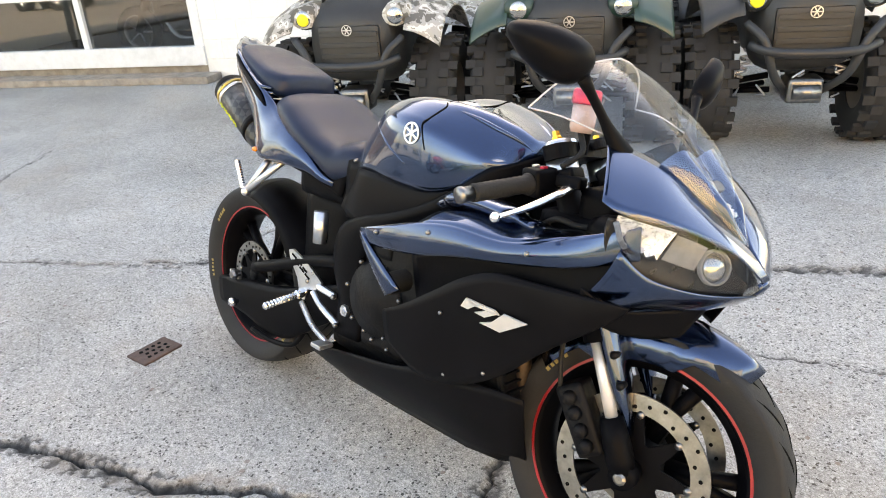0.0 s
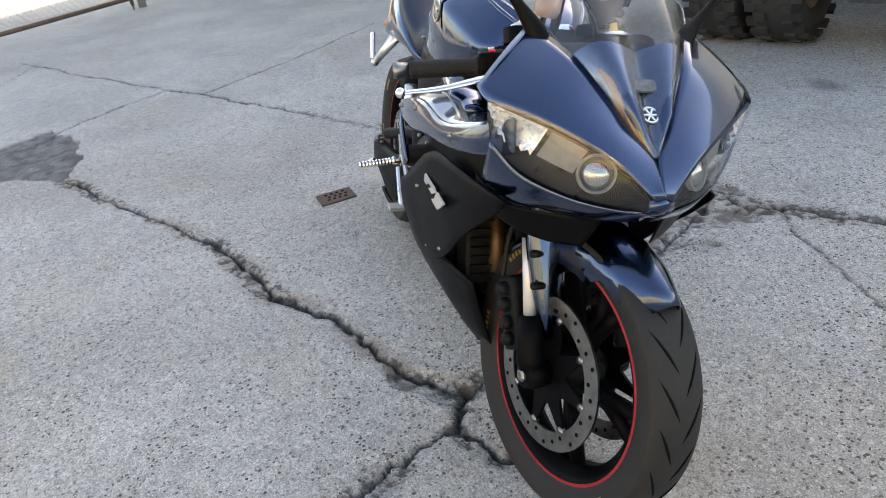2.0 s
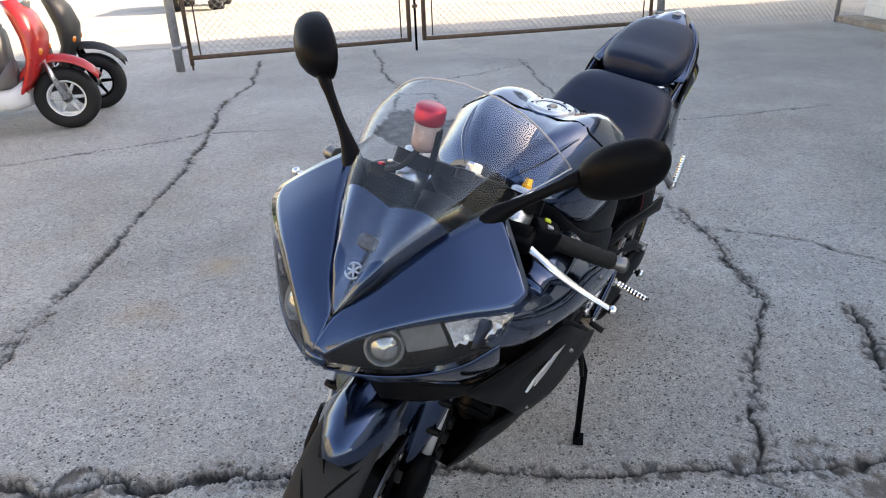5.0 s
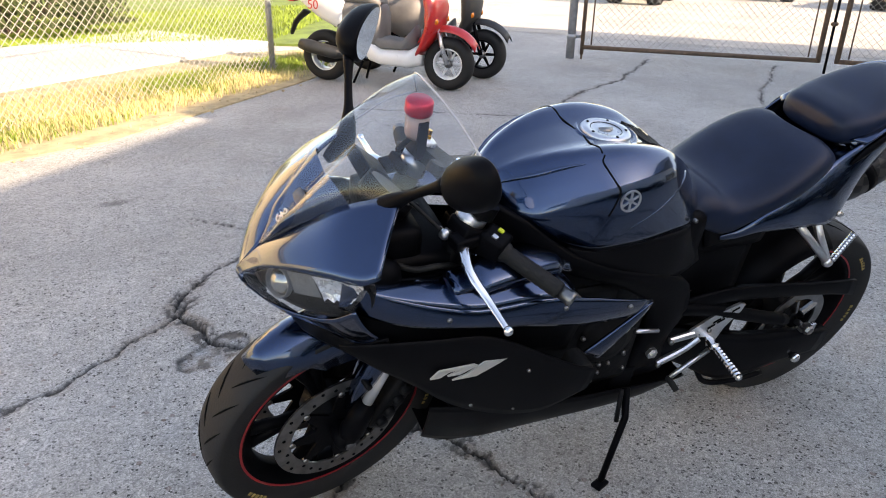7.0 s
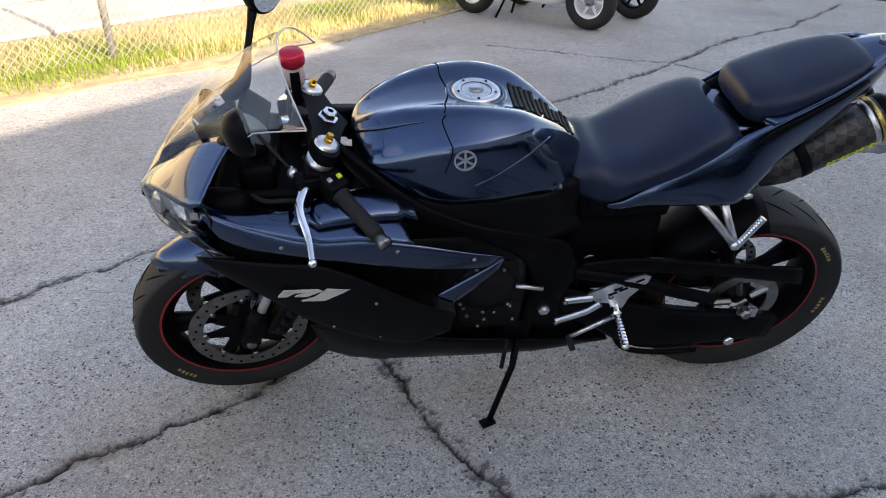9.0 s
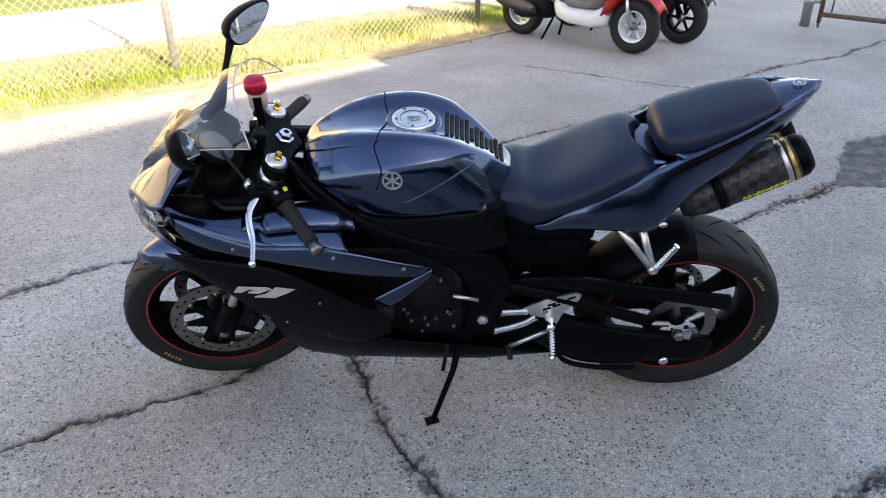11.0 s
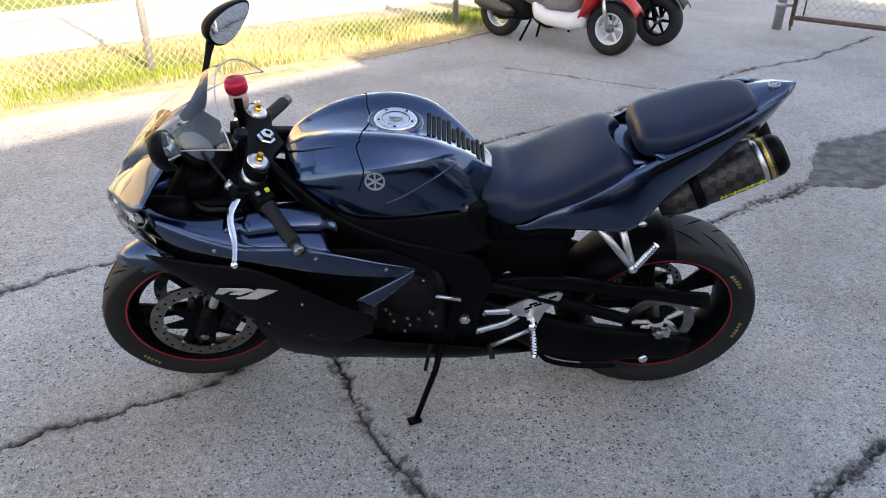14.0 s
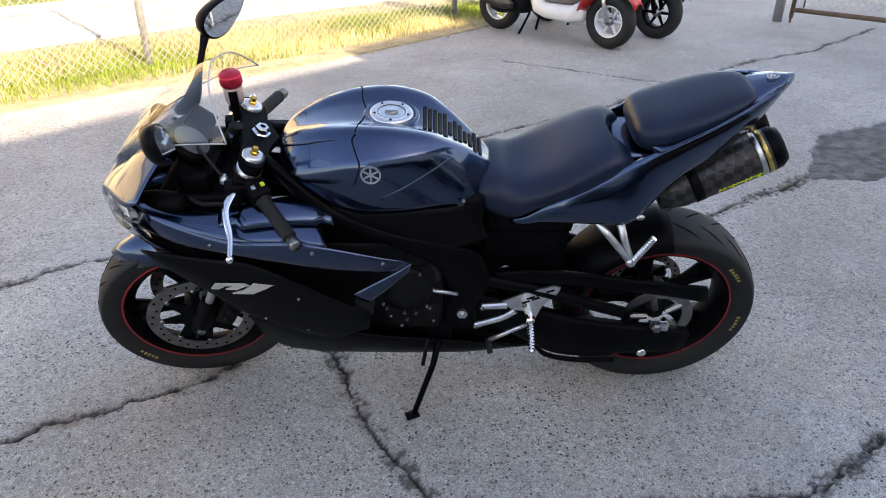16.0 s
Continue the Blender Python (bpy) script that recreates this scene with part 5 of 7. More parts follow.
for s in (1, -1):
    a, b = Vector((-0.61, s * 0.062, 0.746)), Vector((-0.890, s * 0.058, 0.905))
    d = (b - a).normalized()
    can = part("silencer", tube(B(), [a, a + d * 0.03, a + d * 0.06, a.lerp(b, 0.5), b - d * 0.03], [0.036, 0.046, 0.053, 0.056, 0.056], 32), M["weave"], bike, "carbon silencer under the tail", True)
    part("end_band", tube(B(), [b - d * 0.046, b - d * 0.036], 0.0575, 28), M["golden"], can, "gold band", True)
    part("rivet_band", tube(B(), [b - d * 0.062, b - d * 0.050], 0.0570, 28), M["alu"], can, "silver riveted band", True)
    bm = tube(B(), [b - d * 0.032, b - d * 0.012, b + d * 0.004, b + d * 0.004, b - d * 0.02], [0.056, 0.054, 0.043, 0.024, 0.022], 24, caps=False)
    part("end_cap", bm, M["satin"], can, "black end cap", True)
    part("clamp", tube(B(), [a + d * 0.09, a + d * 0.115], 0.0565, 24), M["satin"], can, "black clamp strap", True)
    side = Vector((0, s, 0)) - d * d.y * s
    bm = B()
    for k in range(11):
        q = a.lerp(b, 0.50 + 0.034 * k) + Vector((0, s * 0.052, -0.024))
        box(bm, -0.0012, 0.0022 + 0.002 * (k % 2), -0.002, 0.002, -0.006 + 0.003 * (k % 3), 0.006 - 0.003 * ((k + 1) % 3 == 0), 0, Matrix.Translation(q) @ d.to_track_quat("X", "Z").to_matrix().to_4x4() @ pose(0, 0, 0, 0, 25))
        if k % 2:
            box(bm, -0.008, 0.008, -0.002, 0.002, -0.001, 0.001, 0, Matrix.Translation(q) @ d.to_track_quat("X", "Z").to_matrix().to_4x4())
    tagged(part("lettering", bm, M["lime"], can), "lime lettering bars", kind="stuff")
    bm = B()
    lathe(bm, [(0.0001, 0.014), (0.012, 0.012), (0.016, 0.0)], 14, "Y", Matrix.Translation((-0.545, s * 0.166, 0.760)) @ Matrix.Diagonal((0.8, 0.6 * s, 0.5, 1)))
    part("turn_signal", bm, M["head_glass"] if s > 0 else M["amber"], bike, "small clear turn signal" if s > 0 else "small amber turn signal", True)
# side stand
bm = tube(B(), [(-0.045, 0.178, 0.324), (-0.029, 0.222, 0.266), (0.028, 0.267, 0.097)], [0.011, 0.009, 0.0085], 10)
st = part("side_stand", bm, M["satin"], bike, "black side stand", True)
bm = box(B(), -0.018, 0.022, -0.014, 0.014, -0.005, 0.005, 0.003, Matrix.Translation((0.032, 0.273, 0.095)) @ pose(0, 0, 0, LEAN, 0, 20))
part("stand_foot", bm, M["satin"], st, "", True)
part("stand_bracket", box(B(), -0.085, -0.015, 0.10, 0.15, 0.29, 0.36, 0.008), M["satin"], st)
part("stand_spring", tube(B(), [(-0.014, 0.196, 0.345), (0.001, 0.226, 0.267)], 0.006, 8), M["engine"], st, "", True)


# ---- yard materials ----
def concrete_mat(name, base, warm, speck=1.0, use_attr=True):
    m = bpy.data.materials.new(name)
    m.use_nodes = True
    nt = m.node_tree
    N, L = nt.nodes, nt.links
    b = N["Principled BSDF"]
    co = N.new("ShaderNodeTexCoord").outputs["Object"]

    def noise_(scale, detail=6, rough=0.6):
        n = N.new("ShaderNodeTexNoise")
        n.inputs["Scale"].default_value, n.inputs["Detail"].default_value, n.inputs["Roughness"].default_value = scale, detail, rough
        L.new(co, n.inputs["Vector"])
        return n.outputs[0]

    def ramp(src, lo, hi, a=0.0, bb=1.0):
        r = N.new("ShaderNodeMapRange")
        for k, v in zip(("From Min", "From Max", "To Min", "To Max"), (lo, hi, a, bb)):
            r.inputs[k].default_value = v
        L.new(src, r.inputs[0])
        return r.outputs[0]

    def mix(f, c1, c2, mode="MIX"):
        x = N.new("ShaderNodeMix")
        x.data_type, x.blend_type = "RGBA", mode
        for i, c in ((6, c1), (7, c2)):
            if isinstance(c, tuple):
                x.inputs[i].default_value = (*c, 1)
            else:
                L.new(c, x.inputs[i])
        if isinstance(f, float):
            x.inputs[0].default_value = f
        else:
            L.new(f, x.inputs[0])
        return x.outputs[2]

    col = mix(ramp(noise_(0.9, 5), 0.35, 0.68), tuple(c * 0.76 for c in base), tuple(c * 1.12 for c in base))
    col = mix(ramp(noise_(2.6, 6, 0.7), 0.52, 0.75, 0, 0.55), col, warm)
    col = mix(ramp(noise_(9, 6, 0.75), 0.35, 0.7, 0, 0.35), col, tuple(c * 0.72 for c in base))
    # aggregate: every cell is a grain with its own grey; a few are dark, tan or pale
    def cells(scale):
        v = N.new("ShaderNodeTexVoronoi")
        v.inputs["Scale"].default_value = scale
        v.inputs["Randomness"].default_value = 1.0
        L.new(co, v.inputs["Vector"])
        sep = N.new("ShaderNodeSeparateColor")
        L.new(v.outputs["Color"], sep.inputs[0])
        return v.outputs["Distance"], sep

    def times(a, b_):
        x = N.new("ShaderNodeMath")
        x.operation = "MULTIPLY"
        for i, c in ((0, a), (1, b_)):
            if isinstance(c, float):
                x.inputs[i].default_value = c
            else:
                L.new(c, x.inputs[i])
        return x.outputs[0]
    for sc, lo_, hi_, amt in ((430, 0.62, 1.34, 0.9), (240, 0.66, 1.34, 0.9), (60, 0.84, 1.15, 0.8)):
        d, sep = cells(sc)
        g = N.new("ShaderNodeCombineColor")
        for i in range(3):
            L.new(ramp(sep.outputs[0], 0, 1, lo_, hi_), g.inputs[i])
        col = mix(amt * speck, col, g.outputs[0], "MULTIPLY")
    bare = ramp(noise_(2.7, 5, 0.7), 0.36, 0.58, 0.55, 1.0)
    wob = N.new("ShaderNodeVectorMath")
    nz = N.new("ShaderNodeTexNoise")
    nz.inputs["Scale"].default_value, nz.inputs["Detail"].default_value = 160, 3
    L.new(co, nz.inputs["Vector"])
    wob.operation = "MULTIPLY_ADD"
    L.new(nz.outputs["Color"], wob.inputs[0])
    wob.inputs[1].default_value = (0.009, 0.009, 0.009)
    L.new(co, wob.inputs[2])
    co = wob.outputs[0]
    for sc, lo, dark, amt, rad in ((150, 0.80, (0.045, 0.044, 0.043), 0.95, 0.40), (100, 0.86, (0.03, 0.029, 0.028), 0.95, 0.40), (70, 0.945, (0.035, 0.033, 0.032), 0.9, 0.36), (150, 0.86, tuple(min(0.8, c * 1.75) for c in base), 0.8, 0.40), (66, 0.955, tuple(min(0.8, c * 1.6) for c in base), 0.7, 0.36), (44, 0.975, (0.17, 0.12, 0.10), 0.8, 0.34)):
        d, sep = cells(sc)
        pick = ramp(sep.outputs[0], lo, lo + 0.01)
        near = ramp(d, rad - 0.02, rad + 0.01, 1, 0)
        col = mix(times(times(times(pick, near), bare), amt * speck), col, dark)
    if use_attr:
        for attr, c in (("dirt", (0.17, 0.125, 0.085)), ("tar", (0.055, 0.054, 0.053)), ("rust", (0.36, 0.24, 0.12)), ("crack", (0.012, 0.011, 0.010))):
            a = N.new("ShaderNodeAttribute")
            a.attribute_name = attr
            col = mix(a.outputs["Fac"], col, c)
    L.new(col, b.inputs["Base Color"])
    b.inputs["Roughness"].default_value = 0.88
    bp = N.new("ShaderNodeBump")
    bp.inputs["Strength"].default_value, bp.inputs["Distance"].default_value = 0.8, 0.005
    add = N.new("ShaderNodeMath")
    L.new(noise_(120, 5), add.inputs[0])
    L.new(noise_(14, 4), add.inputs[1])
    L.new(add.outputs[0], bp.inputs["Height"])
    L.new(bp.outputs[0], b.inputs["Normal"])
    return m


M["concrete"] = concrete_mat("weathered_concrete", (0.380, 0.376, 0.360), (0.33, 0.315, 0.285))
# paler copy of the concrete for the yard, sunlight put into its colour
M["sunlitconcrete"] = concrete_mat("sunlit_yard_concrete", (0.46, 0.43, 0.385), (0.42, 0.38, 0.32), 0.5, False)
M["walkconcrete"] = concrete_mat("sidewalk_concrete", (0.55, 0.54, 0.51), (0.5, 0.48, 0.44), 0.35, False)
M["brick"] = mat("white_painted_brick", (0.74, 0.74, 0.72), 0.7, var=0.14, scale=6, bump=0.2, bscale=40)
M["mortar"] = mat("painted_mortar", (0.69, 0.69, 0.67), 0.85, var=0.2, scale=12)
M["frame"] = mat("grey_white_window_frame", (0.62, 0.64, 0.66), 0.45, var=0.12, scale=12)
M["plinth"] = mat("stained_concrete_plinth", (0.30, 0.26, 0.22), 0.9, var=0.4, scale=8, bump=0.4, bscale=50)
M["shopglass"] = glass_mat("shop_glass", (0.55, 0.57, 0.58), 0.01, 1.5)
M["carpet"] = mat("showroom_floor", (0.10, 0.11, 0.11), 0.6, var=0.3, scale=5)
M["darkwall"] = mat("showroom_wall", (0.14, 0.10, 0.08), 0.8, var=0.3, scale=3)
M["galv"] = mat("galvanised_steel", (0.42, 0.43, 0.44), 0.45, 0.7, var=0.25, scale=20, bump=0.05, bscale=90)
M["rusty"] = mat("rusty_gate_steel", (0.16, 0.11, 0.08), 0.75, 0.3, var=0.5, scale=25, bump=0.2, bscale=120)
M["wire"] = mat("fence_wire", (0.44, 0.42, 0.38), 0.5, 0.3, var=0.2, scale=30)
M["soil"] = mat("dry_soil", (0.42, 0.34, 0.20), 0.95, var=0.45, scale=6, bump=0.6, bscale=60)
M["straw"] = mat("dry_grass", (0.52, 0.45, 0.21), 0.85, var=0.4, scale=1.2)
M["grass"] = mat("green_grass", (0.20, 0.28, 0.035), 0.8, var=0.5, scale=1.0)
M["lawn"] = mat("lawn_ground", (0.14, 0.20, 0.035), 0.9, var=0.5, scale=2.5, bump=0.8, bscale=40)
M["leaf"] = mat("shrub_leaf", (0.05, 0.068, 0.014), 0.6, var=0.6, scale=3)
M["twig"] = mat("bark", (0.10, 0.07, 0.05), 0.85, var=0.4, scale=20)
M["roof"] = mat("roof_felt", (0.12, 0.12, 0.12), 0.9, var=0.2, scale=2)
M["tanbrick"] = mat("tan_brick", (0.62, 0.48, 0.29), 0.85, var=0.25, scale=2.5, bump=0.2, bscale=20)
M["redbrick"] = mat("far_red_brick", (0.25, 0.12, 0.085), 0.85, var=0.25, scale=1.5)
M["quadtyre"] = mat("knobbly_rubber", (0.02, 0.02, 0.021), 0.8, var=0.4, scale=20)
M["quadblack"] = mat("moulded_black_plastic", (0.02, 0.021, 0.022), 0.5, var=0.4, scale=8, bump=0.1, bscale=200)
M["white_pl"] = mat("white_plastic", (0.72, 0.72, 0.72), 0.3, var=0.08, scale=6, coat=0.4)
M["red_pl"] = mat("red_plastic", (0.50, 0.015, 0.015), 0.3, var=0.1, scale=6, coat=0.5)
M["yellow_pl"] = mat("yellow_plastic", (0.70, 0.50, 0.01), 0.35, var=0.1, scale=6, coat=0.3)
M["blue_pl"] = mat("blue_plastic", (0.02, 0.05, 0.30), 0.35, var=0.1, scale=6, coat=0.3)
M["green_pl"] = mat("dark_green_plastic", (0.014, 0.04, 0.03), 0.4, var=0.2, scale=6, coat=0.2)
M["grey_pl"] = mat("grey_plastic", (0.16, 0.15, 0.14), 0.6, var=0.2, scale=8)
M["sticker"] = mat("yellow_sticker", (0.75, 0.65, 0.03), 0.5, var=0.1, scale=40)


def camo_mat():
    m = mat("camouflage_plastic", (0.4, 0.39, 0.37), 0.5)
    nt = m.node_tree
    co = nt.nodes.new("ShaderNodeTexCoord")
    n = nt.nodes.new("ShaderNodeTexNoise")
    n.inputs["Scale"].default_value, n.inputs["Detail"].default_value = 14, 3
    nt.links.new(co.outputs["Object"], n.inputs["Vector"])
    r = nt.nodes.new("ShaderNodeValToRGB")
    r.color_ramp.interpolation = "CONSTANT"
    e = r.color_ramp.elements
    e[0].color = (0.10, 0.09, 0.075, 1)
    e[1].position, e[1].color = 0.44, (0.34, 0.32, 0.29, 1)
    x = e.new(0.54)
    x.color = (0.55, 0.54, 0.51, 1)
    x = e.new(0.63)
    x.color = (0.20, 0.17, 0.13, 1)
    nt.links.new(n.outputs[0], r.inputs[0])
    nt.links.new(r.outputs[0], nt.nodes["Principled BSDF"].inputs["Base Color"])
    return m


M["camo"] = camo_mat()


# ---- ground: one sheet, its middle finely meshed with the cracks cut into it ----
def vnoise(x, y, seed):
    """Smooth value noise on arrays."""
    rng = np.random.default_rng(seed)
    tab = rng.random((256, 256))
    xi, yi = np.floor(x).astype(int), np.floor(y).astype(int)
    u, v = x - xi, y - yi
    u, v = u * u * (3 - 2 * u), v * v * (3 - 2 * v)
    a, b = tab[xi % 256, yi % 256], tab[(xi + 1) % 256, yi % 256]
    c, d = tab[xi % 256, (yi + 1) % 256], tab[(xi + 1) % 256, (yi + 1) % 256]
    return (a * (1 - u) + b * u) * (1 - v) + (c * (1 - u) + d * u) * v - 0.5


def line_dist(X, Y, P):
    D = np.full(X.shape, 9.0)
    S = np.zeros(X.shape)
    for (x0, y0), (x1, y1) in zip(P, P[1:]):
        dx, dy = x1 - x0, y1 - y0
        t = np.clip(((X - x0) * dx + (Y - y0) * dy) / (dx * dx + dy * dy), 0, 1)
        d = np.hypot(X - x0 - t * dx, Y - y0 - t * dy)
        D = np.minimum(D, d)
    return D


# cracks: width in metres, depth, and the line on the plan
CRACKS = [
    (0.013, 0.020, [(-2.0, -1.64), (-1.5, -1.32), (-1.18, -1.07), (-0.88, -0.85), (-0.62, -0.74), (-0.45, -0.67), (-0.26, -0.53), (0.02, -0.38), (0.18, -0.29), (0.31, -0.17)]),
    (0.016, 0.022, [(0.31, -0.17), (0.44, -0.23), (0.47, -0.33), (0.55, -0.45), (0.64, -0.58), (0.74, -0.66), (0.76, -0.79), (0.88, -0.87), (0.99, -1.12), (0.90, -1.32)]),
    (0.010, 0.014, [(0.44, -0.24), (0.51, -0.19), (0.57, -0.15), (0.66, -0.01), (0.76, 0.07), (0.95, 0.18), (1.09, 0.24), (1.25, 0.36), (1.9, 0.85)]),
    (0.009, 0.012, [(0.31, -0.15), (0.24, 0.01), (0.18, 0.15), (0.09, 0.33), (0.0, 0.47), (-0.1, 0.62), (-0.16, 0.72), (-0.30, 0.92), (-0.41, 0.96)]),
    (0.009, 0.012, [(0.90, -1.32), (0.71, -1.52), (0.43, -1.77), (0.15, -1.94), (-0.42, -2.32), (-0.85, -2.64), (-1.29, -2.94), (-1.9, -3.48), (-2.67, -4.15), (-3.3, -4.5), (-4.4, -5.5)]),
    (0.009, 0.012, [(0.90, -1.20), (1.06, -1.0), (1.29, -0.78), (1.48, -0.66), (1.70, -0.46), (2.4, 0.2)]),
    (0.006, 0.008, [(-1.88, -3.43), (-1.39, -3.65), (-0.59, -4.1)]),
    (0.005, 0.006, [(0.48, -1.69), (0.62, -1.85), (0.9, -2.1)]),
    (0.005, 0.006, [(-1.88, -3.4), (-2.19, -2.94)]),
    (0.010, 0.012, [(-1.84, -0.02), (-1.56, 0.19), (-1.26, 0.37), (-1.04, 0.50), (-0.72, 0.53), (-0.43, 0.56), (-0.16, 0.66)]),
    (0.006, 0.008, [(-1.66, 0.14), (-1.70, 0.47), (-1.62, 0.82), (-1.48, 1.07), (-1.15, 1.33)]),
    (0.013, 0.016, [(-1.14, 0.78), (-0.95, 0.85), (-0.65, 0.93), (-0.41, 0.96), (-0.22, 1.0), (-0.1, 1.1), (0.3, 1.55), (0.66, 1.82)]),
    (0.006, 0.007, [(-1.48, 1.07), (-1.88, 1.64), (-2.3, 2.2)]),
    (0.006, 0.008, [(-5.5, -2.75), (-4.42, -1.96), (-3.45, -1.25), (-2.63, -0.63), (-2.04, -0.22), (-1.67, 0.05)]),
    (0.005, 0.006, [(-2.62, -2.05), (-3.06, -1.75), (-3.45, -1.25)]),
    (0.005, 0.006, [(-3.16, -1.0), (-3.64, -0.41), (-4.4, 0.35)]),
    (0.008, 0.010, [(-3.0, -2.56), (-3.4, -2.85), (-3.8, -3.13), (-4.3, -3.67), (-4.8, -4.05), (-5.5, -4.7)]),
    (0.005, 0.007, [(-3.05, -2.5), (-3.3, -2.35), (-3.62, -2.62), (-3.5, -2.9)]),
    (0.005, 0.006, [(-3.8, -3.13), (-4.6, -2.7), (-5.3, -2.55)]),
    (0.006, 0.009, [(-1.09, 0.49), (-1.17, 0.41), (-1.35, 0.30)]),
    (0.005, 0.006, [(-0.16, 1.08), (0.1, 1.0), (0.5, 0.95), (1.0, 1.15)]),
]
PATCH = [(-2.0, -1.63), (-2.18, -1.98), (-2.37, -2.31), (-2.95, -2.58), (-3.06, -2.48), (-2.78, -2.19), (-3.0, -1.93), (-2.62, -1.69), (-2.3, -1.60)]
HOLES = [(0.86, -0.80, 0.13, 0.07, 35), (0.25, -0.25, 0.13, 0.05, 40), (-0.20, 0.85, 0.16, 0.07, 60), (-0.62, -0.73, 0.03, 0.03, 0), (-0.45, -0.67, 0.06, 0.03, 30), (-0.1, 0.68, 0.10, 0.035, 60), (-0.40, 0.99, 0.12, 0.04, 20)]


def inside(X, Y, P):
    r = np.zeros(X.shape, bool)
    for (x0, y0), (x1, y1) in zip(P, P[1:] + P[:1]):
        c = ((y0 > Y) != (y1 > Y)) & (X < (x1 - x0) * (Y - y0) / (y1 - y0 + 1e-12) + x0)
        r ^= c
    return r


def make_ground():
    x0, x1, y0, y1 = -5.6, 2.5, -5.7, 2.5
    xs = np.concatenate([np.arange(x0, -2.2, 0.024), np.arange(-2.2, 1.75, 0.0085), np.arange(1.75, x1, 0.024), [x1]])
    ys = np.concatenate([np.arange(y0, -1.95, 0.024), np.arange(-1.95, 1.35, 0.0085), np.arange(1.35, y1, 0.024), [y1]])
    nx, ny = len(xs), len(ys)
    X, Y = np.meshgrid(xs, ys, indexing="ij")
    wx = X + 0.03 * vnoise(X * 3, Y * 3, 1) + 0.034 * vnoise(X * 9, Y * 9, 2) + 0.022 * vnoise(X * 28, Y * 28, 3)
    wy = Y + 0.03 * vnoise(X * 3, Y * 3, 4) + 0.034 * vnoise(X * 9, Y * 9, 5) + 0.022 * vnoise(X * 28, Y * 28, 6)
    Z = 0.006 * vnoise(X * 0.9, Y * 0.9, 7) + 0.0012 * vnoise(X * 20, Y * 20, 8)
    crack, dirt, tar, rust = (np.zeros(X.shape) for _ in range(4))
    fine = (X > -2.2) & (X < 1.75) & (Y > -1.95) & (Y < 1.35)
    for i, (w, d, P) in enumerate(CRACKS):
        lo = [min(p[k] for p in P) - 0.3 for k in (0, 1)]
        hi = [max(p[k] for p in P) + 0.3 for k in (0, 1)]
        i0, i1 = np.searchsorted(xs, lo[0]), np.searchsorted(xs, hi[0])
        j0, j1 = np.searchsorted(ys, lo[1]), np.searchsorted(ys, hi[1])
        if i1 <= i0 or j1 <= j0:
            continue
        S = np.s_[i0:i1, j0:j1]
        x_, y_ = X[S], Y[S]
        D = line_dist(wx[S], wy[S], P)
        ww = w * np.where(fine[S], 0.55, 1.0) * (0.7 + 1.3 * (vnoise(x_ * 7 + i, y_ * 7, 20 + i) + 0.15).clip(-0.38, 1))
        f = np.clip(1.45 - D / ww, 0, 1)
        Z[S] -= d * f
        # the lips are chipped and sunk in places
        chip = (vnoise(x_ * 16, y_ * 16, 30 + i) + 0.5 * vnoise(x_ * 40, y_ * 40, 31 + i) > 0.10) & (D < 3.4 * w)
        Z[S] -= 0.003 * chip
        crack[S] = np.maximum(crack[S], np.clip(1.7 * f, 0, 1) * min(1.0, 0.62 + d * 45) * (1.0 + 0.6 * vnoise(x_ * 45, y_ * 45, 60 + i)))
        rub = (vnoise(x_ * 48, y_ * 48, 110 + i) + 0.7 * vnoise(x_ * 105, y_ * 105, 111 + i) + 0.35 * vnoise(x_ * 5, y_ * 5, 112 + i) > 0.13) & (D < 2.8 * w * (0.5 + 1.4 * (vnoise(x_ * 4, y_ * 4, 113 + i) + 0.3).clip(0, 1)))
        crack[S] = np.maximum(crack[S], rub * 0.72 * min(1.0, d * 75))
        Z[S] -= 0.004 * rub * min(1.0, d * 75)
        dirt[S] = np.maximum(dirt[S], np.clip(np.exp(-(D / (3.2 * w)) ** 2) * (0.30 + 1.3 * vnoise(x_ * 6, y_ * 6, 50 + i)) * min(1, d * 70), 0, 0.8) * 0.7 + 0.25 * chip * min(1, d * 60))
    for i, (cx, cy, a, b, turn) in enumerate(HOLES):
        c, s = math.cos(radians(turn)), math.sin(radians(turn))
        U, V = (wx - cx) * c + (wy - cy) * s, -(wx - cx) * s + (wy - cy) * c
        q = np.hypot(U / a, V / b)
        f = np.clip((1.1 - q) / 0.12, 0, 1)
        Z -= 0.014 * f * (0.7 + 0.8 * vnoise(X * 30, Y * 30, 70 + i))
        grit = vnoise(X * 22, Y * 22, 80 + i) + 0.7 * vnoise(X * 60, Y * 60, 81 + i)
        dirt = np.maximum(dirt, np.clip(f * (0.30 + 1.1 * grit), 0, 0.75))
        tar = np.maximum(tar, 0.5 * f * (grit > 0.16))
        crack = np.maximum(crack, np.exp(-((q - 1.02 - 0.1 * grit) / 0.07) ** 2) * np.clip(0.25 + 2.2 * vnoise(X * 9, Y * 9, 85 + i), 0, 0.9))
    pm = inside(wx, wy, PATCH)
    Z = np.where(pm, Z - 0.012 + 0.012 * vnoise(X * 40, Y * 40, 90), Z)
    tar = np.maximum(tar, pm * (0.78 + 0.4 * vnoise(X * 25, Y * 25, 91)))
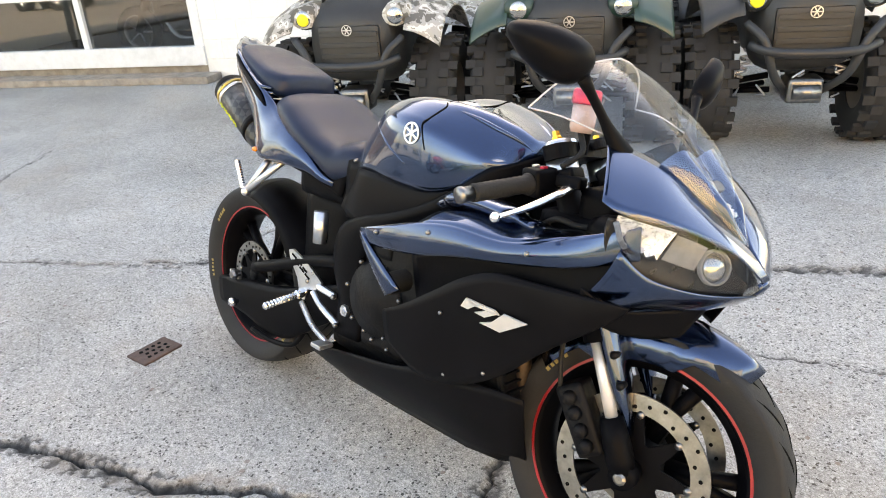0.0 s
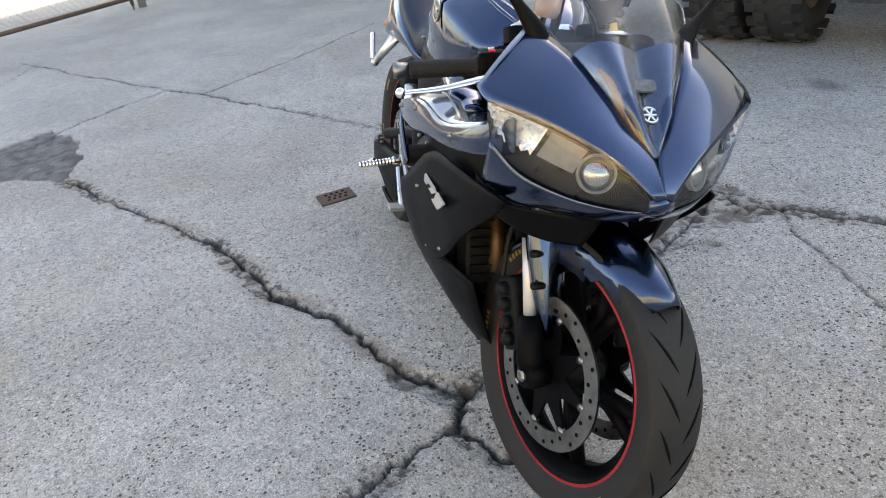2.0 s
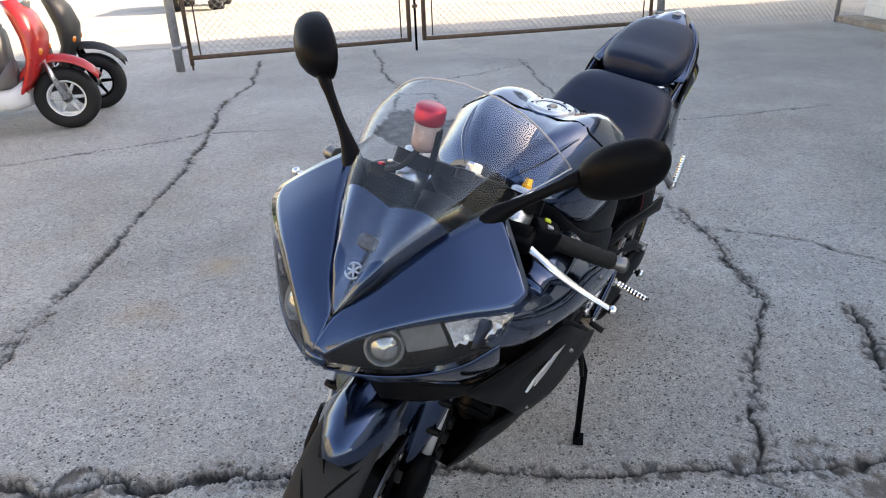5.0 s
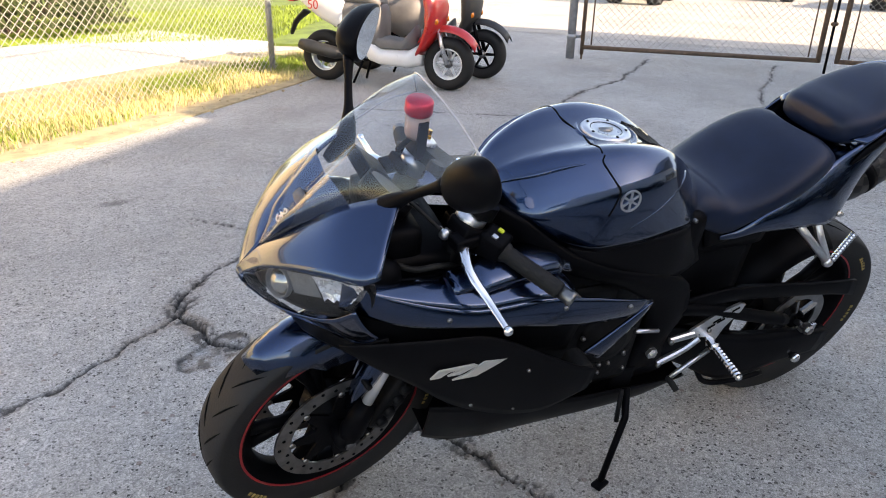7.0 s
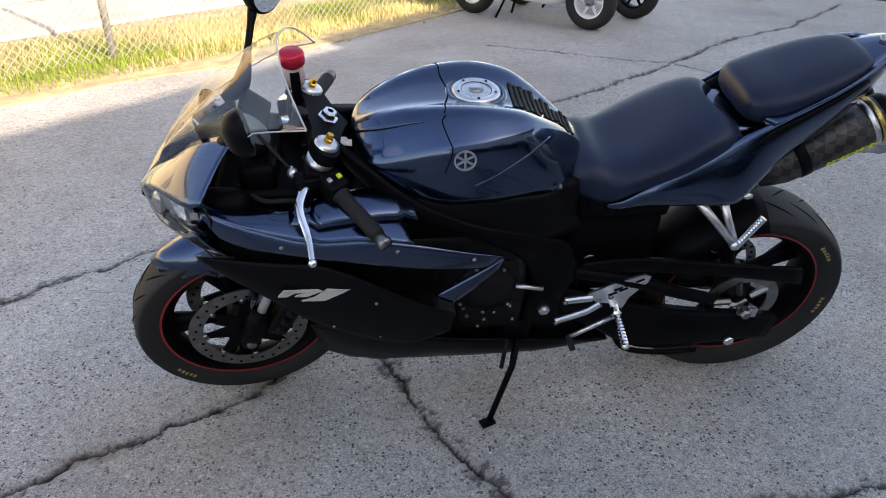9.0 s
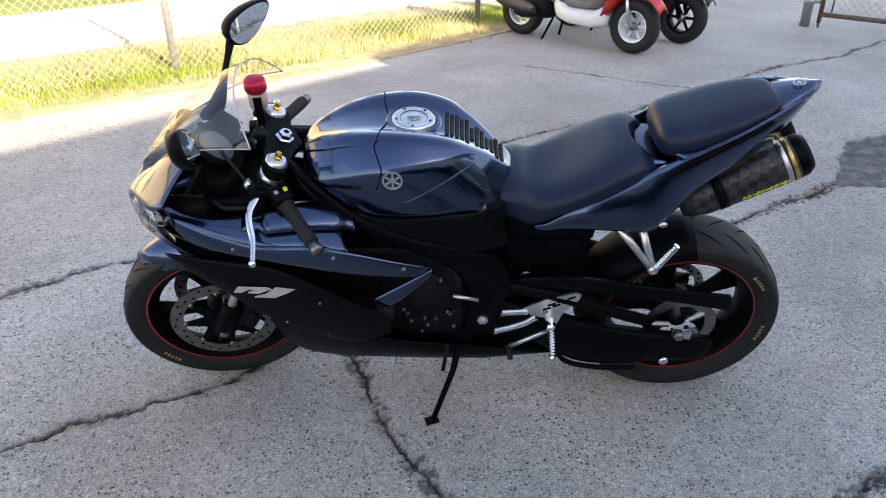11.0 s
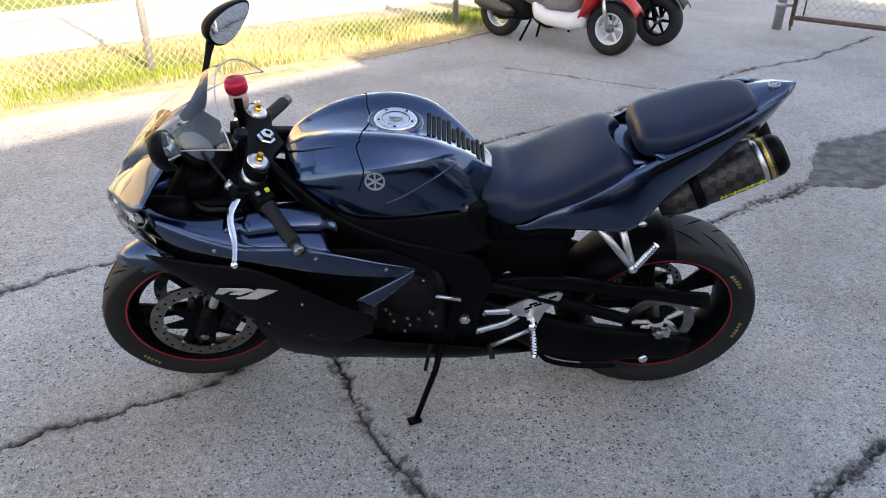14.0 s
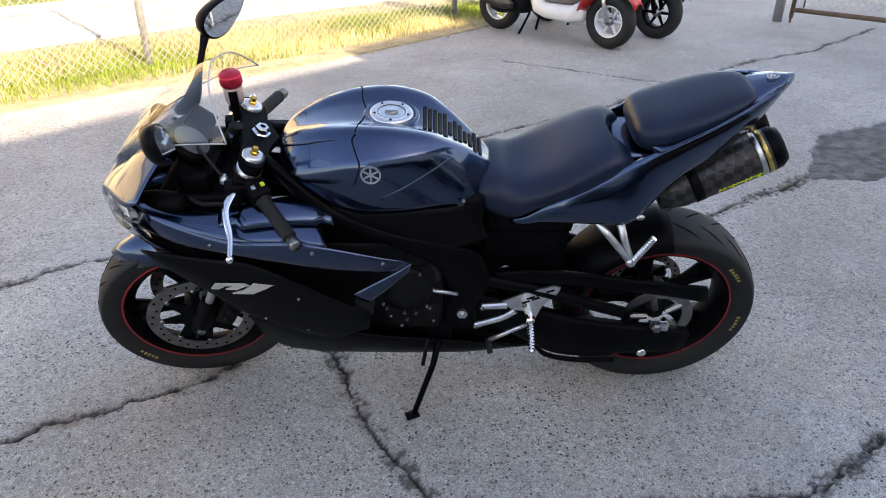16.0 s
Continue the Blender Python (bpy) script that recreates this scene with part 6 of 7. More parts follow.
    for cx, cy, r, k in ((0.13, -1.47, 0.13, 0.5), (-0.30, -1.54, 0.13, 0.55), (0.45, -1.15, 0.12, 0.25)):
        rust = np.maximum(rust, k * np.clip(1.2 - np.hypot(wx - cx, wy - cy) / r, 0, 1) * (0.6 + 1.2 * vnoise(X * 12, Y * 12, 95)).clip(0, 1))
    for cx, cy, r in ((-0.15, -1.9, 0.3), (0.3, -1.75, 0.2), (-0.55, -1.75, 0.22), (1.2, -2.42, 0.07), (-1.10, 2.03, 0.10)):
        tar = np.maximum(tar, (0.22 if r > 0.15 else 0.6) * np.clip(1.4 - np.hypot(wx - cx, (wy - cy) * 1.6) / r, 0, 1))
    dirt = np.maximum(dirt, 0.14 * np.clip((vnoise(X * 1.1, Y * 1.1, 97) + 0.5 * vnoise(X * 4, Y * 4, 98) - 0.18) / 0.2, 0, 1))
    rust = np.maximum(rust, 0.07 * np.clip((vnoise(X * 1.6 + 9, Y * 1.6, 99) + 0.5 * vnoise(X * 7, Y * 7, 96) - 0.30) / 0.15, 0, 1))
    n = nx * ny
    edge = np.zeros(X.shape, bool)
    edge[0], edge[-1], edge[:, 0], edge[:, -1] = True, True, True, True
    Z[edge] = 0
    idx = np.arange(n).reshape(nx, ny)
    quads = np.stack([idx[:-1, :-1], idx[1:, :-1], idx[1:, 1:], idx[:-1, 1:]], -1).reshape(-1, 4)
    co = np.stack([X, Y, Z], -1).reshape(-1, 3)
    F = 220.0
    far = np.array([(-F, -F, 0), (F, -F, 0), (F, F, 0), (-F, F, 0), (-F, y0, 0), (-F, y1, 0), (F, y0, 0), (F, y1, 0), (x0, -F, 0), (x1, -F, 0), (x0, F, 0), (x1, F, 0), (x0, y0, 0), (x1, y0, 0), (x0, y1, 0), (x1, y1, 0)], float)
    o = n
    fq = np.array([(0, 8, 12, 4), (8, 9, 13, 12), (9, 1, 6, 13), (4, 12, 14, 5), (13, 6, 7, 15), (5, 14, 10, 3), (14, 15, 11, 10), (15, 7, 2, 11)]) + o
    quads = np.concatenate([quads, fq])
    co = np.concatenate([co, far])
    me = bpy.data.meshes.new("ground")
    me.vertices.add(len(co))
    me.vertices.foreach_set("co", co.ravel())
    me.loops.add(quads.size)
    me.loops.foreach_set("vertex_index", quads.ravel().astype(np.int32))
    me.polygons.add(len(quads))
    me.polygons.foreach_set("loop_start", np.arange(0, quads.size, 4, dtype=np.int32))
    me.polygons.foreach_set("use_smooth", np.ones(len(quads), bool))
    me.update()
    me.validate()
    for nm, arr in (("crack", crack), ("dirt", dirt), ("tar", tar), ("rust", rust)):
        at = me.attributes.new(nm, "FLOAT", "POINT")
        at.data.foreach_set("value", np.concatenate([np.clip(arr, 0, 1).ravel(), np.zeros(len(far))]).astype(np.float32))
    me.materials.append(M["concrete"])
    ob = new("ground", me)
    return tagged(ob, "cracked weathered grey concrete with a dark asphalt patch", "ground", kind="structure")


make_ground()

# a small pierced iron cover set in the slab
cv = thing("drain_cover", "small rusty brown iron drain cover with holes", "drain cover", m=pose(-1.04, -0.345, 0.004, 0, 0, 10))
part("plate", box(B(), -0.055, 0.055, -0.075, 0.075, -0.004, 0.006, 0.004), mat("brown_iron", (0.10, 0.065, 0.055), 0.75, 0.3, var=0.4, scale=30, bump=0.3, bscale=100), cv)
bm = B()
for i in range(3):
    for j in range(4):
        lathe(bm, [(0.0001, 0.0075), (0.007, 0.0075), (0.007, 0.005)], 8, "Z", pose(-0.026 + 0.026 * i, -0.036 + 0.024 * j + (0.008 if i % 2 else 0), 0))
tagged(part("holes", bm, M["groove"], cv), kind="stuff")

# ---- far yard beyond the gate ----
# starts near the shadow edge; the paler colour stands for sunlight there
bm = B()
vs = [bm.verts.new(p) for p in ((-1.6, -3.4, 0.005), (-5.9, 1.55, 0.005), (-8.2, 5.0, 0.005), (-60, 5.0, 0.005), (-60, -60, 0.005), (6.0, -60, 0.005), (2.2, -14.0, 0.005))]
bm.faces.new(vs)
tagged(part("yard_slab", bm, M["sunlitconcrete"], None, "", False, pose(-2.4, -4.9, 0)), "concrete yard beyond the gate, sunlight put into its paler colour", "pavement", kind="structure")

# ---- shop ----
WALL = pose(-8.80, 0.72, 0, 0, 0, 33.5)


def wall_piece(name, *dims, material=None):
    return tagged(part(name, box(B(), *dims), material or M["mortar"], m=WALL), "white painted masonry wall of the shop", "wall", kind="structure")


wall_left = wall_piece("wall_left", -0.95, 0.12, 0.0, 0.3, 0, 4.2)
wall_right = wall_piece("wall_right", 3.24, 13.0, 0.0, 0.3, 0, 4.2)
wall_over = wall_piece("wall_over", 0.12, 3.24, 0.0, 0.3, 2.35, 4.2)
wall_under = wall_piece("wall_under", 0.12, 3.24, 0.02, 0.3, 0, 0.14, material=M["plinth"])
wall_side = wall_piece("wall_side", -0.95, -0.65, 0.3, 9.0, 0, 4.2)
wall_back = wall_piece("wall_back", -0.65, 13.0, 6.0, 6.3, 0, 4.2)
ceiling = tagged(part("ceiling", box(B(), -0.65, 12.9, 0.3, 6.0, 3.0, 3.1), M["brick"], m=WALL), "plain white showroom ceiling", "ceiling", kind="structure")
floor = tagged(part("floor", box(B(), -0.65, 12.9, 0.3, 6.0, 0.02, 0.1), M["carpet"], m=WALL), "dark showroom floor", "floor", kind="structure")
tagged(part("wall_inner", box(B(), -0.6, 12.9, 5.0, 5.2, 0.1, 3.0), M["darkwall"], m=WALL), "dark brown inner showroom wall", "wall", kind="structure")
win = thing("window_1", "large shop window with pale grey frames and dark showroom", "window", kind="structure", m=WALL)
for nm, d in (("sill", (0.12, 3.24, -0.03, 0.14, 0.14, 0.34)), ("head", (0.12, 3.24, 0.0, 0.12, 2.27, 2.35)), ("jamb", (0.12, 0.36, -0.01, 0.12, 0.34, 2.27)), ("jamb", (3.13, 3.24, -0.01, 0.12, 0.34, 2.27)), ("mullion", (1.77, 1.84, 0.0, 0.10, 0.34, 2.27)), ("transom", (0.36, 3.13, 0.002, 0.09, 0.86, 0.93))):
    part(nm, box(B(), *d, 0.006), M["frame"], win, "pale grey painted window frame")
for xa, xb in ((0.36, 1.77), (1.84, 3.13)):
    for za, zb in ((0.34, 0.86), (0.93, 2.27)):
        g = part("pane", box(B(), xa, xb, 0.045, 0.051, za, zb), M["shopglass"], win, "clear shop glass")
        g.visible_shadow = False
step = tagged(part("kerb", box(B(), -1.0, 3.4, -0.34, -0.032, 0, 0.075, 0.015), M["plinth"], m=WALL), "stained worn concrete ledge under the window", "kerb", kind="structure")
# unseen roof and low parapet, outlined to throw the yard's shadow edge and its step
bm = B()
ring = [(-9.67, -2.25), (-5.09, 2.65), (-3.14, 4.67), (6.0, 14.2), (0.0, 20.0), (-20.0, 8.0)]
a = [bm.verts.new((x, y, 4.25)) for x, y in ring]
b_ = [bm.verts.new((x, y, 4.5)) for x, y in ring]
bm.faces.new(a)
bm.faces.new(b_)
for k in range(len(ring)):
    bm.faces.new((a[k], a[(k + 1) % 6], b_[(k + 1) % 6], b_[k]))
tagged(part("roof", bm, M["roof"]), "flat dark roof, unseen, its deep eaves shaped to cast the yard's shade", "roof", kind="structure")
bm = B()
ring = [(-9.67, -2.25), (-5.09, 2.65), (-5.3, 2.9), (-9.9, -2.0)]
a = [bm.verts.new((x, y, 4.5)) for x, y in ring]
b_ = [bm.verts.new((x, y, 4.7)) for x, y in ring]
bm.faces.new(a)
bm.faces.new(b_)
for k in range(4):
    bm.faces.new((a[k], a[(k + 1) % 4], b_[(k + 1) % 4], b_[k]))
tagged(part("parapet", bm, M["roof"]), "low dark parapet, unseen, added for the step in the shadow edge", "parapet", kind="structure")


# ---- chain-link fences and gates ----
def mesh_wires(bm, length, z0, z1, pitch=0.075, r=0.0022):
    """Diamond mesh of crossing wires in the x, z plane."""
    h = z1 - z0
    n = int((length + h) / pitch) + 1
    for k in range(n):
        for sgn in (1, -1):
            xa = k * pitch - h
            p0, p1 = (xa, z0), (xa + h, z1)
            if xa < 0:
                p0 = (0, z0 - xa)
            if xa + h > length:
                p1 = (length, z0 + (length - xa))
            if p1[0] - p0[0] < 0.01:
                continue
            if sgn > 0:
                q0, q1 = (p0[0], sgn * r, p0[1]), (p1[0], sgn * r, p1[1])
            else:
                q0, q1 = (length - p0[0], sgn * r, p0[1]), (length - p1[0], sgn * r, p1[1])
            tube(bm, [q0, q1], r, 4, caps=False)
    return bm


def fence(name, label, a, b, height, posts, z0=0.04, rail=True, post_mat="galv", pitch=0.065, r=0.0022):
    a, b = Vector((a[0], a[1], 0)), Vector((b[0], b[1], 0))
    L = (b - a).length
    m = Matrix.Translation(a) @ pose(0, 0, 0, 0, 0, math.degrees(math.atan2(b.y - a.y, b.x - a.x)))
    f = thing(name, label, "fence", group="chain-link fences", m=m)
    w = tagged(part("wire_mesh", mesh_wires(B(), L, z0, height, pitch, r), M["wire"], f, "woven wire mesh"), kind="stuff")
    for s in posts:
        bm = tube(B(), [(s, 0.03, -0.02), (s, 0.03, height + 0.03)], 0.028, 14)
        lathe(bm, [(0.034, height + 0.02), (0.034, height + 0.04), (0.015, height + 0.065), (0.0001, height + 0.068)], 14, "Z", Matrix.Translation((s, 0.03, 0)))
        part("post", bm, M[post_mat], f, "round galvanised post", True)
    if rail:
        part("top_rail", tube(B(), [(0, 0.03, height), (L, 0.03, height)], 0.02, 10), M[post_mat], f, "", True)
    return f


fence("fence", "galvanised chain-link fence along the dry grass verge", (6.0, -0.55), (-0.23, -5.86), 1.45, (0.4, 2.4, 4.95, 8.15), r=0.0026)
fence("fence", "galvanised chain-link fence between gate and shop", (-7.82, -1.94), (-9.45, -0.05), 1.6, (2.45,))
HP = Vector((-3.56, -5.84, 0))
gp = thing("gate_post", "tall round galvanised gate post with hinge", "gate post", group="gate posts", m=pose(HP.x, HP.y, 0))
part("tube", tube(B(), [(0, 0, -0.02), (0, 0, 1.95)], 0.048, 18), M["galv"], gp, "", True)
for z in (0.22, 1.5):
    bm = B()
    lathe(bm, [(0.05, z), (0.056, z), (0.056, z + 0.05), (0.05, z + 0.05)], 18, "Z")
    box(bm, -0.13, -0.04, 0.03, 0.06, z + 0.01, z + 0.04, 0.004)
    part("hinge", bm, M["galv"], gp, "", True)
copy_thing(gp, pose(-7.82, -1.94, 0, 0, 0, 180))


def gate(a, b, label):
    a, b = Vector((a[0], a[1], 0)), Vector((b[0], b[1], 0))
    L = (b - a).length
    m = Matrix.Translation(a) @ pose(0, 0, 0, 0, 0, math.degrees(math.atan2(b.y - a.y, b.x - a.x)))
    g = thing("gate", label, "gate", group="yard gates", m=m)
    for nm, p, q, r in (("bottom_rail", (0, 0, 0.13), (L, 0, 0.13), 0.024), ("top_rail", (0, 0, 1.6), (L, 0, 1.6), 0.021), ("stile", (0, 0, 0.05), (0, 0, 1.66), 0.022), ("stile", (L, 0, 0.11), (L, 0, 1.66), 0.026)):
        part(nm, tube(B(), [p, q], r, 12), M["rusty"], g, "rusty tubular gate frame", True)
    for s in (0.1, L - 0.1):
        part("tension_bar", tube(B(), [(s, 0.0, 0.16), (s, 0.0, 1.58)], 0.008, 8), M["rusty"], g, "", True)
    tagged(part("wire_mesh", mesh_wires(B(), L, 0.13, 1.6, 0.075, 0.002), M["wire"], g, "woven wire mesh"), kind="stuff")
    # latch pieces, and feet that carry the leaf
    part("hinge_pin", tube(B(), [(0.0, 0, -0.0), (0.0, 0, 0.06)], 0.012, 8), M["rusty"], g)
    return g


GM = Vector((-5.62, -4.15, 0))
gd = (GM - HP).normalized()
gate(HP + gd * 0.13, GM - gd * 0.08, "rusty tubular chain-link gate leaf, closed")
gd2 = (Vector((-7.82, -1.94, 0)) - GM).normalized()
gate(Vector((-7.82, -1.94, 0)) - gd2 * 0.13, GM + gd2 * 0.10, "rusty tubular chain-link gate leaf, closed")
rod = thing("drop_rod", "dark steel drop rod holding the gate leaves", "drop rod", m=pose(GM.x, GM.y, 0))
part("rod", tube(B(), [(0, 0, -0.01), (0, 0, 1.1)], 0.014, 10), M["satin"], rod, "", True)
part("bracket", tube(B(), [(-0.03, 0, 0.5), (0.03, 0, 0.5)], 0.022, 10), M["rusty"], rod, "", True)

# ---- verge, walk, lawn, shrub ----
def sheet(name, pts, z, material, label, cat):
    bm = B()
    top = [bm.verts.new((x, y, z)) for x, y in pts]
    low = [bm.verts.new((x, y, -0.05)) for x, y in pts]
    bm.faces.new(top)
    for k in range(len(pts)):
        bm.faces.new((top[k], low[k], low[(k + 1) % len(pts)], top[(k + 1) % len(pts)]))
    return tagged(part(name, bm, material), label, cat, kind="structure")


edge_pts = [(9.0, 2.4), (5.2, -0.72), (2.82, -2.6), (1.97, -3.31), (1.23, -3.68), (0.75, -4.19), (0.2, -4.75), (-0.30, -5.25), (-0.62, -5.62)]
sheet("verge", edge_pts + [(-1.3, -7.3), (0.3, -7.15), (2.1, -5.65), (5.6, -2.6), (10.5, 1.6)], 0.012, M["soil"], "dry yellow grass verge with bare soil edge", "verge")
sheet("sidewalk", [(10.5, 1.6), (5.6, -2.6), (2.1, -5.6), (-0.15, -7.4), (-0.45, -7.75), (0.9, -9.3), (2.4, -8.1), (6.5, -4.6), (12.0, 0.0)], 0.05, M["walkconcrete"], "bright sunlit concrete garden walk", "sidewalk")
sheet("lawn", [(12.0, 0.0), (6.5, -4.6), (2.4, -8.1), (0.9, -9.3), (-0.45, -7.75), (-1.3, -7.3), (-3.0, -9.6), (2.0, -30), (30, -20), (25, 8)], 0.03, M["lawn"], "bright green mown lawn in the sun", "lawn")


def blades(name, label, region, count, hmin, hmax, mats, z, seed, lean=0.6, width=0.004, keep=None):
    rng = np.random.default_rng(seed)
    (ax, ay), (bx, by), (cx, cy), (dx, dy) = region
    V, Fc, mi = [], [], []
    k = 0
    while k < count:
        u, v = rng.random(2)
        x = (ax * (1 - u) + bx * u) * (1 - v) + (dx * (1 - u) + cx * u) * v
        y = (ay * (1 - u) + by * u) * (1 - v) + (dy * (1 - u) + cy * u) * v
        k += 1
        if keep and not keep(x, y, rng):
            continue
        h = hmin + (hmax - hmin) * rng.random() ** 1.6
        t, l = rng.random() * 6.283, lean * rng.random() * h
        a = rng.random() * 6.283
        w = width * (0.6 + 0.8 * rng.random())
        wx, wy = w * math.cos(t), w * math.sin(t)
        n = len(V)
        ex, ey = l * math.cos(a), l * math.sin(a)
        V += [(x - wx, y - wy, z), (x + wx, y + wy, z), (x + wx * 0.7 + ex * 0.4, y + wy * 0.7 + ey * 0.4, z + h * 0.6), (x - wx * 0.7 + ex * 0.4, y - wy * 0.7 + ey * 0.4, z + h * 0.6), (x + ex, y + ey, z + h)]
        Fc += [(n, n + 1, n + 2, n + 3), (n + 3, n + 2, n + 4)]
        q = 0 if vnoise(np.array([x * 1.3]), np.array([y * 1.3]), 5)[0] + 0.5 * (rng.random() - 0.5) > 0.02 else 1
        mi += [q, q]
    me = bpy.data.meshes.new(name)
    me.from_pydata(V, [], Fc)
    for m_ in mats:
        me.materials.append(m_)
    me.polygons.foreach_set("material_index", mi)
    return tagged(new(name, me), label, "grass", kind="stuff")


def verge_keep(x, y, rng):
    d = line_dist(np.array([x]), np.array([y]), edge_pts)[0]
    return rng.random() < min(1, max(0.02, (d - 0.06) / 0.5))


blades("verge_grass", "sparse straw-yellow grass with green tufts", ((5.6, -0.45), (-0.62, -5.65), (-1.2, -7.2), (5.7, -2.6)), 42000, 0.025, 0.09, [M["straw"], M["grass"]], 0.012, 3, 1.0, 0.0035, verge_keep)
blades("lawn_grass", "short bright green lawn grass", ((2.4, -8.2), (-0.5, -7.9), (-3.0, -12.5), (4.5, -11.5)), 16000, 0.03, 0.07, [M["grass"], M["grass"]], 0.03, 4, 0.6, 0.006)
# pebbles and litter at the verge
bm = B()
for k in range(160):
    t = random.random()
    i = random.randrange(len(edge_pts) - 1)
    p, q = edge_pts[i], edge_pts[i + 1]
    x, y = p[0] + (q[0] - p[0]) * t + random.uniform(-0.1, 0.2), p[1] + (q[1] - p[1]) * t + random.uniform(-0.2, 0.05)
    bmesh.ops.create_icosphere(bm, subdivisions=1, radius=random.uniform(0.004, 0.012), matrix=pose(x, y, 0.012, random.uniform(0, 90), random.uniform(0, 90)) @ Matrix.Diagonal((1.4, 1, 0.7, 1)))
tagged(part("verge_pebbles", bm, M["soil"]), "small pebbles and clods along the verge", "pebbles", kind="stuff")


def shrub(m, w, d, h, count, seed):
    rng = random.Random(seed)
    s = thing("shrub", "dense rounded evergreen shrub behind the fence", "shrub", m=m)
    bm = B()
    for k in range(9):
        a = rng.uniform(0, 6.28)
        tube(bm, smooth_pts([(0.05 * math.cos(a), 0.05 * math.sin(a), 0), (0.3 * w * math.cos(a), 0.3 * d * math.sin(a), 0.4 * h), (0.45 * w * math.cos(a), 0.45 * d * math.sin(a), 0.75 * h)], 3), [0.02] * 4 + [0.01] * 3, 5)
    part("stems", bm, M["twig"], s)
    V, Fc = [], []
    for k in range(count):
        a, e = rng.uniform(0, 6.283), rng.uniform(-0.2, 1.57)
        rr = rng.uniform(0.72, 1.02) * (1 + 0.12 * math.sin(3 * a + 2 * e) + 0.08 * math.sin(7 * a))
        p = Vector((0.5 * w * rr * math.cos(a) * math.cos(e), 0.5 * d * rr * math.sin(a) * math.cos(e), 0.12 * h + 0.86 * h * rr * max(0.0, math.sin(e))))
        q = Euler((rng.uniform(0, 6.28), rng.uniform(0, 6.28), rng.uniform(0, 6.28))).to_matrix()
        l = rng.uniform(0.02, 0.042)
        n = len(V)
        V += [tuple(p + q @ Vector(v)) for v in ((-l, 0, 0), (0, -0.4 * l, 0.004), (l, 0, 0), (0, 0.4 * l, 0.004))]
        Fc.append((n, n + 1, n + 2, n + 3))
    me = bpy.data.meshes.new("leaves")
    me.from_pydata(V, [], Fc)
    me.materials.append(M["leaf"])
    ob = new("leaves", me)
    ob.parent = s
    tagged(ob, "small dull green leaves", kind="stuff")
    return s


shrub(pose(2.5, -9.3, 0.03), 2.6, 1.8, 1.5, 30000, 1)


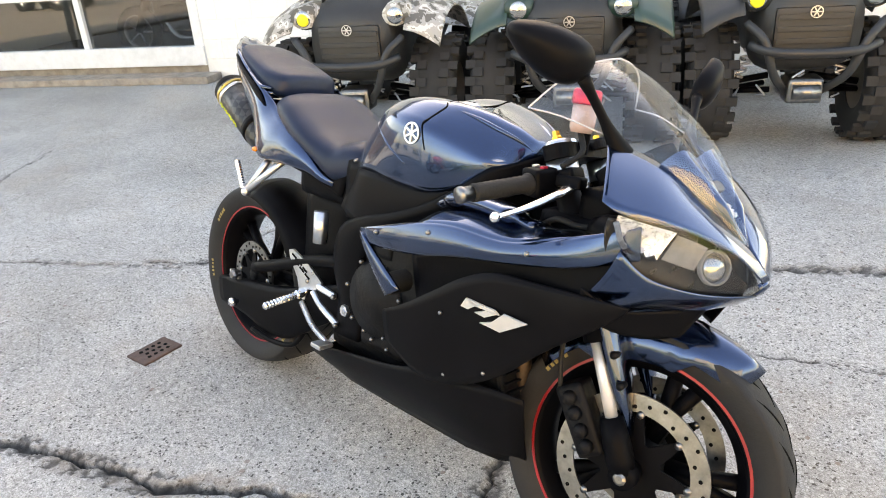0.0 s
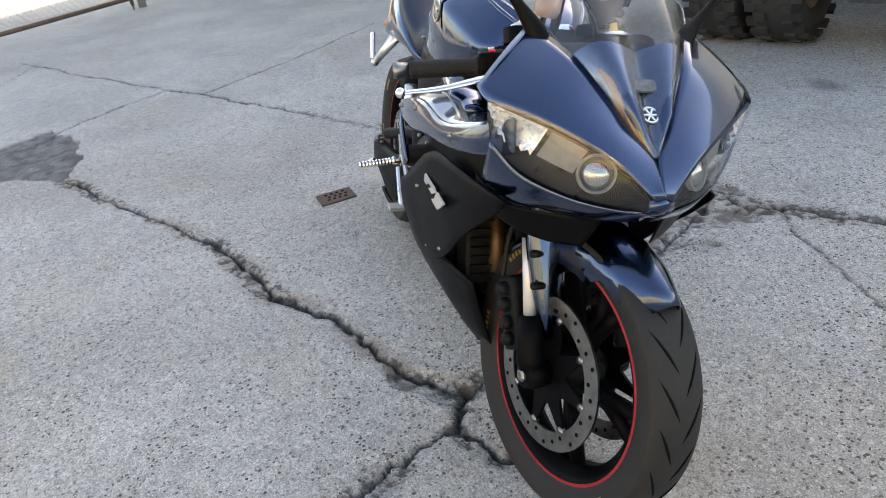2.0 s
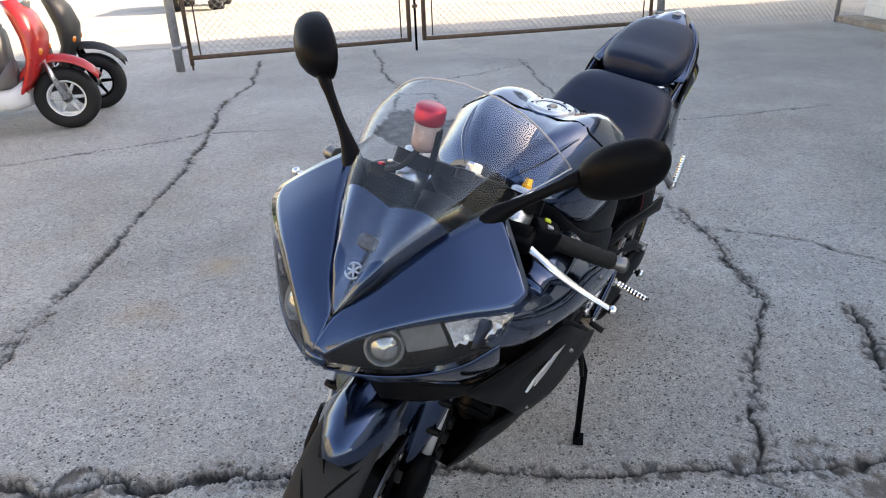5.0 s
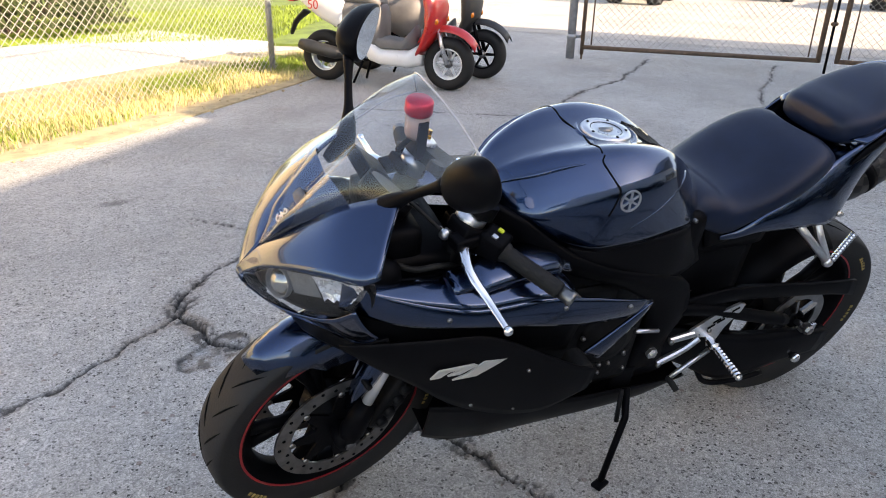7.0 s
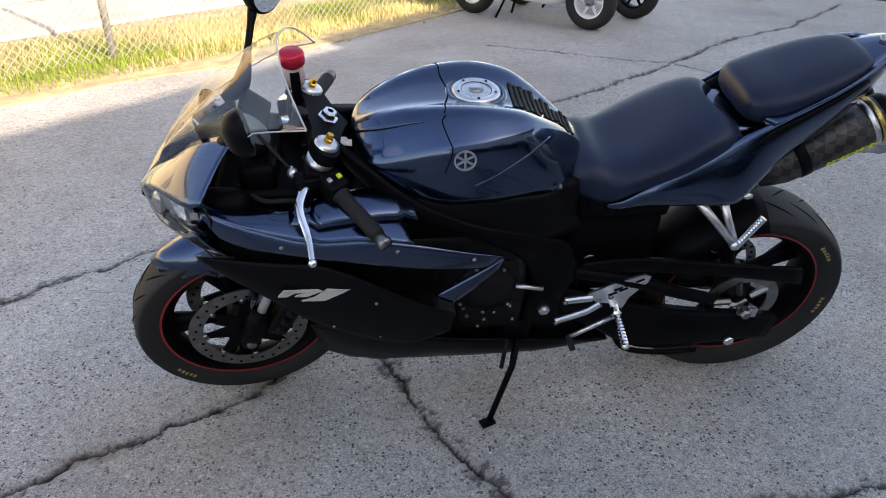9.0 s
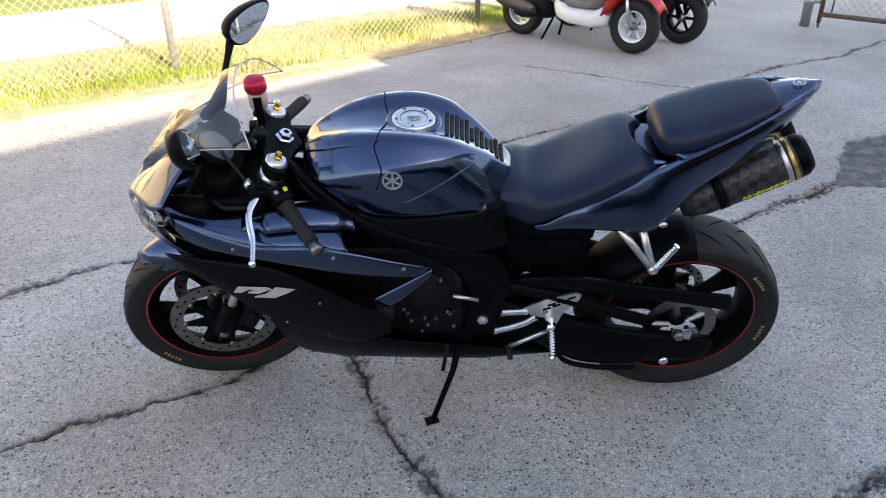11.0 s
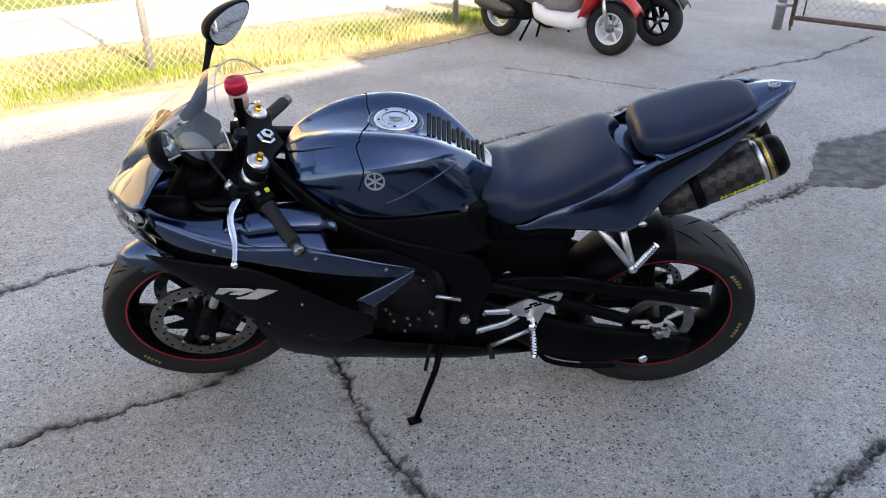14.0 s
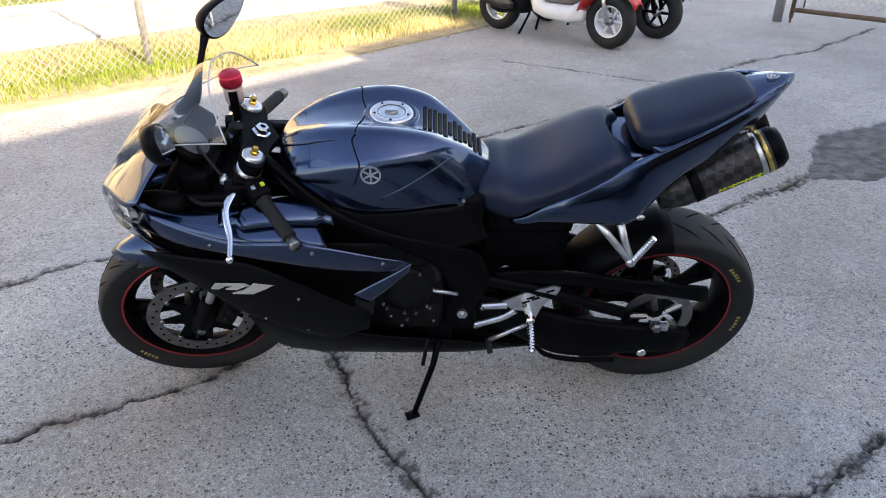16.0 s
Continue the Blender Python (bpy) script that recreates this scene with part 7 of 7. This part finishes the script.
# ---- quads ----
def make_quad(name, label, m, body, lamp_sticker=False, sport=False):
    q = thing(name, label, "quad bike", group="parked quads", m=m)
    R = 0.31 if not sport else 0.27
    tw = 0.11
    wheels = [(0.0, 0.42), (0.0, -0.42), (-1.22, 0.40), (-1.22, -0.40)]
    src = None
    for x, y in wheels:
        if src is None:
            bm = B()
            prof = [(0.15, -tw * 0.85), (0.19, -tw), (R * 0.86, -tw), (R * 0.96, -tw * 0.8), (R * 0.975, 0), (R * 0.96, tw * 0.8), (R * 0.86, tw), (0.19, tw), (0.15, tw * 0.85)]
            lathe(bm, prof, 40)
            w = part("wheel", bm, M["quadtyre"], q, "knobbly black tyre", True, pose(x, y, R))
            bm = B()
            for k in range(20):
                for yo, o in ((-0.062, 0), (0.062, 0.5), (-0.105, 0.5), (0.105, 0)):
                    a = 2 * math.pi * (k + o) / 20
                    rr = R * (0.965 if abs(yo) < 0.1 else 0.92)
                    box(bm, -0.024, 0.024, -0.027, 0.027, -0.008, 0.015, 0.003, Matrix.Translation((rr * math.cos(a), yo, rr * math.sin(a))) @ pose(0, 0, 0, 0, 90 - math.degrees(a)))
            tread = tagged(part("tread", bm, M["quadtyre"], w), "moulded tread knobs", kind="stuff")
            bm = B()
            lathe(bm, [(0.155, -tw * 0.8), (0.15, -0.02), (0.06, 0.0), (0.05, 0.03), (0.0001, 0.035)], 24)
            lathe(bm, [(0.155, tw * 0.8), (0.15, 0.02), (0.06, 0.012)], 24)
            rim = part("rim", bm, M["grey_pl"] if not sport else M["alu"], w, "", True)
            src = (w.data, rim.data, tread.data)
        else:
            w = new("wheel", src[0])
            w.parent = q
            w.matrix_basis = pose(x, y, R, 0, 0, 180 if y < 0 else 0)
            tagged(w, "knobbly black tyre")
            rim = new("rim", src[1])
            rim.parent = w
            tread = new("tread", src[2])
            tread.parent = w
            tagged(tread, "moulded tread knobs", kind="stuff")
    for s in (1, -1):
        bm = tube(B(), [(0.0, s * 0.1, 0.34), (0.0, s * 0.34, 0.30)], 0.018, 8)
        tube(bm, [(0.08, s * 0.1, 0.28), (0.0, s * 0.34, 0.26)], 0.016, 8)
        tube(bm, [(-0.1, s * 0.1, 0.28), (0.0, s * 0.34, 0.26)], 0.016, 8)
        part("suspension_arm", bm, M["satin"] if body != "yellow_pl" else M["yellow_pl"], q, "", True)
        coil = [(0.02, s * (0.26 - 0.1 * t) + 0.03 * math.cos(t * 40), 0.33 + 0.27 * t) for t in [k / 60 for k in range(61)]]
        part("shock", tube(B(), coil, 0.008, 5), M["alu"], q, "pale coil spring", True)
        # swept fender
        secs = []
        for k in range(11):
            a = radians(34 + 116 * k / 10)
            rr = R + 0.15
            secs.append([(rr * 1.1 * math.cos(a) - 0.02, s * (0.31 + 0.19 * v), 0.47 + rr * 0.78 * math.sin(a) + 0.03 * (1 - v) - 0.06 * v * v) for v in (0, 0.25, 0.5, 0.75, 0.92, 1.0)])
        fd_ = part("front_fender", loft(B(), secs, closed=False, cap=False), M[body], q, "", True)
        thicken(fd_, 0.008)
        secs = []
        for k in range(11):
            a = radians(30 + 150 * k / 10)
            rr = R + 0.12
            secs.append([(-1.22 + rr * 1.1 * math.cos(a), s * (0.16 + 0.34 * v), 0.42 + rr * 0.75 * math.sin(a) - 0.04 * v * v) for v in (0, 0.3, 0.6, 0.9, 1.0)])
        thicken(part("rear_fender", loft(B(), secs, closed=False, cap=False), M[body], q, "", True), 0.008)
        # lamp on a shoulder pod
        bm = B()
        lathe(bm, [(0.0001, 0.02), (0.03, 0.016), (0.055, 0.004), (0.06, -0.02), (0.062, -0.05)], 24, "X", Matrix.Translation((0.33, s * 0.255, 0.76)))
        lp = part("headlight", bm, M["head_glass"], q, "round clear headlight", True)
        if lamp_sticker and s < 0:
            bm = B()
            lathe(bm, [(0.0001, 0.0245), (0.030, 0.020), (0.034, 0.013)], 24, "X", Matrix.Translation((0.33, s * 0.255, 0.755)))
            part("sticker", bm, M["sticker"], lp, "yellow sticker on the lamp")
        secs = []
        for x, k in ((0.34, 0.8), (0.25, 1.0), (0.1, 1.1), (-0.1, 1.0)):
            secs.append([(x, s * 0.255 + 0.085 * k * math.cos(t), 0.765 + 0.07 * k * math.sin(t)) for t in [2 * math.pi * j / 16 for j in range(16)]])
        part("lamp_pod", loft(B(), secs), M[body], q, "moulded cheek round the lamp", True)
        part("bumper_tube", tube(B(), smooth_pts([(0.30, s * 0.06, 0.30), (0.42, s * 0.16, 0.42), (0.44, s * 0.22, 0.58), (0.38, s * 0.30, 0.66)], 5), 0.02, 10), M["quadblack"], q, "black bumper tube", True)
        part("handgrip", tube(B(), [(-0.38, s * 0.22, 1.02), (-0.44, s * 0.40, 1.0)], 0.02, 10), M["rubber"], q, "", True)
    bm = ring_body(B(), [(0.36, 0.72, 0.5, 0.12, 0.5), (0.34, 0.80, 0.44, 0.22, 0.5), (0.2, 0.86, 0.40, 0.26, 0.5), (0.0, 0.90, 0.36, 0.24, 0.5), (-0.3, 0.94, 0.34, 0.18, 0.5), (-0.6, 0.86, 0.34, 0.17, 0.5), (-1.1, 0.84, 0.36, 0.2, 0.5), (-1.45, 0.80, 0.5, 0.2, 0.5), (-1.52, 0.74, 0.6, 0.12, 0.5)], 20, 3.2)
    part("body", bm, M["quadblack"] if not sport else M[body], q, "", True)
    bm = ring_body(B(), [(-0.45, 0.92, 0.84, 0.09, 0.5), (-0.6, 0.93, 0.84, 0.15, 0.5), (-0.95, 0.92, 0.82, 0.16, 0.5), (-1.2, 0.95, 0.83, 0.16, 0.5), (-1.3, 0.93, 0.85, 0.1, 0.5)], 18, 2.8)
    part("seat", bm, M["vinyl"], q, "black seat", True)
    bm = B()
    for k in range(4):
        box(bm, 0.365, 0.378, -0.16, 0.16, 0.50 + 0.055 * k, 0.525 + 0.055 * k, 0.004)
    box(bm, 0.34, 0.37, -0.17, 0.17, 0.48, 0.72, 0.02)
    gr = part("grille", bm, M["quadblack"], q, "black slatted grille")
    part("emblem", mark_disc(B(), Matrix.Translation((0.385, 0, 0.70)) @ pose(0, 0, 0, 0, 90), 0.028), M["alu"], gr, "round silver emblem")
    bm = tube(B(), smooth_pts([(0.40, -0.28, 0.56), (0.47, -0.15, 0.53), (0.47, 0.15, 0.53), (0.40, 0.28, 0.56)], 5), 0.022, 10)
    part("bumper_bar", bm, M["quadblack"], q, "black bumper bar", True)
    bm = B()
    box(bm, 0.22, 0.38, -0.08, 0.08, 0.27, 0.39, 0.02)
    tube(bm, [(0.39, -0.06, 0.33), (0.39, 0.06, 0.33)], 0.035, 12)
    part("winch", bm, M["steel"], q, "grey winch", True)
    bm = tube(B(), [(-0.36, -0.4, 1.0), (-0.32, -0.15, 1.03), (-0.32, 0.15, 1.03), (-0.36, 0.4, 1.0)], 0.014, 8)
    tube(bm, [(-0.32, 0, 1.03), (-0.15, 0, 0.85)], 0.03, 10)
    part("handlebar", bm, M["quadblack"], q, "", True)
    if not sport:
        rods = [[(0.32, y, 0.955), (-0.18, y, 0.965)] for y in (-0.33, -0.2, -0.07, 0.07, 0.2, 0.33)] + [[(x, -0.36, 0.955), (x, 0.36, 0.955)] for x in (0.32, 0.07, -0.18)]
        rods += [[(x, y, 0.80), (x, y, 0.96)] for x, y in ((0.2, 0.18), (0.2, -0.18), (-0.1, 0.15), (-0.1, -0.15))]
        for rod in rods:
            part("rack_bar", tube(B(), rod, 0.011, 8), M["quadblack"], q, "black tubular rack bar", True)
    bm = B()
    for k in range(10):
        rx, ry, rz = random.uniform(0.2, 0.36), random.uniform(-0.3, 0.3), random.uniform(0.24, 0.45)
        tube(bm, [(rx, ry, rz), (rx + random.uniform(-0.04, 0.04), ry + random.uniform(-0.06, 0.06), rz + random.uniform(-0.06, 0.06))], 0.005, 6)
    tagged(part("fitting", bm, M["alu"], q), "small bright bolts and pins", kind="stuff")
    return q


face = -56.5
back = Vector((0.545, -0.839, 0))
for nm, lab, (x, y), body, stick in (("quad", "camouflage utility quad with black grille", (-2.52, 1.92), "camo", True), ("quad", "dark green utility quad beside two others", (-1.45, 2.65), "green_pl", False), ("quad", "black utility quad with yellow lamp sticker", (-0.42, 3.40), "quadblack", True)):
    make_quad(nm, lab, pose(x, y, 0, 0, 0, face) @ Matrix.Scale(1.13, 4), body, stick)

far_q = [("yellow sport quad standing in the sunny yard", (-8.6, -11.6), "yellow_pl", True, 40), ("blue sport quad standing in the sunny yard", (-12.2, -11.6), "blue_pl", True, 35), ("black utility quad standing in the sunny yard", (-13.0, -8.9), "quadblack", False, 30), ("red sport quad standing in the sunny yard", (-14.2, -7.0), "red_pl", True, 25), ("dark utility quad parked deep in the yard", (-15.8, -5.2), "green_pl", False, 20)]
for lab, (x, y), body, sp, tn in far_q:
    make_quad("quad", lab, pose(x, y, 0.005, 0, 0, tn), body, False, sp)


# ---- scooters ----
def make_scooter(label, m, main, front, trim, rimmat):
    sc = thing("scooter", label, "scooter", group="parked scooters", m=m)
    src = None
    R, w2 = 0.232, 0.062
    for x, st in ((0.0, 0), (-1.22, 0)):
        bm = B()
        lathe(bm, [(0.135, -0.045), (0.15, -w2), (0.20, -w2 - 0.004), (0.224, -0.042), (R, -0.012), (R, 0.012), (0.224, 0.042), (0.20, w2 + 0.004), (0.15, w2), (0.135, 0.045)], 44)
        wh = part("wheel", bm, M["tyre"], sc, "fat black scooter tyre", True, pose(x, 0, R))
        bm = B()
        lathe(bm, [(0.14, -0.046), (0.13, -0.05), (0.122, -0.04), (0.12, 0.04), (0.13, 0.05), (0.14, 0.046)], 40)
        rm = part("rim", bm, M[rimmat], wh, "painted cast rim", True)
        for k in range(6):
            a = 2 * math.pi * k / 6
            part("spoke", tube(B(), [(0.025 * math.cos(a), 0.0, 0.025 * math.sin(a)), (0.124 * math.cos(a), 0.0, 0.124 * math.sin(a))], [0.016, 0.011], 6), M[rimmat], rm, "", True)
        bm = B()
        lathe(bm, [(0.0001, -0.06), (0.03, -0.055), (0.036, -0.03), (0.036, 0.03), (0.03, 0.055), (0.0001, 0.06)], 20)
        part("hub", bm, M["steel"], wh, "", True)
    for s in (1, -1):
        part("fork_leg", tube(B(), [(0.0, s * 0.075, R), (-0.05, s * 0.075, 0.40), (-0.09, s * 0.06, 0.54)], [0.02, 0.02, 0.015], 12), M["alu"] if rimmat == "white_pl" else M["satin"], sc, "front fork leg", True)
    secs = []
    for k in range(10):
        a = radians(25 + 120 * k / 9)
        secs.append([(0.27 * math.cos(a) * 1.15 - 0.02, 0.08 * v, R + 0.06 + 0.27 * math.sin(a) - 0.05 * abs(v) ** 2.2) for v in (-1, -0.7, -0.35, 0, 0.35, 0.7, 1)])
    thicken(part("front_mudguard", loft(B(), secs, closed=False, cap=False), M[front], sc, "peaked front mudguard", True), 0.006)
    # leg shield and nose
    secs = []
    for z, x, w, d in ((0.26, -0.30, 0.12, 0.03), (0.40, -0.20, 0.19, 0.05), (0.55, -0.13, 0.22, 0.07), (0.70, -0.12, 0.21, 0.09), (0.84, -0.16, 0.17, 0.09), (0.95, -0.22, 0.13, 0.07)):
        secs.append([(x + d * math.cos(t), w * math.sin(t), z) for t in [2 * math.pi * j / 18 for j in range(18)]])
    part("leg_shield", loft(B(), secs), M[front], sc, "painted front leg shield", True)
    for s in (1, -1):
        bm = B()
        lathe(bm, [(0.0001, 0.025), (0.02, 0.02), (0.03, 0.0)], 16, "X", Matrix.Translation((-0.08, s * 0.14, 0.60)))
        part("turn_signal", bm, M["amber"], sc, "amber turn signal", True)
    bm = B()
    lathe(bm, [(0.0001, 0.03), (0.04, 0.022), (0.062, 0.0), (0.065, -0.04)], 20, "X", Matrix.Translation((-0.12, 0, 0.93)))
    part("headlight", bm, M["head_glass"], sc, "clear headlight", True)
    bm = ring_body(B(), [(-0.24, 0.40, 0.20, 0.13, 0.5), (-0.35, 0.34, 0.18, 0.17, 0.5), (-0.6, 0.34, 0.19, 0.18, 0.5), (-0.72, 0.42, 0.22, 0.17, 0.5), (-0.78, 0.46, 0.28, 0.12, 0.5)], 20, 3.2)
    part("footboard", bm, M[main], sc, "painted footboard", True)
    bm = ring_body(B(), [(-0.30, 0.55, 0.33, 0.08, 0.5), (-0.42, 0.42, 0.33, 0.13, 0.5), (-0.62, 0.44, 0.33, 0.14, 0.5), (-0.72, 0.62, 0.34, 0.13, 0.5)], 18, 3)
    part("tunnel", bm, M["grey_pl"], sc, "grey inner footwell", True)
    bm = ring_body(B(), dense([(-0.60, 0.70, 0.34, 0.10, 0.5), (-0.68, 0.74, 0.32, 0.160, 0.5), (-0.85, 0.75, 0.36, 0.170, 0.5), (-1.0, 0.75, 0.44, 0.165, 0.5), (-1.04, 0.72, 0.50, 0.13, 0.5)], 3), 20, 3.2)
    part("side_cover", bm, M["grey_pl"], sc, "dull brown-grey side cover under the seat", True)
    bm = ring_body(B(), dense([(-0.93, 0.72, 0.52, 0.12, 0.5), (-0.96, 0.77, 0.47, 0.172, 0.5), (-1.08, 0.79, 0.50, 0.168, 0.5), (-1.25, 0.82, 0.58, 0.142, 0.5), (-1.45, 0.86, 0.72, 0.09, 0.5), (-1.5, 0.85, 0.77, 0.04, 0.5)], 3), 20, 3.0)
    bd = part("body", bm, M[main], sc, "painted rear bodywork", True)
    if main == "white_pl":
        for s in (1, -1):
            cu = bpy.data.curves.new("lettering", "FONT")
            cu.body, cu.size, cu.extrude = "50", 0.11, 0.001
            tx = new("lettering", cu)
            tx.matrix_basis = pose(-1.22 if s > 0 else -1.08, s * 0.158, 0.64, 90, 0, 0 if s < 0 else 180)
            dg = bpy.context.evaluated_depsgraph_get()
            me = bpy.data.meshes.new_from_object(tx.evaluated_get(dg))
            bpy.data.objects.remove(tx)
            me.materials.clear()
            me.materials.append(M["red_pl"])
            ob = new("lettering", me)
            ob.parent = bd
            ob.matrix_basis = pose(-1.30 if s < 0 else -1.16, s * 0.168, 0.655, 90, 0, 0 if s < 0 else 180)
            tagged(ob, "red number on the bodywork")
    bm = ring_body(B(), dense([(-0.62, 0.74, 0.69, 0.08, 0.5), (-0.7, 0.80, 0.70, 0.14, 0.5), (-0.95, 0.80, 0.72, 0.145, 0.5), (-1.15, 0.86, 0.76, 0.14, 0.5), (-1.38, 0.88, 0.80, 0.10, 0.5), (-1.42, 0.86, 0.82, 0.05, 0.5)], 3), 20, 2.8)
    part("seat", bm, M["grey_pl"], sc, "grey-brown seat", True)
    bm = ring_body(B(), [(-0.86, 0.40, 0.20, 0.05, 0.5), (-0.95, 0.42, 0.18, 0.09, 0.5), (-1.2, 0.36, 0.16, 0.09, 0.5), (-1.3, 0.30, 0.18, 0.05, 0.5)], 16, 2.6)
    part("engine", bm, M["engine"], sc, "dark engine case", True)
    for s in (-1,):
        part("silencer", tube(B(), [(-0.98, s * 0.11, 0.26), (-1.05, s * 0.15, 0.28), (-1.32, s * 0.16, 0.33), (-1.40, s * 0.16, 0.345)], [0.03, 0.055, 0.06, 0.045], 18), M["quadblack"], sc, "black silencer", True)
    bm = B()
    box(bm, -1.56, -1.50, -0.06, 0.06, 0.70, 0.78, 0.01)
    part("tail_lamp", bm, M["red_pl"], sc, "red tail lamp")
    part("rear_mudguard", tube(B(), smooth_pts([(-1.40, 0, 0.62), (-1.52, 0, 0.52), (-1.58, 0, 0.40)], 4), [0.06, 0.055, 0.05, 0.045, 0.04, 0.035, 0.03, 0.03, 0.02], 8, flat=0.3), M["quadblack"], sc, "", True)
    bm = tube(B(), smooth_pts([(-0.26, -0.32, 0.98), (-0.22, -0.15, 1.02), (-0.22, 0.15, 1.02), (-0.26, 0.32, 0.98)], 5), 0.016, 10)
    tube(bm, [(-0.22, 0, 1.02), (-0.14, 0, 0.6)], 0.03, 10)
    part("handlebar", bm, M["quadblack"], sc, "black handlebar", True)
    bm = tube(B(), [(-0.80, 0.09, 0.22), (-0.88, 0.14, 0.02)], 0.012, 8)
    tube(bm, [(-0.80, -0.09, 0.22), (-0.88, -0.14, 0.02)], 0.012, 8)
    part("centre_stand", bm, M["satin"], sc, "black stand", True)
    return sc


make_scooter("white scooter with red front and white rims", pose(-1.535, -4.58, 0.0, 0, 0, 138.5), "white_pl", "red_pl", "grey_pl", "white_pl")
make_scooter("black scooter parked behind the white one", pose(-2.06, -5.0, 0.0, 0, 0, 138.5), "quadblack", "quadblack", "grey_pl", "satin")

# ---- a display motorcycle behind the shop glass, low and dark ----
dm = thing("display_motorcycle", "dark motorcycle on show behind the shop window", "motorcycle", m=WALL @ pose(1.85, 0.95, 0.1))
for x in (0.0, 1.35):
    bm = B()
    lathe(bm, [(0.20, -0.04), (0.24, -0.05), (0.29, -0.03), (0.30, 0), (0.29, 0.03), (0.24, 0.05), (0.20, 0.04)], 36)
    w = part("wheel", bm, M["tyre"], dm, "", True, pose(x, 0, 0.30))
    bm = B()
    lathe(bm, [(0.2, 0.03), (0.19, 0.035), (0.18, 0.0), (0.19, -0.035), (0.2, -0.03)], 36)
    for k in range(5):
        tube(bm, [(0, 0, 0), (0.19 * math.cos(k * 1.257), 0, 0.19 * math.sin(k * 1.257))], 0.012, 6)
    part("rim", bm, M["alu"], w, "", True)
part("frame", tube(B(), smooth_pts([(0.0, 0, 0.3), (0.25, 0, 0.75), (0.6, 0, 0.72), (0.9, 0, 0.5), (1.35, 0, 0.3)], 5), 0.05, 10), M["satin"], dm, "", True)
part("exhaust", tube(B(), smooth_pts([(0.45, -0.1, 0.45), (0.6, -0.14, 0.25), (0.9, -0.15, 0.24), (1.5, -0.16, 0.32)], 5), 0.035, 12), M["chrome"], dm, "chromed exhaust pipe", True)
part("engine", box(B(), 0.4, 0.8, -0.14, 0.14, 0.3, 0.6, 0.04), M["engine"], dm, "", True)
part("tank", ring_body(B(), [(0.3, 0.82, 0.7, 0.06, 0.5), (0.4, 0.9, 0.66, 0.13, 0.5), (0.65, 0.88, 0.66, 0.14, 0.5), (0.85, 0.78, 0.66, 0.08, 0.5)], 18, 2.4), M["paint"], dm, "", True)
part("seat", ring_body(B(), [(0.82, 0.76, 0.66, 0.08, 0.5), (1.0, 0.75, 0.64, 0.14, 0.5), (1.4, 0.8, 0.7, 0.1, 0.5)], 16, 2.6), M["vinyl"], dm, "", True)

# ---- across the yard: a brick building and poles that the mirrors and paint pick up ----
bb = thing("brick_building", "long low red brick building far across the yard", "building", m=pose(-42, -6, 0, 0, 0, 10))
part("wall", box(B(), -6, 0, -16, 16, 0, 4.5), M["redbrick"], bb, "red brick wall")
part("roof", box(B(), -6.2, 0.2, -16.2, 16.2, 4.5, 4.8), M["roof"], bb, "dark flat roof")
for k in range(7):
    part("window", box(B(), -0.05, 0.03, -14 + 4.2 * k, -12 + 4.2 * k, 1.2, 2.8), M["darkwall"], bb, "dark window")
for x, y in ((-26, 5), (-30, -9)):
    up_ = thing("utility_pole", "tall wooden utility pole with a cross arm", "utility pole", group="utility poles", m=pose(x, y, 0))
    part("pole", tube(B(), [(0, 0, 0), (0, 0, 9)], [0.15, 0.1], 10), M["twig"], up_, "", True)
    part("cross_arm", box(B(), -0.06, 0.06, -1.1, 1.1, 8.2, 8.32), M["twig"], up_)

# unseen sunlit tan building behind the walk, added to reflect gold in nose and lamps
nb = thing("unseen_tan_building", "plain unseen tan brick building, added beyond the verge for gold reflections", "building", m=pose(9.5, -8.5, 0, 0, 0, -40))
part("wall", box(B(), 0, 6, -8, 9, 0, 6.0), M["tanbrick"], nb, "tan brick wall")
part("roof", box(B(), -0.3, 6.3, -8.3, 9.3, 6.0, 6.3), M["roof"], nb, "flat dark roof")
for k in range(4):
    part("window", box(B(), -0.02, 0.05, -6.6 + 4.2 * k, -5.4 + 4.2 * k, 1.1, 2.6), M["darkwall"], nb, "dark window")

# ---- painted blocks of the shop front, each laid proud of its joints ----
block_me = mesh_of("block", box(B(), -0.193, 0.193, -0.006, 0.006, -0.093, 0.093, 0.004), M["brick"])
for wall, xa, xb in ((wall_left, -0.95, 0.12), (wall_right, 3.24, 7.6)):
    for c in range(8):
        x = xa + 0.2 - (0.2 if c % 2 else 0.0)
        while x < xb + 0.1:
            lo_, hi_ = max(x - 0.193, xa + 0.004), min(x + 0.193, xb - 0.004)
            if hi_ - lo_ > 0.06:
                o = new("block", block_me)
                o.parent = wall
                o.matrix_basis = pose((lo_ + hi_) / 2, 0.0035 + random.uniform(-0.0005, 0.0005), 0.1 + 0.2 * c) @ Matrix.Diagonal(((hi_ - lo_) / 0.386, 1, 1, 1))
            x += 0.4
